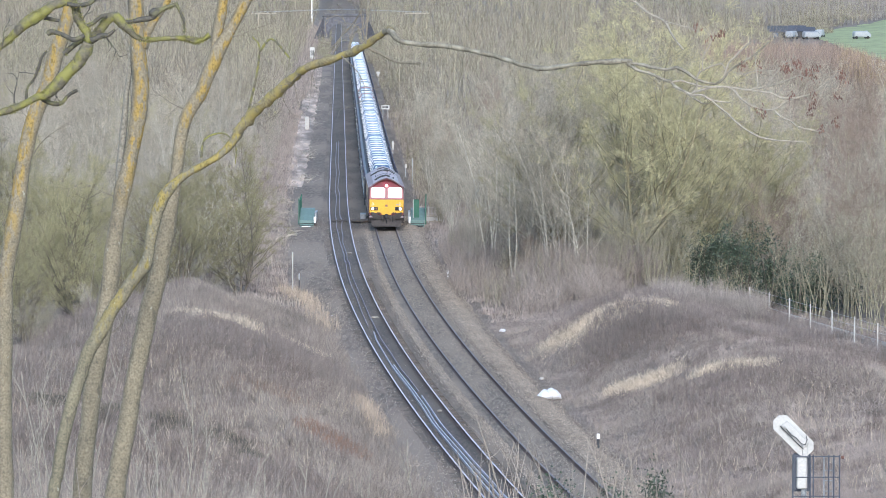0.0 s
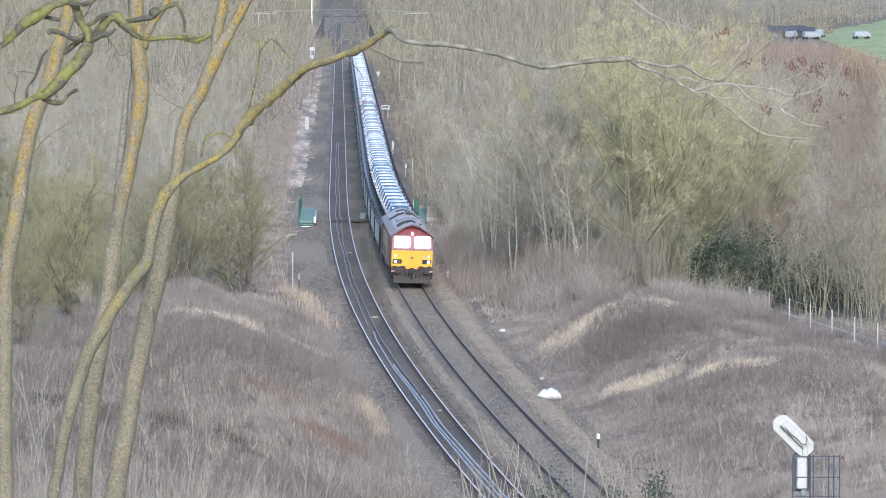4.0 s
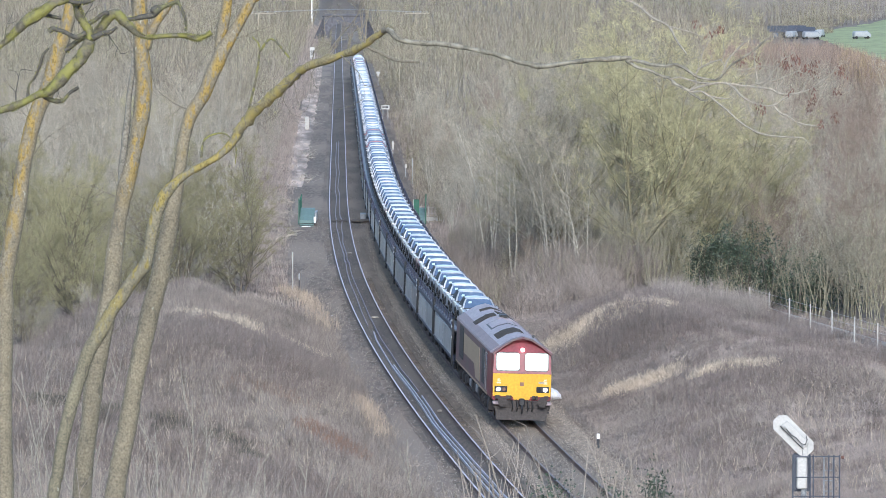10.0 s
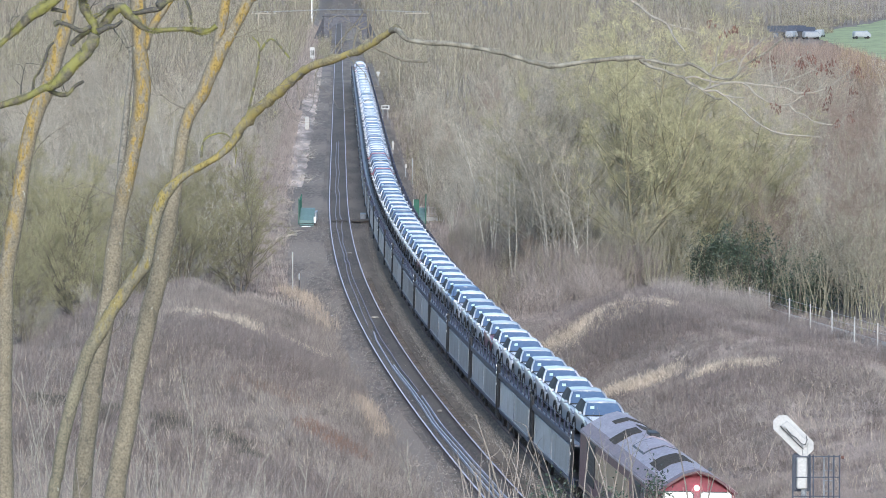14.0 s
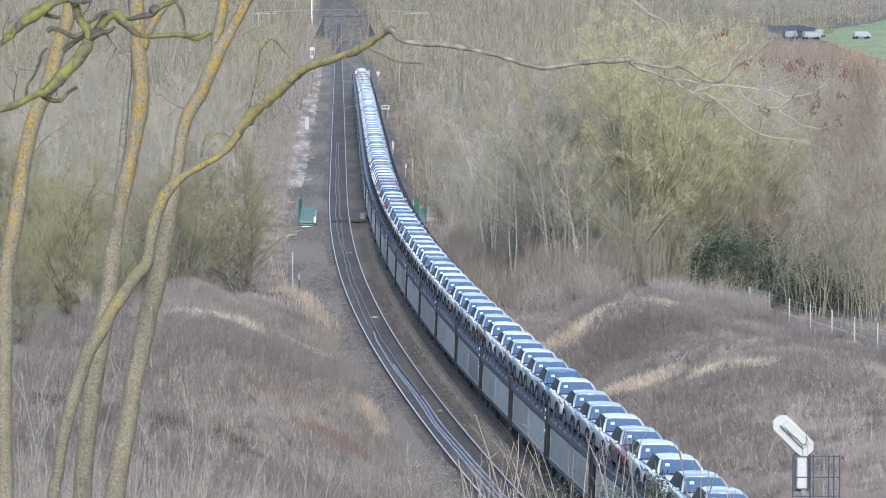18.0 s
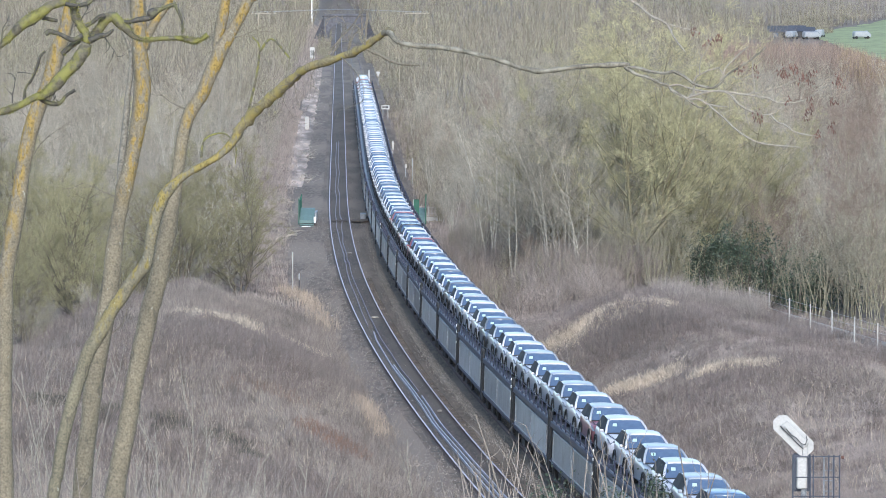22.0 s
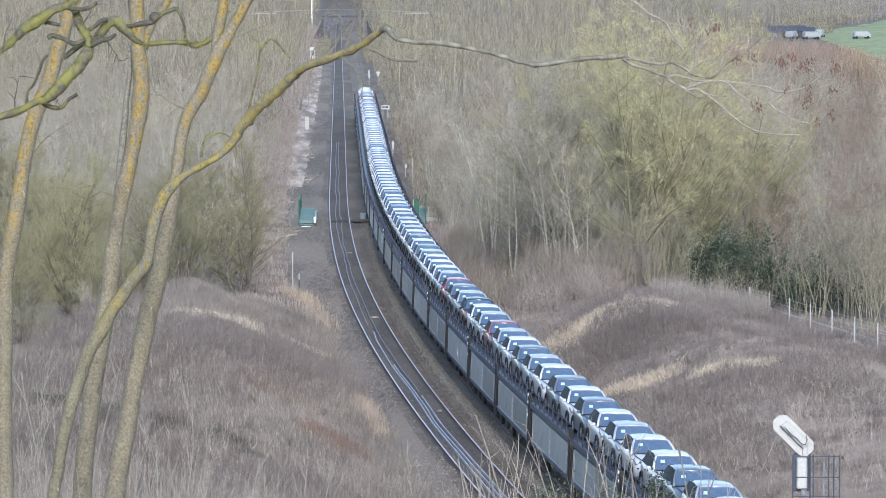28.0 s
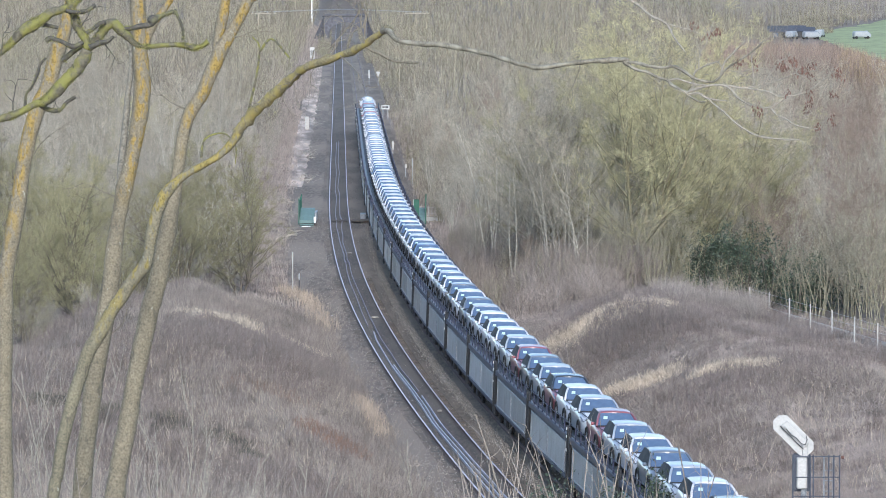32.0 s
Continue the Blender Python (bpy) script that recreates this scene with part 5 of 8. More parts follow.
# bare trees as things
def grow(seed, height, stems, spread, limbs, twigs, twig_len, droop=0.0, base_r=0.09, crown_from=0.25):
    """Skeleton of a bare tree: tubes for stem and limbs, blades for twigs."""
    rd = random.Random(seed)
    g = Geo()
    tb, tw, tl, tt = [], [], [], []

    def twig_on(p, d, n, ln, w):
        for _ in range(n):
            tb.append(p + Vector((rd.gauss(0, 0.08), rd.gauss(0, 0.08), rd.gauss(0, 0.1))))
            q = d * 0.7 + Vector((rd.gauss(0, 0.55), rd.gauss(0, 0.55), rd.gauss(0.25 - droop, 0.4)))
            tw.append(q)
            tl.append(ln * rd.uniform(0.5, 1.3))
            tt.append(w)

    for s in range(stems):
        a = rd.uniform(0, 2 * math.pi)
        lean = Vector((math.cos(a), math.sin(a), 0)) * spread * rd.uniform(0.3, 1.0)
        p = Vector((math.cos(a), math.sin(a), 0)) * 0.25 * (stems > 1)
        h = height * rd.uniform(0.75, 1.05)
        pts, rad = [p.copy()], [base_r]
        steps = 7
        d = (Vector((0, 0, 1)) + lean * 0.6).normalized()
        for k in range(steps):
            d = (d + Vector((rd.gauss(0, 0.09), rd.gauss(0, 0.09), 0.03)) + lean * 0.05).normalized()
            p = p + d * h / steps
            pts.append(p.copy())
            rad.append(base_r * (1 - 0.88 * (k + 1) / steps))
        g.tube(pts, rad, 5, caps=False)
        for q in range(limbs):
            f = crown_from + (0.97 - crown_from) * (q + rd.random()) / limbs
            i = min(steps - 1, int(f * steps))
            r0 = pts[i].lerp(pts[i + 1], f * steps - i)
            b = rd.uniform(0, 2 * math.pi)
            out = Vector((math.cos(b), math.sin(b), rd.uniform(0.35, 1.1) - droop)).normalized()
            ln = h * (0.42 - 0.26 * f) * rd.uniform(0.7, 1.3) * (0.6 + spread)
            lp, lr = [r0.copy()], [rad[i] * 0.5 + 0.006]
            e = r0.copy()
            for k in range(4):
                out = (out + Vector((rd.gauss(0, 0.16), rd.gauss(0, 0.16), 0.13 - droop * 0.5 * (k > 1)))).normalized()
                e = e + out * ln / 4
                lp.append(e.copy())
                lr.append(lr[0] * (1 - 0.22 * (k + 1)))
                twig_on(e, out, twigs, twig_len, 0.011)
            g.tube(lp, lr, 3, caps=False)
        twig_on(pts[-1], d, twigs * 2, twig_len, 0.011)
    rg = np.random.default_rng(seed)
    b = np.array([tuple(v) for v in tb])
    w = np.array([tuple(v) for v in tw])
    ln = np.array(tl)
    first = sticks(b, w, ln, np.array(tt), rg)
    w2 = w / np.linalg.norm(w, axis=1, keepdims=True)
    more = [first]
    for k in range(8):
        f = rg.uniform(0.15, 0.8, len(b))
        q = w2 * 0.6 + rg.normal(0, 0.62, w.shape) - np.array([0, 0, droop * 0.5])
        more.append(sticks(b + w2 * (ln * f)[:, None], q, ln * rg.uniform(0.3, 0.6, len(b)), 0.0105, rg))
    return g, np.concatenate(more)


def make_tree(name, label, bark, twig, **kw):
    g, tw = grow(**kw)
    t = thing(name, pose(0, 0, -60), label, "tree", group="bare trees")
    part("trunk", g, M[bark], t, smooth=True)
    part("crown", tri_mesh("crown", tw, M[twig]), None, t)
    return t


M["twig_dull"] = island(mat("twig_dull", (0.25, 0.228, 0.126), var=0.25, scale=0.3, fine=6, bump=0, rnd=0.22), 0.45)
M["twig_tan"] = island(mat("twig_tan", (0.3, 0.27, 0.2), var=0.25, scale=0.4, fine=6, bump=0, rnd=0.2), 0.4)
TREES = {
    "pole": [make_tree("ash_tree", "slender bare ash with pale grey stems", "bark_grey", "twig_grey", seed=11 + k, height=10, stems=3 + k % 2, spread=0.22, limbs=13, twigs=4, twig_len=0.9, base_r=0.065) for k in range(4)],
    "willow": [make_tree("willow_tree", "spreading bare willow with olive yellow twigs", "bark_olive", "twig_olive", seed=31 + k, height=10, stems=5, spread=0.75, limbs=15, twigs=12, twig_len=0.6, droop=0.1, base_r=0.1, crown_from=0.1) for k in range(3)],
    "hazel": [make_tree("hazel_bush", "bare grey brown hazel thicket of many stems", "bark_olive", "twig_grey", seed=51 + k, height=5.5, stems=8, spread=0.5, limbs=7, twigs=4, twig_len=0.7, base_r=0.04, crown_from=0.15) for k in range(3)],
    "rust": [make_tree("birch_tree", "bare young birch with reddish brown twigs", "bark_tan", "twig_red", seed=71 + k, height=7.5, stems=4, spread=0.28, limbs=12, twigs=4, twig_len=0.8, base_r=0.06, crown_from=0.15) for k in range(3)],
}
TREES["sallow"] = [make_tree("sallow_bush", "dense bare sallow with dull olive twigs", "bark_dark", "twig_dull", seed=131 + k, height=10, stems=6, spread=0.75, limbs=18, twigs=14, twig_len=0.6, droop=0.12, base_r=0.1, crown_from=0.08) for k in range(2)]
TREES["withy"] = [make_tree("willow_sapling", "slim bare sapling with tan upright stems", "bark_tan", "twig_tan", seed=91 + k, height=6.0, stems=7, spread=0.2, limbs=6, twigs=1, twig_len=0.7, base_r=0.032, crown_from=0.35) for k in range(2)]
used = set()


def plant(kind, x, y, size=1.0, rd=random):
    k = rd.randrange(len(TREES[kind]))
    src = TREES[kind][k]
    m = pose(x, y, land1(x, y) - 0.1, 0, 0, rd.uniform(0, 360))
    if (kind, k) not in used:
        used.add((kind, k))
        ob = src
        ob.matrix_world = m
    else:
        ob = copy_thing(src, m)
    ob.scale = (size, size, size * rd.uniform(0.92, 1.1))
    return ob


def plant_woods():
    rd = random.Random(5)
    # the large willow and its neighbours
    for x, y, s in ((11.6, 272, 1.58), (15.8, 277, 1.35), (8.0, 284, 1.15), (13.0, 292, 1.5), (17.0, 282, 1.2), (18.9, 286, 1.0), (19.5, 290, 1.12),
                    (-22.5, 262, 0.8), (-26, 274, 0.95), (-15.2, 266, 0.72), (-12.2, 272, 0.7), (-18.5, 277, 0.85), (-29, 290, 1.0), (-13.5, 285, 0.8), (-19.0, 241, 0.5), (-21.8, 236, 0.55), (-23.5, 245, 0.7), (-17.0, 250, 0.5), (-20.5, 252, 0.65)):
        plant("willow" if x > 0 else "sallow", x, y, s, rd)
    for x, y, s in ((-20.5, 228, 0.55), (-22.5, 226, 0.6), (-18.2, 234, 0.5)):
        plant("hazel", x, y, s, rd)
    for x, y, s in ((20.6, 252, 0.85), (22.0, 250, 1.0), (23.2, 247, 0.9), (24.4, 252, 1.15), (21.6, 258, 1.0), (23.4, 257, 1.1), (25.4, 256, 1.2), (24.8, 262, 1.2), (22.6, 264, 1.1), (20.2, 260, 0.8), (9.8, 265, 0.8), (11.0, 266, 0.9), (12.2, 264, 0.8), (13.4, 266, 0.9), (14.4, 263, 0.75), (10.6, 271, 1.0), (13.0, 271, 1.0)):
        plant("withy", x, y, s, rd)
    for x, y, s in ((20.5, 268, 1.0), (23.5, 262, 1.0), (26, 270, 1.2), (25, 255, 0.9)):
        plant("rust", x, y, s, rd)
    for x, y, s in ((4.6, 279, 1.0), (6.2, 280, 1.1), (3.2, 300, 1.1), (6.0, 296, 1.2), (9.6, 288, 1.2), (7.0, 305, 1.2), (6.6, 274, 1.05), (7.6, 277, 1.15), (5.4, 282, 1.0), (8.4, 270, 0.9), (4.4, 291, 1.0)):
        plant("pole", x, y, s, rd)
    y = 276.0
    while y < 540:
        m = mid_x(y)
        step = 3.6 + (y - 270) * 0.012
        x = m + 7.4
        while x < 0.1 * y + 3:
            xx, yy = x + rd.uniform(-1.5, 1.5), y + rd.uniform(-3, 3)
            far = xx / (0.1 * yy)
            kind = rd.choices(["pole", "hazel", "willow", "rust"], [5, 3, 1.4 if 0.25 < far < 0.75 else 0.3, 6 if far > 0.72 else 0.6])[0]
            plant(kind, xx, yy, rd.uniform(0.6, 0.95) * (0.72 if x < m + 11 else 1.0) * (0.7 if kind == "willow" else 1), rd)
            x += step * rd.uniform(0.8, 1.4)
        x = m - 9.6
        while x > -0.1 * y - 3:
            xx, yy = x + rd.uniform(-1.5, 1.5), y + rd.uniform(-3, 3)
            kind = rd.choices(["pole", "hazel", "willow"], [5, 3, 1.6 if yy < 330 else 0.6])[0]
            plant(kind, xx, yy, rd.uniform(0.6, 0.95) * (0.5 if x > m - 14 else 1.0) * (0.7 if kind == "willow" else 1), rd)
            x -= step * rd.uniform(0.8, 1.4)
        y += 7.5 + (y - 270) * 0.02


plant_woods()


def bare_twigs(n, side, y0, y1, u0, material, label):
    """Pale crooked twigs tangled through the wood."""
    y = y0 + (y1 - y0) * rng.uniform(0, 1, n) ** 1.2
    mid = np.interp(y, MID_Y, MID_X)
    lo, hi = (mid + u0, 0.1 * y + 2) if side > 0 else (-0.1 * y - 2, mid - u0)
    x = lo + (hi - lo) * rng.uniform(0, 1, n)
    p = np.stack([x, y, land(x, y) + rng.uniform(0.3, 5.5, n)], axis=1)
    d = rng.normal(0, 1, (n, 3)) + np.array([0, 0, 0.8])
    d /= np.linalg.norm(d, axis=1, keepdims=True)
    w = rng.uniform(0.016, 0.03, n)
    out = []
    for k in range(4):
        side_v = np.cross(d, np.array([0.0, 1.0, 0.0])) * (w * (1 - 0.22 * k))[:, None] / 2
        q = p + d * rng.uniform(0.25, 0.6, n)[:, None]
        out += [np.stack([p - side_v, p + side_v, q + side_v * 0.7], axis=1), np.stack([p - side_v, q + side_v * 0.7, q - side_v * 0.7], axis=1)]
        p = q
        d = d + rng.normal(0, 0.55, (n, 3))
        d /= np.linalg.norm(d, axis=1, keepdims=True)
    stuff("bare_twigs", np.concatenate(out), M[material], label, "twigs")


M["lilac_twig"] = island(mat("lilac_twig", (0.3, 0.258, 0.225), var=0.25, scale=0.4, fine=2, bump=0), 0.4)
scrub("crest_brush", 220, [(13.3, 226.5, 0.7, 1.5), (14.1, 227, 0.6, 1.5), (15.2, 224, 0.5, 1.2)], 1.3, 2.3, 0.016, "lilac_twig", "tall wispy dead stems on the crest of the bank", 8)
M["twig_light"] = mat("twig_light", (0.34, 0.312, 0.25), var=0.35, scale=0.5, fine=4, bump=0)
bare_twigs(9000, -1, 262, 560, 9.0, "twig_light", "pale crooked twigs tangled through the wood")
bare_twigs(5000, 1, 285, 560, 8.0, "twig_light", "pale crooked twigs tangled through the wood")
scrub("crest_brush", 3000, [(12.6, 229, 1.5, 4), (13.8, 230, 1.2, 3), (14.9, 231.5, 0.9, 2.5), (12.0, 234, 1.4, 3), (15.9, 228.5, 0.6, 1.6)], 0.7, 1.55, 0.013, "lilac_twig", "wispy tall dead brush on the crest of the bank", 9)


def evergreen(x, y, r, h, seed):
    """A holly or ivy-clad bush: many small dark leaves round a few stems."""
    rg = np.random.default_rng(seed)
    t = thing("holly_bush", pose(x, y, land1(x, y) - 0.1), "dark evergreen holly bush at the wood's edge", "bush", group="evergreen bushes")
    g = Geo()
    for k in range(5):
        a = k * 1.3 + seed
        g.tube([(0.1 * math.cos(a), 0.1 * math.sin(a), 0), (0.3 * r * math.cos(a), 0.3 * r * math.sin(a), h * 0.5), (0.5 * r * math.cos(a), 0.5 * r * math.sin(a), h * 0.85)], [0.06, 0.04, 0.015], 5)
    part("stem", g, M["bark_dark"], t)
    n = 2600
    c = rg.normal(0, 0.45, (40, 3)) * np.array([r, r, h * 0.55]) + np.array([0, 0, h * 0.5])
    pos = c[rg.integers(0, 40, n)] + rg.normal(0, 0.24, (n, 3))
    pos[:, 2] = np.abs(pos[:, 2])
    part("leaves", tri_mesh("leaves", sticks(pos, rg.normal(size=(n, 3)), np.full(n, 0.13), np.full(n, 0.09), rg), M["leaf_dark"]), None, t)
    return t


for k, (x, y, r, h) in enumerate(((15.4, 266, 1.1, 3.6), (16.6, 268, 1.2, 4.3), (17.9, 267, 1.4, 4.9), (19.3, 266, 1.4, 4.2), (20.8, 263, 1.3, 3.6), (22.2, 264, 1.3, 3.2), (23.8, 266, 1.3, 3.2))):
    evergreen(x, y, r, h, 100 + k)


# ---- trees on the slope below the camera ----
def curve_through(pts, n=4):
    """Points of a smooth line through control points (x, y, z, radius)."""
    p = [np.array(q, float) for q in pts]
    p = [2 * p[0] - p[1]] + p + [2 * p[-1] - p[-2]]
    out = []
    for i in range(1, len(p) - 2):
        for k in range(n):
            t = k / n
            out.append(0.5 * ((2 * p[i]) + (p[i + 1] - p[i - 1]) * t + (2 * p[i - 1] - 5 * p[i] + 4 * p[i + 1] - p[i + 2]) * t * t + (3 * p[i] - p[i - 1] - 3 * p[i + 1] + p[i + 2]) * t ** 3))
    out.append(p[-2])
    return out


def limb(pts, sides=10, rough=0.06, seed=1, n=4, origin=(0, 0, 0)):
    rd = random.Random(seed)
    line = curve_through(pts, n)
    g = Geo()
    return g.tube([(q[0] - origin[0] + rd.gauss(0, q[3] * rough), q[1] - origin[1], q[2] - origin[2] + rd.gauss(0, q[3] * rough)) for q in line], [max(0.002, q[3] * (1 + rd.gauss(0, rough))) for q in line], sides)


def twig_spray(g, p, d, length, r, rd, level=2, ends=None):
    """A forking twig, added to g; the tips are gathered in ends."""
    pts, rad = [Vector(p)], [r]
    d = Vector(d).normalized()
    q = Vector(p)
    for k in range(4):
        d = (d + Vector((rd.gauss(0, 0.22), rd.gauss(0, 0.15), rd.gauss(0.02, 0.2)))).normalized()
        q = q + d * length / 4
        pts.append(q.copy())
        rad.append(r * (1 - 0.2 * (k + 1)))
        if level and rd.random() < 0.75:
            s = d.cross(Vector((0, 1, 0))).normalized() * rd.choice((-1, 1))
            twig_spray(g, q, d * 0.8 + s * rd.uniform(0.4, 1.0), length * rd.uniform(0.35, 0.65), r * 0.6, rd, level - 1, ends)
    g.tube(pts, rad, 5, caps=False)
    if ends is not None:
        ends.append(q.copy())


def gnarled(pts, sides=14, amp=0.08, freq=9.0, origin=(0, 0, 0)):
    """A limb with swellings, knots and crusts: a tube through (x, y, z, radius) whose skin is uneven."""
    line = curve_through(pts, 1)
    fine = [line[0]]
    for p, q in zip(curve_through(pts, 8), curve_through(pts, 8)[1:]):
        k = max(1, int(np.linalg.norm((q - p)[:3]) / max(0.006, 0.45 * q[3])))
        fine += [p + (q - p) * (i + 1) / k for i in range(k)]
    g = Geo()
    g.tube([q[:3] for q in fine], [max(0.002, q[3]) for q in fine], sides)
    out = []
    for i, v in enumerate(g.v):
        c = fine[min(i // sides, len(fine) - 1)]
        d = Vector(v) - Vector(c[:3])
        p = Vector(v)
        w = 1 + amp * (noise.noise(p * freq) * 1.2 + noise.noise(p * freq * 3.1) * 0.9 + noise.noise(p * freq * 8) * 0.6)
        out.append(tuple(Vector(c[:3]) + d * w - Vector(origin)))
    g.v = out
    return g


def lichen_bark(name, base, side, rise, dark=0.2, cover=0.5, crust=(0.31, 0.215, 0.055)):
    """Smooth grey bark; an orange crust of lichen on one side of the upper stem, dark scabs and pale spots."""
    m = mat(name, base, var=0.32, scale=4, fine=55, bump=0.6, bump_dist=0.01)
    nt = m.node_tree
    n, l = nt.nodes, nt.links
    b = n["Principled BSDF"]
    tc = n.new("ShaderNodeTexCoord")
    col = b.inputs["Base Color"].links[0].from_socket

    def fleck(scale, stretch, detail):
        mp = n.new("ShaderNodeMapping")
        mp.inputs["Scale"].default_value = (1, 1, stretch)
        l.new(tc.outputs["Object"], mp.inputs["Vector"])
        t = n.new("ShaderNodeTexNoise")
        t.inputs["Scale"].default_value, t.inputs["Detail"].default_value, t.inputs["Roughness"].default_value = scale, detail, 0.65
        l.new(mp.outputs[0], t.inputs["Vector"])
        return t.outputs["Fac"]

    def ramp(src, lo, hi):
        r = n.new("ShaderNodeMapRange")
        l.new(src, r.inputs["Value"])
        r.inputs["From Min"].default_value, r.inputs["From Max"].default_value = lo, hi
        return r.outputs[0]

    def times(a, c):
        x = n.new("ShaderNodeMath")
        x.operation = "MULTIPLY"
        l.new(a, x.inputs[0])
        if isinstance(c, float):
            x.inputs[1].default_value = c
        else:
            l.new(c, x.inputs[1])
        return x.outputs[0]

    def over(fac, tint):
        x = n.new("ShaderNodeMix")
        x.data_type = "RGBA"
        l.new(fac, x.inputs[0])
        l.new(col, x.inputs[6])
        x.inputs[7].default_value = (*tint, 1)
        return x.outputs[2]

    at = n.new("ShaderNodeSeparateXYZ")
    l.new(tc.outputs["Object"], at.inputs[0])
    nrm = n.new("ShaderNodeSeparateXYZ")
    l.new(tc.outputs["Normal"], nrm.inputs[0])
    up = ramp(at.outputs["Z"], *rise)
    col = over(times(ramp(fleck(30, 0.7, 5), 0.5, 0.62), 0.3), tuple(c * 1.45 for c in base))
    if dark:
        col = over(times(ramp(fleck(13, 0.45, 7), 0.62 - 0.12 * dark, 0.7 - 0.1 * dark), 0.62), (0.075, 0.066, 0.05))
    patch = times(ramp(fleck(15, 0.38, 9), 0.61 - 0.26 * cover, 0.67 - 0.26 * cover), ramp(nrm.outputs["X"], *side))
    patch = times(patch, up)
    col = over(times(patch, 0.95), crust)
    col = over(times(times(patch, ramp(fleck(52, 0.8, 5), 0.5, 0.58)), 0.85), tuple(c * 0.42 for c in crust))
    col = over(times(ramp(fleck(16, 0.6, 5), 0.66, 0.7), 0.7), (0.42, 0.42, 0.35))
    l.new(col, b.inputs["Base Color"])
    return m


M["twig_brown"] = mat("twig_brown", (0.18, 0.158, 0.118), var=0.35, scale=8, fine=60, bump=0.3, bump_dist=0.004)
M["bark_grey_stem"] = mat("bark_grey_stem", (0.2, 0.185, 0.15), var=0.35, scale=6, fine=50, bump=0.5, bump_dist=0.006)


BARK = {}
for nm, kw in (("maple_a", dict(side=(0.75, 0.1), rise=(17.4, 18.6), dark=0.0)), ("maple_b", dict(side=(-0.8, -0.2), rise=(18.3, 18.75), dark=0.5)), ("maple_c", dict(side=(-0.75, -0.1), rise=(18.7, 19.25), dark=0.22))):
    BARK[nm] = lichen_bark("bark_" + nm, (0.196, 0.168, 0.114), **kw)
BARK["lean"] = lichen_bark("bark_lean", (0.17, 0.152, 0.1), side=(0.9, 0.2), rise=(17.2, 17.9), dark=0.2, cover=0.5, crust=(0.28, 0.222, 0.062))
fore_trees = []
for bark, pts in (
    ("maple_a", [(-3.909, 40, 14.578, 0.0907), (-3.897, 40, 15.642, 0.0805), (-3.899, 40, 16.097, 0.0729), (-3.901, 40, 16.602, 0.0703), (-3.894, 40, 17.005, 0.0753), (-3.887, 40, 17.307, 0.0752), (-3.885, 40, 17.609, 0.0702), (-3.848, 40, 17.86, 0.0727), (-3.802, 40, 18.111, 0.0751), (-3.755, 40, 18.361, 0.0701), (-3.723, 40, 18.612, 0.0676), (-3.672, 40, 18.862, 0.07), (-3.6, 40, 19.113, 0.07), (-3.489, 40, 19.363, 0.0725), (-3.423, 40, 19.612, 0.07), (-3.336, 40, 19.862, 0.0599), (-3.29, 40, 20.071, 0.0549), (-3.274, 40, 20.311, 0.0449)]),
    ("maple_b", [(-3.212, 39, 14.726, 0.0982), (-3.138, 39, 15.764, 0.0833), (-3.122, 39, 15.961, 0.0809), (-3.101, 39, 16.207, 0.0808), (-3.066, 39, 16.453, 0.0759), (-3.04, 39, 16.699, 0.0832), (-3.005, 39, 16.945, 0.0832), (-2.959, 39, 17.19, 0.0832), (-2.914, 39, 17.436, 0.0831), (-2.874, 39, 17.681, 0.0758), (-2.848, 39, 17.926, 0.0757), (-2.813, 39, 18.17, 0.0635), (-2.773, 39, 18.39, 0.0683), (-2.748, 39, 18.513, 0.0757), (-2.708, 39, 18.659, 0.0659), (-2.658, 39, 18.903, 0.0658), (-2.613, 39, 19.147, 0.0731), (-2.593, 39, 19.391, 0.0731), (-2.611, 39, 19.634, 0.0682), (-2.62, 39, 19.878, 0.0682), (-2.633, 39, 20.121, 0.0681), (-2.632, 39, 20.412, 0.0632)]),
    ("maple_c", [(-2.938, 38, 14.874, 0.1005), (-2.785, 38, 15.885, 0.086), (-2.756, 38, 16.077, 0.0812), (-2.711, 38, 16.317, 0.0812), (-2.663, 38, 16.557, 0.0811), (-2.623, 38, 16.797, 0.0763), (-2.579, 38, 17.036, 0.0763), (-2.526, 38, 17.275, 0.081), (-2.473, 38, 17.514, 0.081), (-2.405, 38, 17.753, 0.0786), (-2.361, 38, 17.992, 0.0762), (-2.308, 38, 18.23, 0.0714), (-2.283, 38, 18.397, 0.0642), (-2.249, 38, 18.564, 0.0571), (-2.22, 38, 18.754, 0.0523), (-2.196, 38, 18.944, 0.0523), (-2.162, 38, 19.087, 0.0523), (-2.119, 38, 19.196, 0.057), (-2.028, 38, 19.334, 0.057), (-1.975, 38, 19.467, 0.0594), (-1.908, 38, 19.609, 0.0617), (-1.865, 38, 19.714, 0.0617), (-1.784, 38, 19.846, 0.0475), (-1.703, 38, 19.989, 0.0451), (-1.632, 38, 20.131, 0.0474), (-1.489, 38, 20.367, 0.0474)]),
):
    t = thing("maple_tree", pose(0, 0, 0), "young maple trunk crusted with orange and grey lichen", "tree", group="trees below the viewpoint")
    foot, head = pts[0], pts[-1]
    low = (foot[0] - 0.1, foot[1], land1(foot[0], foot[1]) - 0.2, foot[3] * 1.3)
    high = [(head[0] + (head[0] - pts[-2][0]) * k * 1.2, head[1], head[2] + 1.2 * k, head[3] * (1 - 0.3 * k)) for k in (1, 2, 3)]
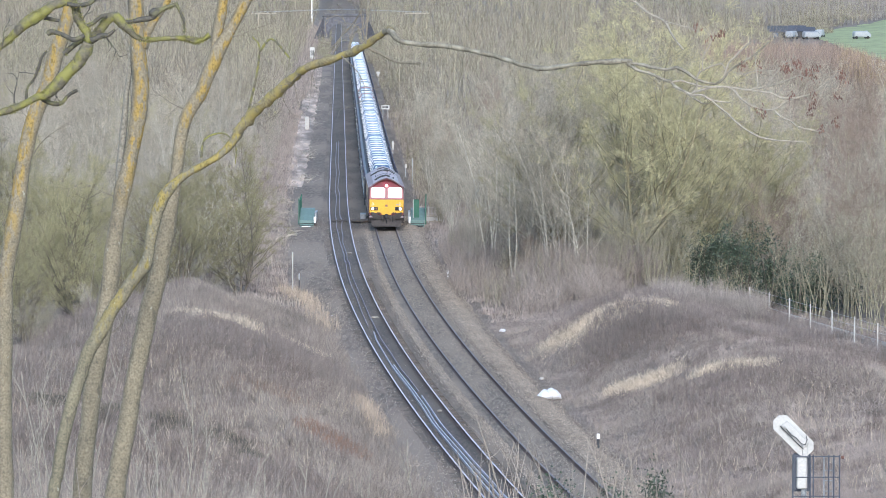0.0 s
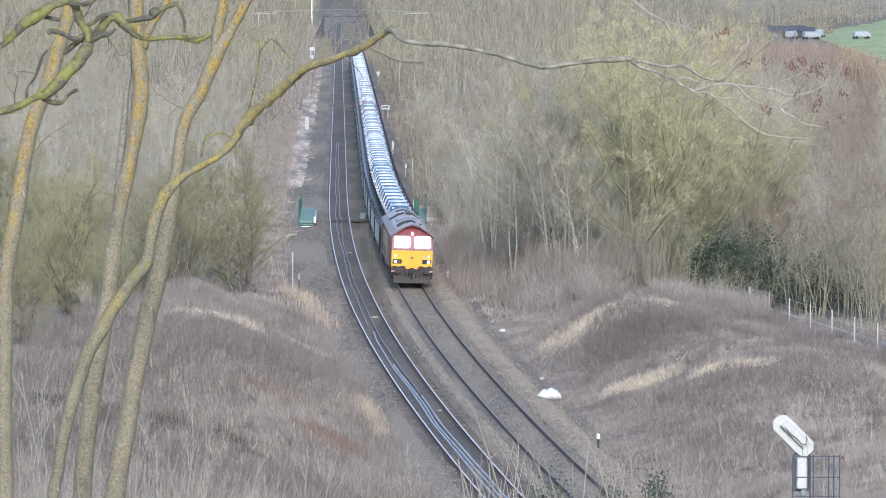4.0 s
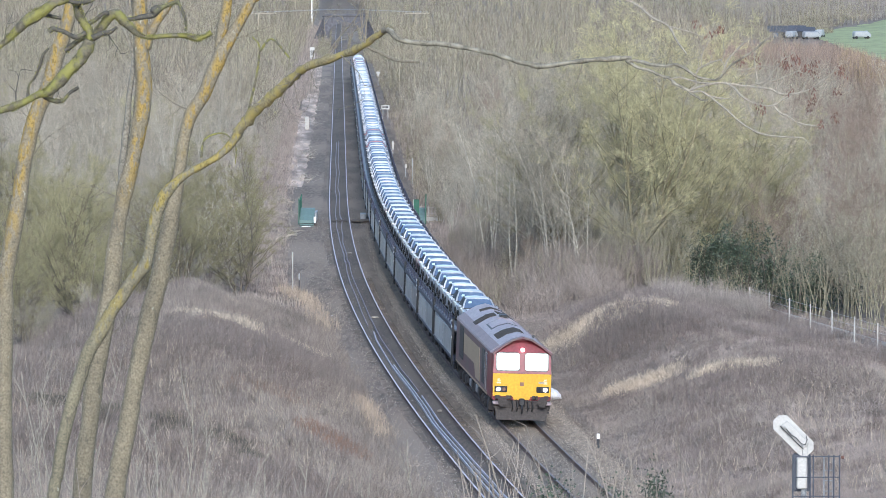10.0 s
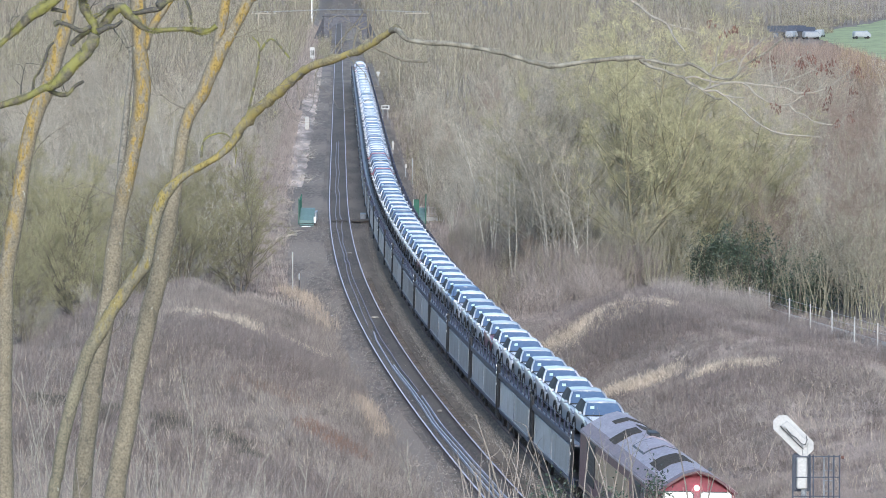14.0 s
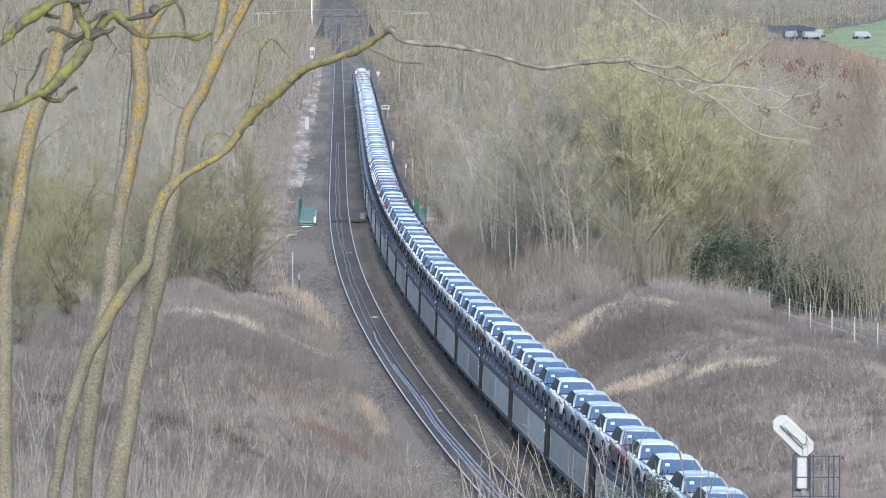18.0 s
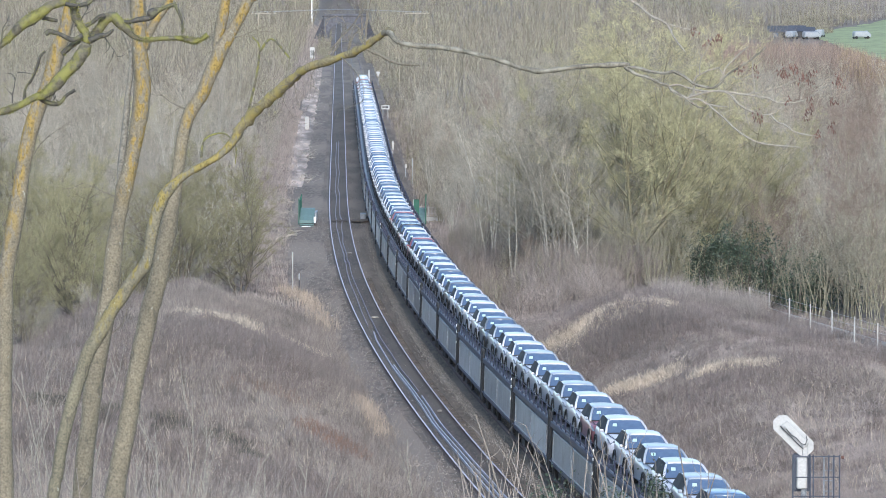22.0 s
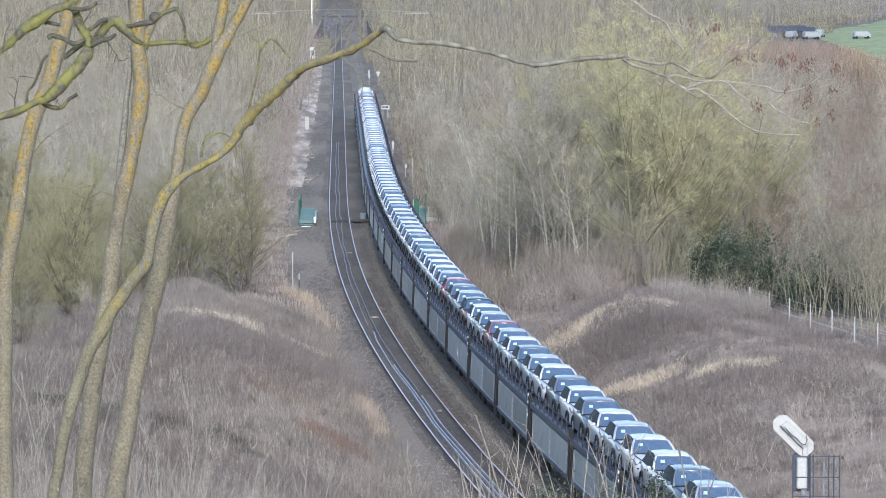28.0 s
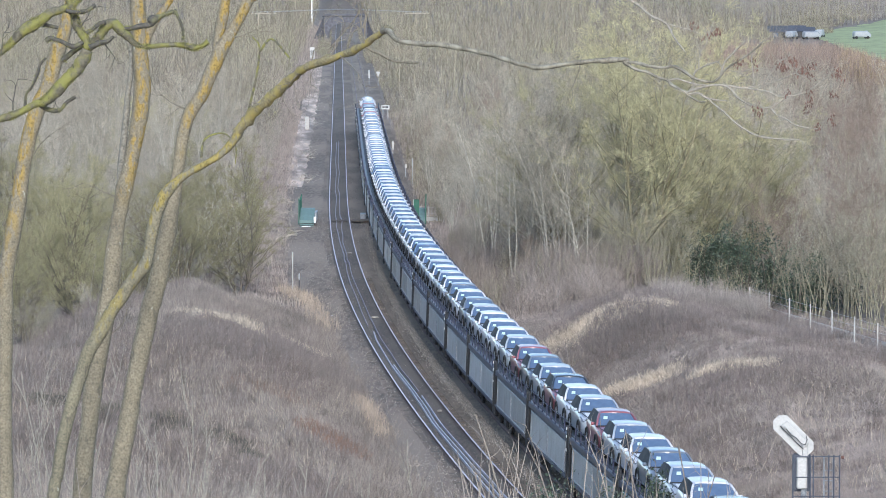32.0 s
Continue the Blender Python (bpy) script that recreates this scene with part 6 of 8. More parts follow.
    part("trunk", gnarled([low] + pts + high, 24, 0.06, 11.0), BARK[bark], t, "lichen crusted trunk", smooth=True)
    fore_trees.append(t)
t3 = fore_trees[2]
rd5 = random.Random(55)
part("branch", gnarled([(-1.895, 38.03, 19.694, 0.0428), (-1.881, 38.03, 19.846, 0.0475), (-1.852, 38.03, 19.988, 0.0475), (-1.832, 38.03, 20.13, 0.0427), (-1.817, 38.03, 20.415, 0.038)] + [(-1.75, 38, 21.4, 0.02)], 14, 0.07, 9.0), BARK["maple_c"], t3, smooth=True)
part("branch", gnarled([(-2.577, 39, 19.708, 0.0438), (-2.523, 39, 19.853, 0.0365), (-2.454, 39, 19.975, 0.0341), (-2.395, 39, 20.053, 0.0292), (-2.327, 39, 20.17, 0.0243), (-2.208, 39, 20.51, 0.0146)], 12, 0.1, 12.0), BARK["maple_b"], fore_trees[1], smooth=True)
part("branch", gnarled([(-2.799, 39.1, 18.483, 0.0294), (-2.788, 39.1, 18.655, 0.0342), (-2.763, 39.1, 18.899, 0.0318), (-2.742, 39.1, 19.095, 0.0293), (-2.727, 39.1, 19.29, 0.0244), (-2.702, 39.1, 19.461, 0.022), (-2.691, 39.1, 19.623, 0.0195), (-2.725, 39.1, 19.754, 0.0146), (-2.783, 39.1, 19.876, 0.0122)], 8, 0.06, 12.0), M["bark_grey_stem"], fore_trees[1], "slim grey side stem", smooth=True)
for tr, spots in ((0, ((-3.6, 40, 18.9), (-3.62, 40, 18.75))), (1, ((-2.87, 39, 17.6), (-2.76, 39, 18.4), (-2.95, 39, 17.2))), (2, ((-2.27, 38, 18.2), (-2.13, 38, 19.2), (-1.8, 38, 19.8)))):
    for x, y, z in spots:
        g = Geo()
        twig_spray(g, (x, y, z), (rd5.choice((-1, 1)) * 0.8, 0, rd5.uniform(0.2, 1)), rd5.uniform(0.3, 0.6), 0.006, rd5, 2)
        part("twig", g, M["twig_brown"], fore_trees[tr])

over = part("branch", limb([(-1.42, 38, 20.6, 0.03)] + [(-1.126, 37, 20.693, 0.0277), (-0.11, 36.91, 20.647, 0.023), (0.901, 36.83, 20.417, 0.0165), (1.513, 36.74, 20.143, 0.0119), (1.675, 36.66, 20.02, 0.0101), (1.808, 36.57, 19.948, 0.0091), (1.868, 36.49, 19.836, 0.0082), (1.95, 36.4, 19.724, 0.0045)], 8, 0.1, 141), M["twig_pale"], t3, "long thin overhanging twig")
part("twig", limb([(1.809, 36.4, 19.951, 0.0073), (1.891, 36.4, 19.928, 0.0064), (2.004, 36.4, 19.897, 0.0055), (2.073, 36.4, 19.865, 0.0041)], 5, 0.1, 142), M["twig_pale"], over)
# the leaning stem, and the long branch that sways on it
lean_tree = thing("leaning_tree", pose(0, 0, 0), "slanting maple stem with one long lichen grown branch", "tree", group="trees below the viewpoint")
lean_pts = [(-3.372, 37, 15.21, 0.058), (-3.204, 37, 16.1, 0.051), (-3.176, 37, 16.217, 0.05), (-3.147, 37, 16.427, 0.051), (-3.094, 37, 16.661, 0.054), (-3.033, 37, 16.894, 0.056), (-2.957, 37, 17.127, 0.055), (-2.905, 37, 17.267, 0.058), (-2.849, 37, 17.36, 0.058), (-2.779, 37, 17.477, 0.058), (-2.718, 37, 17.593, 0.0533), (-2.648, 37, 17.686, 0.0533), (-2.583, 37, 17.788, 0.051), (-2.513, 37, 17.881, 0.0533), (-2.443, 37, 17.965, 0.0556), (-2.415, 37, 18.058, 0.0463), (-2.405, 37, 18.151, 0.0463), (-2.372, 37, 18.29, 0.051), (-2.334, 37, 18.429, 0.051), (-2.292, 37, 18.522, 0.0509), (-2.237, 37, 18.596, 0.0463), (-2.167, 37, 18.666, 0.0347), (-2.074, 37, 18.73, 0.0292), (-1.953, 37, 18.795, 0.0278), (-1.837, 37, 18.865, 0.0287), (-1.74, 37, 18.957, 0.0347), (-1.661, 37, 19.078, 0.044)]
part("trunk", gnarled([(-3.62, 37, land1(-3.62, 37) - 0.2, 0.068)] + lean_pts, 16, 0.08, 10.0), BARK["lean"], lean_tree, smooth=True)
PIV = (-1.64, 37.0, 19.15)
long_branch = part("branch", limb([(-1.71, 37.0, 19.01, 0.025), (-1.655, 36.98, 19.09, 0.041), (-1.58, 36.94, 19.18, 0.044), (-1.43, 36.81, 19.32, 0.042), (-1.21, 36.62, 19.51, 0.038), (-1.07, 36.44, 19.61, 0.034), (-0.79, 36.25, 19.7, 0.0312), (-0.6, 36.06, 19.79, 0.0296), (-0.42, 35.88, 19.91, 0.0264), (-0.38, 35.82, 19.9, 0.0240)], 10, 0.11, 81, 5, PIV),
                   M["bark_branch"], lean_tree, "long crooked branch with olive moss and lichen", pose(*PIV), smooth=True)
outer = part("outer_branch", limb([(-0.45, 35.9, 19.895, 0.0224), (-0.4, 35.84, 19.905, 0.0232), (-0.29, 35.69, 19.82, 0.0216), (0.07, 35.5, 19.79, 0.0192), (0.42, 35.31, 19.72, 0.0176), (0.77, 35.12, 19.63, 0.0176), (1.12, 34.94, 19.67, 0.0185), (1.4, 34.9, 19.69, 0.0195), (1.49, 34.9, 19.685, 0.018)], 8, 0.13, 82, 5, PIV),
             M["bark_pale"], long_branch, "grey lichen spotted branch end", smooth=True)


def on_branch(pts, seed=1, r0=0.013, r1=0.006):
    q = [(x, y, z, r0 + (r1 - r0) * i / (len(pts) - 1)) for i, (x, y, z) in enumerate(pts)]
    return limb(q, 6, 0.1, seed, 3, PIV)


TWIGS = [
    [(1.456, 34.9, 19.673, 0.015), (1.55, 34.86, 19.666, 0.0143), (1.657, 34.81, 19.641, 0.0143), (1.763, 34.76, 19.629, 0.0142), (1.827, 34.73, 19.643, 0.0135), (1.89, 34.7, 19.617, 0.0128), (1.975, 34.66, 19.558, 0.0121), (2.038, 34.63, 19.537, 0.0114), (2.127, 34.59, 19.525, 0.0106), (2.185, 34.57, 19.569, 0.0092), (2.219, 34.55, 19.617, 0.0092), (2.277, 34.52, 19.661, 0.0085), (2.373, 34.48, 19.722, 0.0078), (2.456, 34.44, 19.787, 0.0071), (2.518, 34.41, 19.848, 0.0046)],
    [(1.456, 34.9, 19.673, 0.015), (1.542, 34.86, 19.618, 0.0136), (1.636, 34.82, 19.593, 0.0128), (1.721, 34.78, 19.554, 0.0121), (1.785, 34.75, 19.534, 0.0121), (1.827, 34.73, 19.491, 0.0128), (1.912, 34.69, 19.453, 0.0128), (1.946, 34.68, 19.423, 0.0121), (2.018, 34.64, 19.376, 0.0071), (2.068, 34.62, 19.373, 0.0053)],
    [(2.185, 34.57, 19.578, 0.0078), (2.219, 34.55, 19.681, 0.0071), (2.269, 34.53, 19.734, 0.0071), (2.331, 34.5, 19.799, 0.0064), (2.389, 34.47, 19.851, 0.0042)],
    [(1.933, 34.68, 19.44, 0.0114), (1.996, 34.65, 19.467, 0.0099), (2.123, 34.59, 19.503, 0.0099), (2.228, 34.55, 19.496, 0.0099), (2.32, 34.5, 19.484, 0.0092), (2.42, 34.46, 19.473, 0.0088), (2.541, 34.4, 19.457, 0.0088), (2.603, 34.37, 19.424, 0.0085), (2.686, 34.33, 19.421, 0.0077), (2.777, 34.29, 19.439, 0.007), (2.859, 34.25, 19.475, 0.0063), (2.917, 34.22, 19.527, 0.0053), (2.982, 34.19, 19.57, 0.0038)],
    [(2.219, 34.55, 19.496, 0.0085), (2.274, 34.52, 19.462, 0.0085), (2.312, 34.51, 19.411, 0.0085), (2.37, 34.48, 19.373, 0.0081), (2.425, 34.45, 19.348, 0.0071), (2.487, 34.43, 19.332, 0.0071), (2.562, 34.39, 19.337, 0.0078), (2.628, 34.36, 19.381, 0.0077), (2.686, 34.33, 19.416, 0.007)],
    [(2.554, 34.39, 19.337, 0.0071), (2.608, 34.37, 19.278, 0.0074), (2.671, 34.34, 19.253, 0.007), (2.729, 34.31, 19.211, 0.0067), (2.82, 34.27, 19.187, 0.006), (2.923, 34.22, 19.176, 0.0039)],
    [(1.933, 34.68, 19.431, 0.0092), (2.018, 34.64, 19.437, 0.0085), (2.077, 34.62, 19.403, 0.0085), (2.161, 34.58, 19.387, 0.0071), (2.237, 34.54, 19.384, 0.0042)],
    [(2.094, 34.61, 19.395, 0.0078), (2.153, 34.58, 19.344, 0.0078), (2.212, 34.55, 19.297, 0.0071), (2.287, 34.52, 19.225, 0.0071), (2.363, 34.48, 19.17, 0.0071), (2.472, 34.43, 19.116, 0.0067), (2.626, 34.36, 19.098, 0.006), (2.779, 34.29, 19.092, 0.0039)],
    [(2.378, 34.48, 19.477, 0.0064), (2.432, 34.45, 19.507, 0.006), (2.432, 34.45, 19.572, 0.0053), (2.419, 34.46, 19.684, 0.0046), (2.423, 34.45, 19.744, 0.0039)],
    [(2.474, 34.43, 19.465, 0.0067), (2.524, 34.41, 19.543, 0.0063), (2.582, 34.38, 19.63, 0.0056), (2.623, 34.36, 19.682, 0.0049), (2.693, 34.33, 19.721, 0.0039)],
    [(2.395, 34.47, 19.485, 0.0064), (2.561, 34.39, 19.522, 0.006), (2.644, 34.35, 19.553, 0.0056), (2.747, 34.3, 19.597, 0.0049), (2.85, 34.25, 19.611, 0.0042), (2.9, 34.23, 19.621, 0.0038)],
    [(2.57, 34.39, 19.419, 0.0053), (2.603, 34.37, 19.48, 0.0049), (2.64, 34.35, 19.523, 0.0039)],
    [(2.773, 34.29, 19.439, 0.0049), (2.797, 34.28, 19.525, 0.0042), (2.842, 34.26, 19.569, 0.0039)],
    [(1.975, 34.66, 19.558, 0.0078), (2, 34.65, 19.606, 0.0071), (2.034, 34.64, 19.628, 0.0067), (2.084, 34.61, 19.654, 0.0064), (2.139, 34.59, 19.672, 0.0057), (2.168, 34.57, 19.677, 0.0057), (2.202, 34.56, 19.621, 0.005)],
    [(2.021, 34.64, 19.623, 0.0057), (2.029, 34.64, 19.731, 0.005), (2.067, 34.62, 19.797, 0.0043), (2.096, 34.61, 19.87, 0.0039)],
    [(1.78, 34.75, 19.529, 0.0078), (1.857, 34.72, 19.543, 0.0085), (1.924, 34.69, 19.527, 0.0078), (2.001, 34.65, 19.506, 0.0078), (2.093, 34.61, 19.499, 0.0071)],
    [(1.975, 34.66, 19.558, 0.0071), (1.984, 34.66, 19.506, 0.0071), (1.967, 34.67, 19.471, 0.0078), (1.937, 34.68, 19.436, 0.0085)],
    [(2.252, 34.53, 19.613, 0.0042), (2.332, 34.5, 19.601, 0.0042), (2.394, 34.47, 19.619, 0.0042), (2.478, 34.43, 19.633, 0.0039), (2.586, 34.38, 19.625, 0.0039)],
    [(2.37, 34.48, 19.377, 0.0057), (2.375, 34.48, 19.313, 0.0049), (2.396, 34.47, 19.253, 0.0039)],
]
LEAF_MESH = []
for k in range(3):
    g = Geo()
    rdl = random.Random(90 + k)
    for q in range(9):
        a = rdl.uniform(0, 6.28)
        c = Vector((rdl.gauss(0, 0.02), rdl.gauss(0, 0.02), -rdl.uniform(0.0, 0.07)))
        w = Vector((math.cos(a), math.sin(a), 0)) * 0.008
        tip = c + Vector((rdl.gauss(0, 0.012), rdl.gauss(0, 0.012), -0.04))
        n = Vector((-w.y, w.x, 0)) * 0.3
        g.add([c, c + w + (tip - c) * 0.5, tip, c - w + (tip - c) * 0.5, c + n + (tip - c) * 0.5], [(0, 1, 4), (1, 2, 4), (2, 3, 4), (3, 0, 4), (0, 3, 2, 1)])
    LEAF_MESH.append(g.mesh("seed", M["dead_leaf"]))
for k, pts in enumerate(TWIGS):
    tw = part("twig", limb(pts, 6, 0.12, 90 + k, 4, PIV), M["twig_pale"] if k not in (0, 1) else M["bark_pale"], long_branch)
    if k > 2:
        g = Geo()
        for i in range(1, len(pts), 2):
            d = (Vector(pts[i][:3]) - Vector(pts[i - 1][:3])).normalized()
            twig_spray(g, Vector(pts[i][:3]) - Vector(PIV), d + Vector((0, 0, rd5.choice((-0.9, 0.9)))), rd5.uniform(0.08, 0.2), 0.0035, rd5, 1)
        tagged(part("twiglet", g, M["twig_pale"], tw), kind="stuff")
# bunches of dead seeds hang on fine twigs at the branch's end
for x, z in ((1.97, 19.96), (2.08, 19.91), (2.17, 19.94), (2.15, 19.91), (2.42, 19.67), (2.61, 19.67), (2.64, 19.68), (2.70, 19.73), (2.73, 19.70), (2.80, 19.62), (2.84, 19.59), (2.87, 19.67), (2.76, 19.61), (3.05, 19.64), (3.06, 19.60), (3.01, 19.46), (2.83, 19.37), (2.85, 19.44), (2.47, 19.35), (2.49, 19.32), (3.01, 19.27), (2.91, 19.21), (2.67, 19.67), (2.69, 19.45), (2.34, 19.69)):
    near = min((Vector(p[:3]) for pts in TWIGS for p in pts), key=lambda p: (p.x - x) ** 2 + (p.z - z) ** 2)
    e = Vector((x, near.y, z))
    g = Geo().tube([near - Vector(PIV), (near + e) / 2 - Vector(PIV) + Vector((0, 0, 0.03)), e - Vector(PIV)], [0.004, 0.003, 0.002], 4)
    st = part("seed_twig", g, M["twig_pale"], long_branch)
    for q in range(2):
        tagged(part("seed", LEAF_MESH[rd5.randrange(3)], None, st, "dead brown seed bunch", pose(e.x - PIV[0] + rd5.gauss(0, 0.015), e.y - PIV[1], e.z - PIV[2] + rd5.gauss(0.02, 0.015), 0, 0, rd5.uniform(0, 360)) @ Matrix.Scale(0.7, 4)), kind="stuff")
for pts, r in (([(-0.6, 36.06, 19.78), (-0.48, 36.0, 19.72), (-0.35, 35.9, 19.66), (-0.2, 35.8, 19.65), (-0.16, 35.8, 19.65)], 0.016), ([(-0.95, 36.4, 19.64), (-0.85, 36.4, 19.8), (-0.72, 36.4, 19.95), (-0.62, 36.3, 20.1), (-0.6, 36.3, 20.25)], 0.008), ([(-0.75, 36.3, 19.72), (-0.7, 36.3, 19.88), (-0.62, 36.3, 19.93), (-0.6, 36.3, 20.06), (-0.68, 36.3, 20.2)], 0.008),
                ([(-0.6, 36.0, 19.8), (-0.58, 36.0, 20.0), (-0.55, 36.0, 20.2)], 0.008)):
    part("twig", on_branch(pts, 120, r, r * 0.6), M["twig_brown"], long_branch)
for x, y, z in ((0.07, 35.5, 19.79), (0.42, 35.31, 19.72), (-1.2, 36.6, 19.5), (-1.43, 36.8, 19.32), (1.12, 34.94, 19.67), (-1.0, 36.4, 19.62)):
    g = Geo()
    twig_spray(g, Vector((x, y, z)) - Vector(PIV), (rd5.uniform(-0.5, 0.5), 0, rd5.choice((-0.6, 1))), rd5.uniform(0.15, 0.4), 0.005, rd5, 1)
    part("twig", g, M["twig_brown"], long_branch)
for x, y, z, up in ((-0.75, 36.2, 19.72, 1), (-0.6, 36.06, 19.8, 1), (-0.5, 35.95, 19.86, 1), (-0.9, 36.3, 19.66, 1), (-1.05, 36.4, 19.6, 1), (-0.45, 35.9, 19.9, 0.6), (-1.15, 36.5, 19.55, -0.6), (-0.8, 36.2, 19.7, -0.5)):
    g = Geo()
    twig_spray(g, Vector((x, y, z)) - Vector(PIV), (rd5.uniform(-0.7, 0.5), 0, up), rd5.uniform(0.25, 0.5), 0.006, rd5, 2)
    part("twig", g, M["twig_brown"], long_branch)
# hanging side twig near the stem, rising from the leaning trunk
g = Geo()
for pts in ([(-1.98, 37, 18.85), (-1.95, 37, 19.0), (-1.8, 37, 19.05), (-1.7, 37, 18.95), (-1.7, 37, 18.8)], [(-1.6, 37, 19.2), (-1.53, 37, 19.5), (-1.5, 37, 19.75), (-1.56, 37, 19.84)], [(-1.5, 37, 19.72), (-1.4, 37, 19.82), (-1.25, 37, 19.66)]):
    line = curve_through([(*p, 0.012 - 0.002 * i) for i, p in enumerate(pts)], 4)
    g.tube([q[:3] for q in line], [q[3] for q in line], 6)
part("twig", g, M["bark_moss"], lean_tree, "yellowish mossy twig")

M["moss"] = island(mat("moss", (0.2, 0.195, 0.06), var=0.35, scale=9, fine=40, bump=0, second=(0.13, 0.125, 0.075), patch=0.45, patch_scale=12), 0.4)


def moss_fuzz(pts, per_metre, parent, seed):
    """Short tufts of moss and lichen all over a branch."""
    rg = np.random.default_rng(seed)
    line = np.array(curve_through(pts, 8))
    seg = np.linalg.norm(np.diff(line[:, :3], axis=0), axis=1)
    n = int(per_metre * seg.sum() * (0.4 + line[:, 3].mean() / 0.02))
    i = rg.choice(len(seg), n, p=seg / seg.sum())
    f = rg.uniform(0, 1, (n, 1))
    q = line[i] + (line[i + 1] - line[i]) * f
    d = (line[i + 1] - line[i])[:, :3] / (seg[i][:, None] + 1e-9)
    out = rg.normal(size=(n, 3))
    out -= d * np.sum(out * d, axis=1, keepdims=True)
    out /= np.linalg.norm(out, axis=1, keepdims=True)
    base = q[:, :3] + out * q[:, 3:4] * 0.9
    clump = 0.5 + 1.1 * np.clip(np.sin(base[:, 0] * 31 + base[:, 2] * 23) + rg.normal(0, 0.4, n), 0, 1.5)
    tris = sticks(base, out + rg.normal(0, 0.5, (n, 3)), 0.0048 * clump * rg.uniform(0.6, 1.4, n), 0.005 * rg.uniform(0.7, 1.4, n), rg)
    tagged(part("moss", tri_mesh("moss", tris, M["moss"]), None, parent), kind="stuff")


M["bark_dark_moss"] = mat("bark_dark_moss", (0.075, 0.07, 0.058), var=0.35, scale=6, fine=60, bump=0.5, second=(0.16, 0.155, 0.07), patch=0.4, patch_scale=14, bump_dist=0.006)
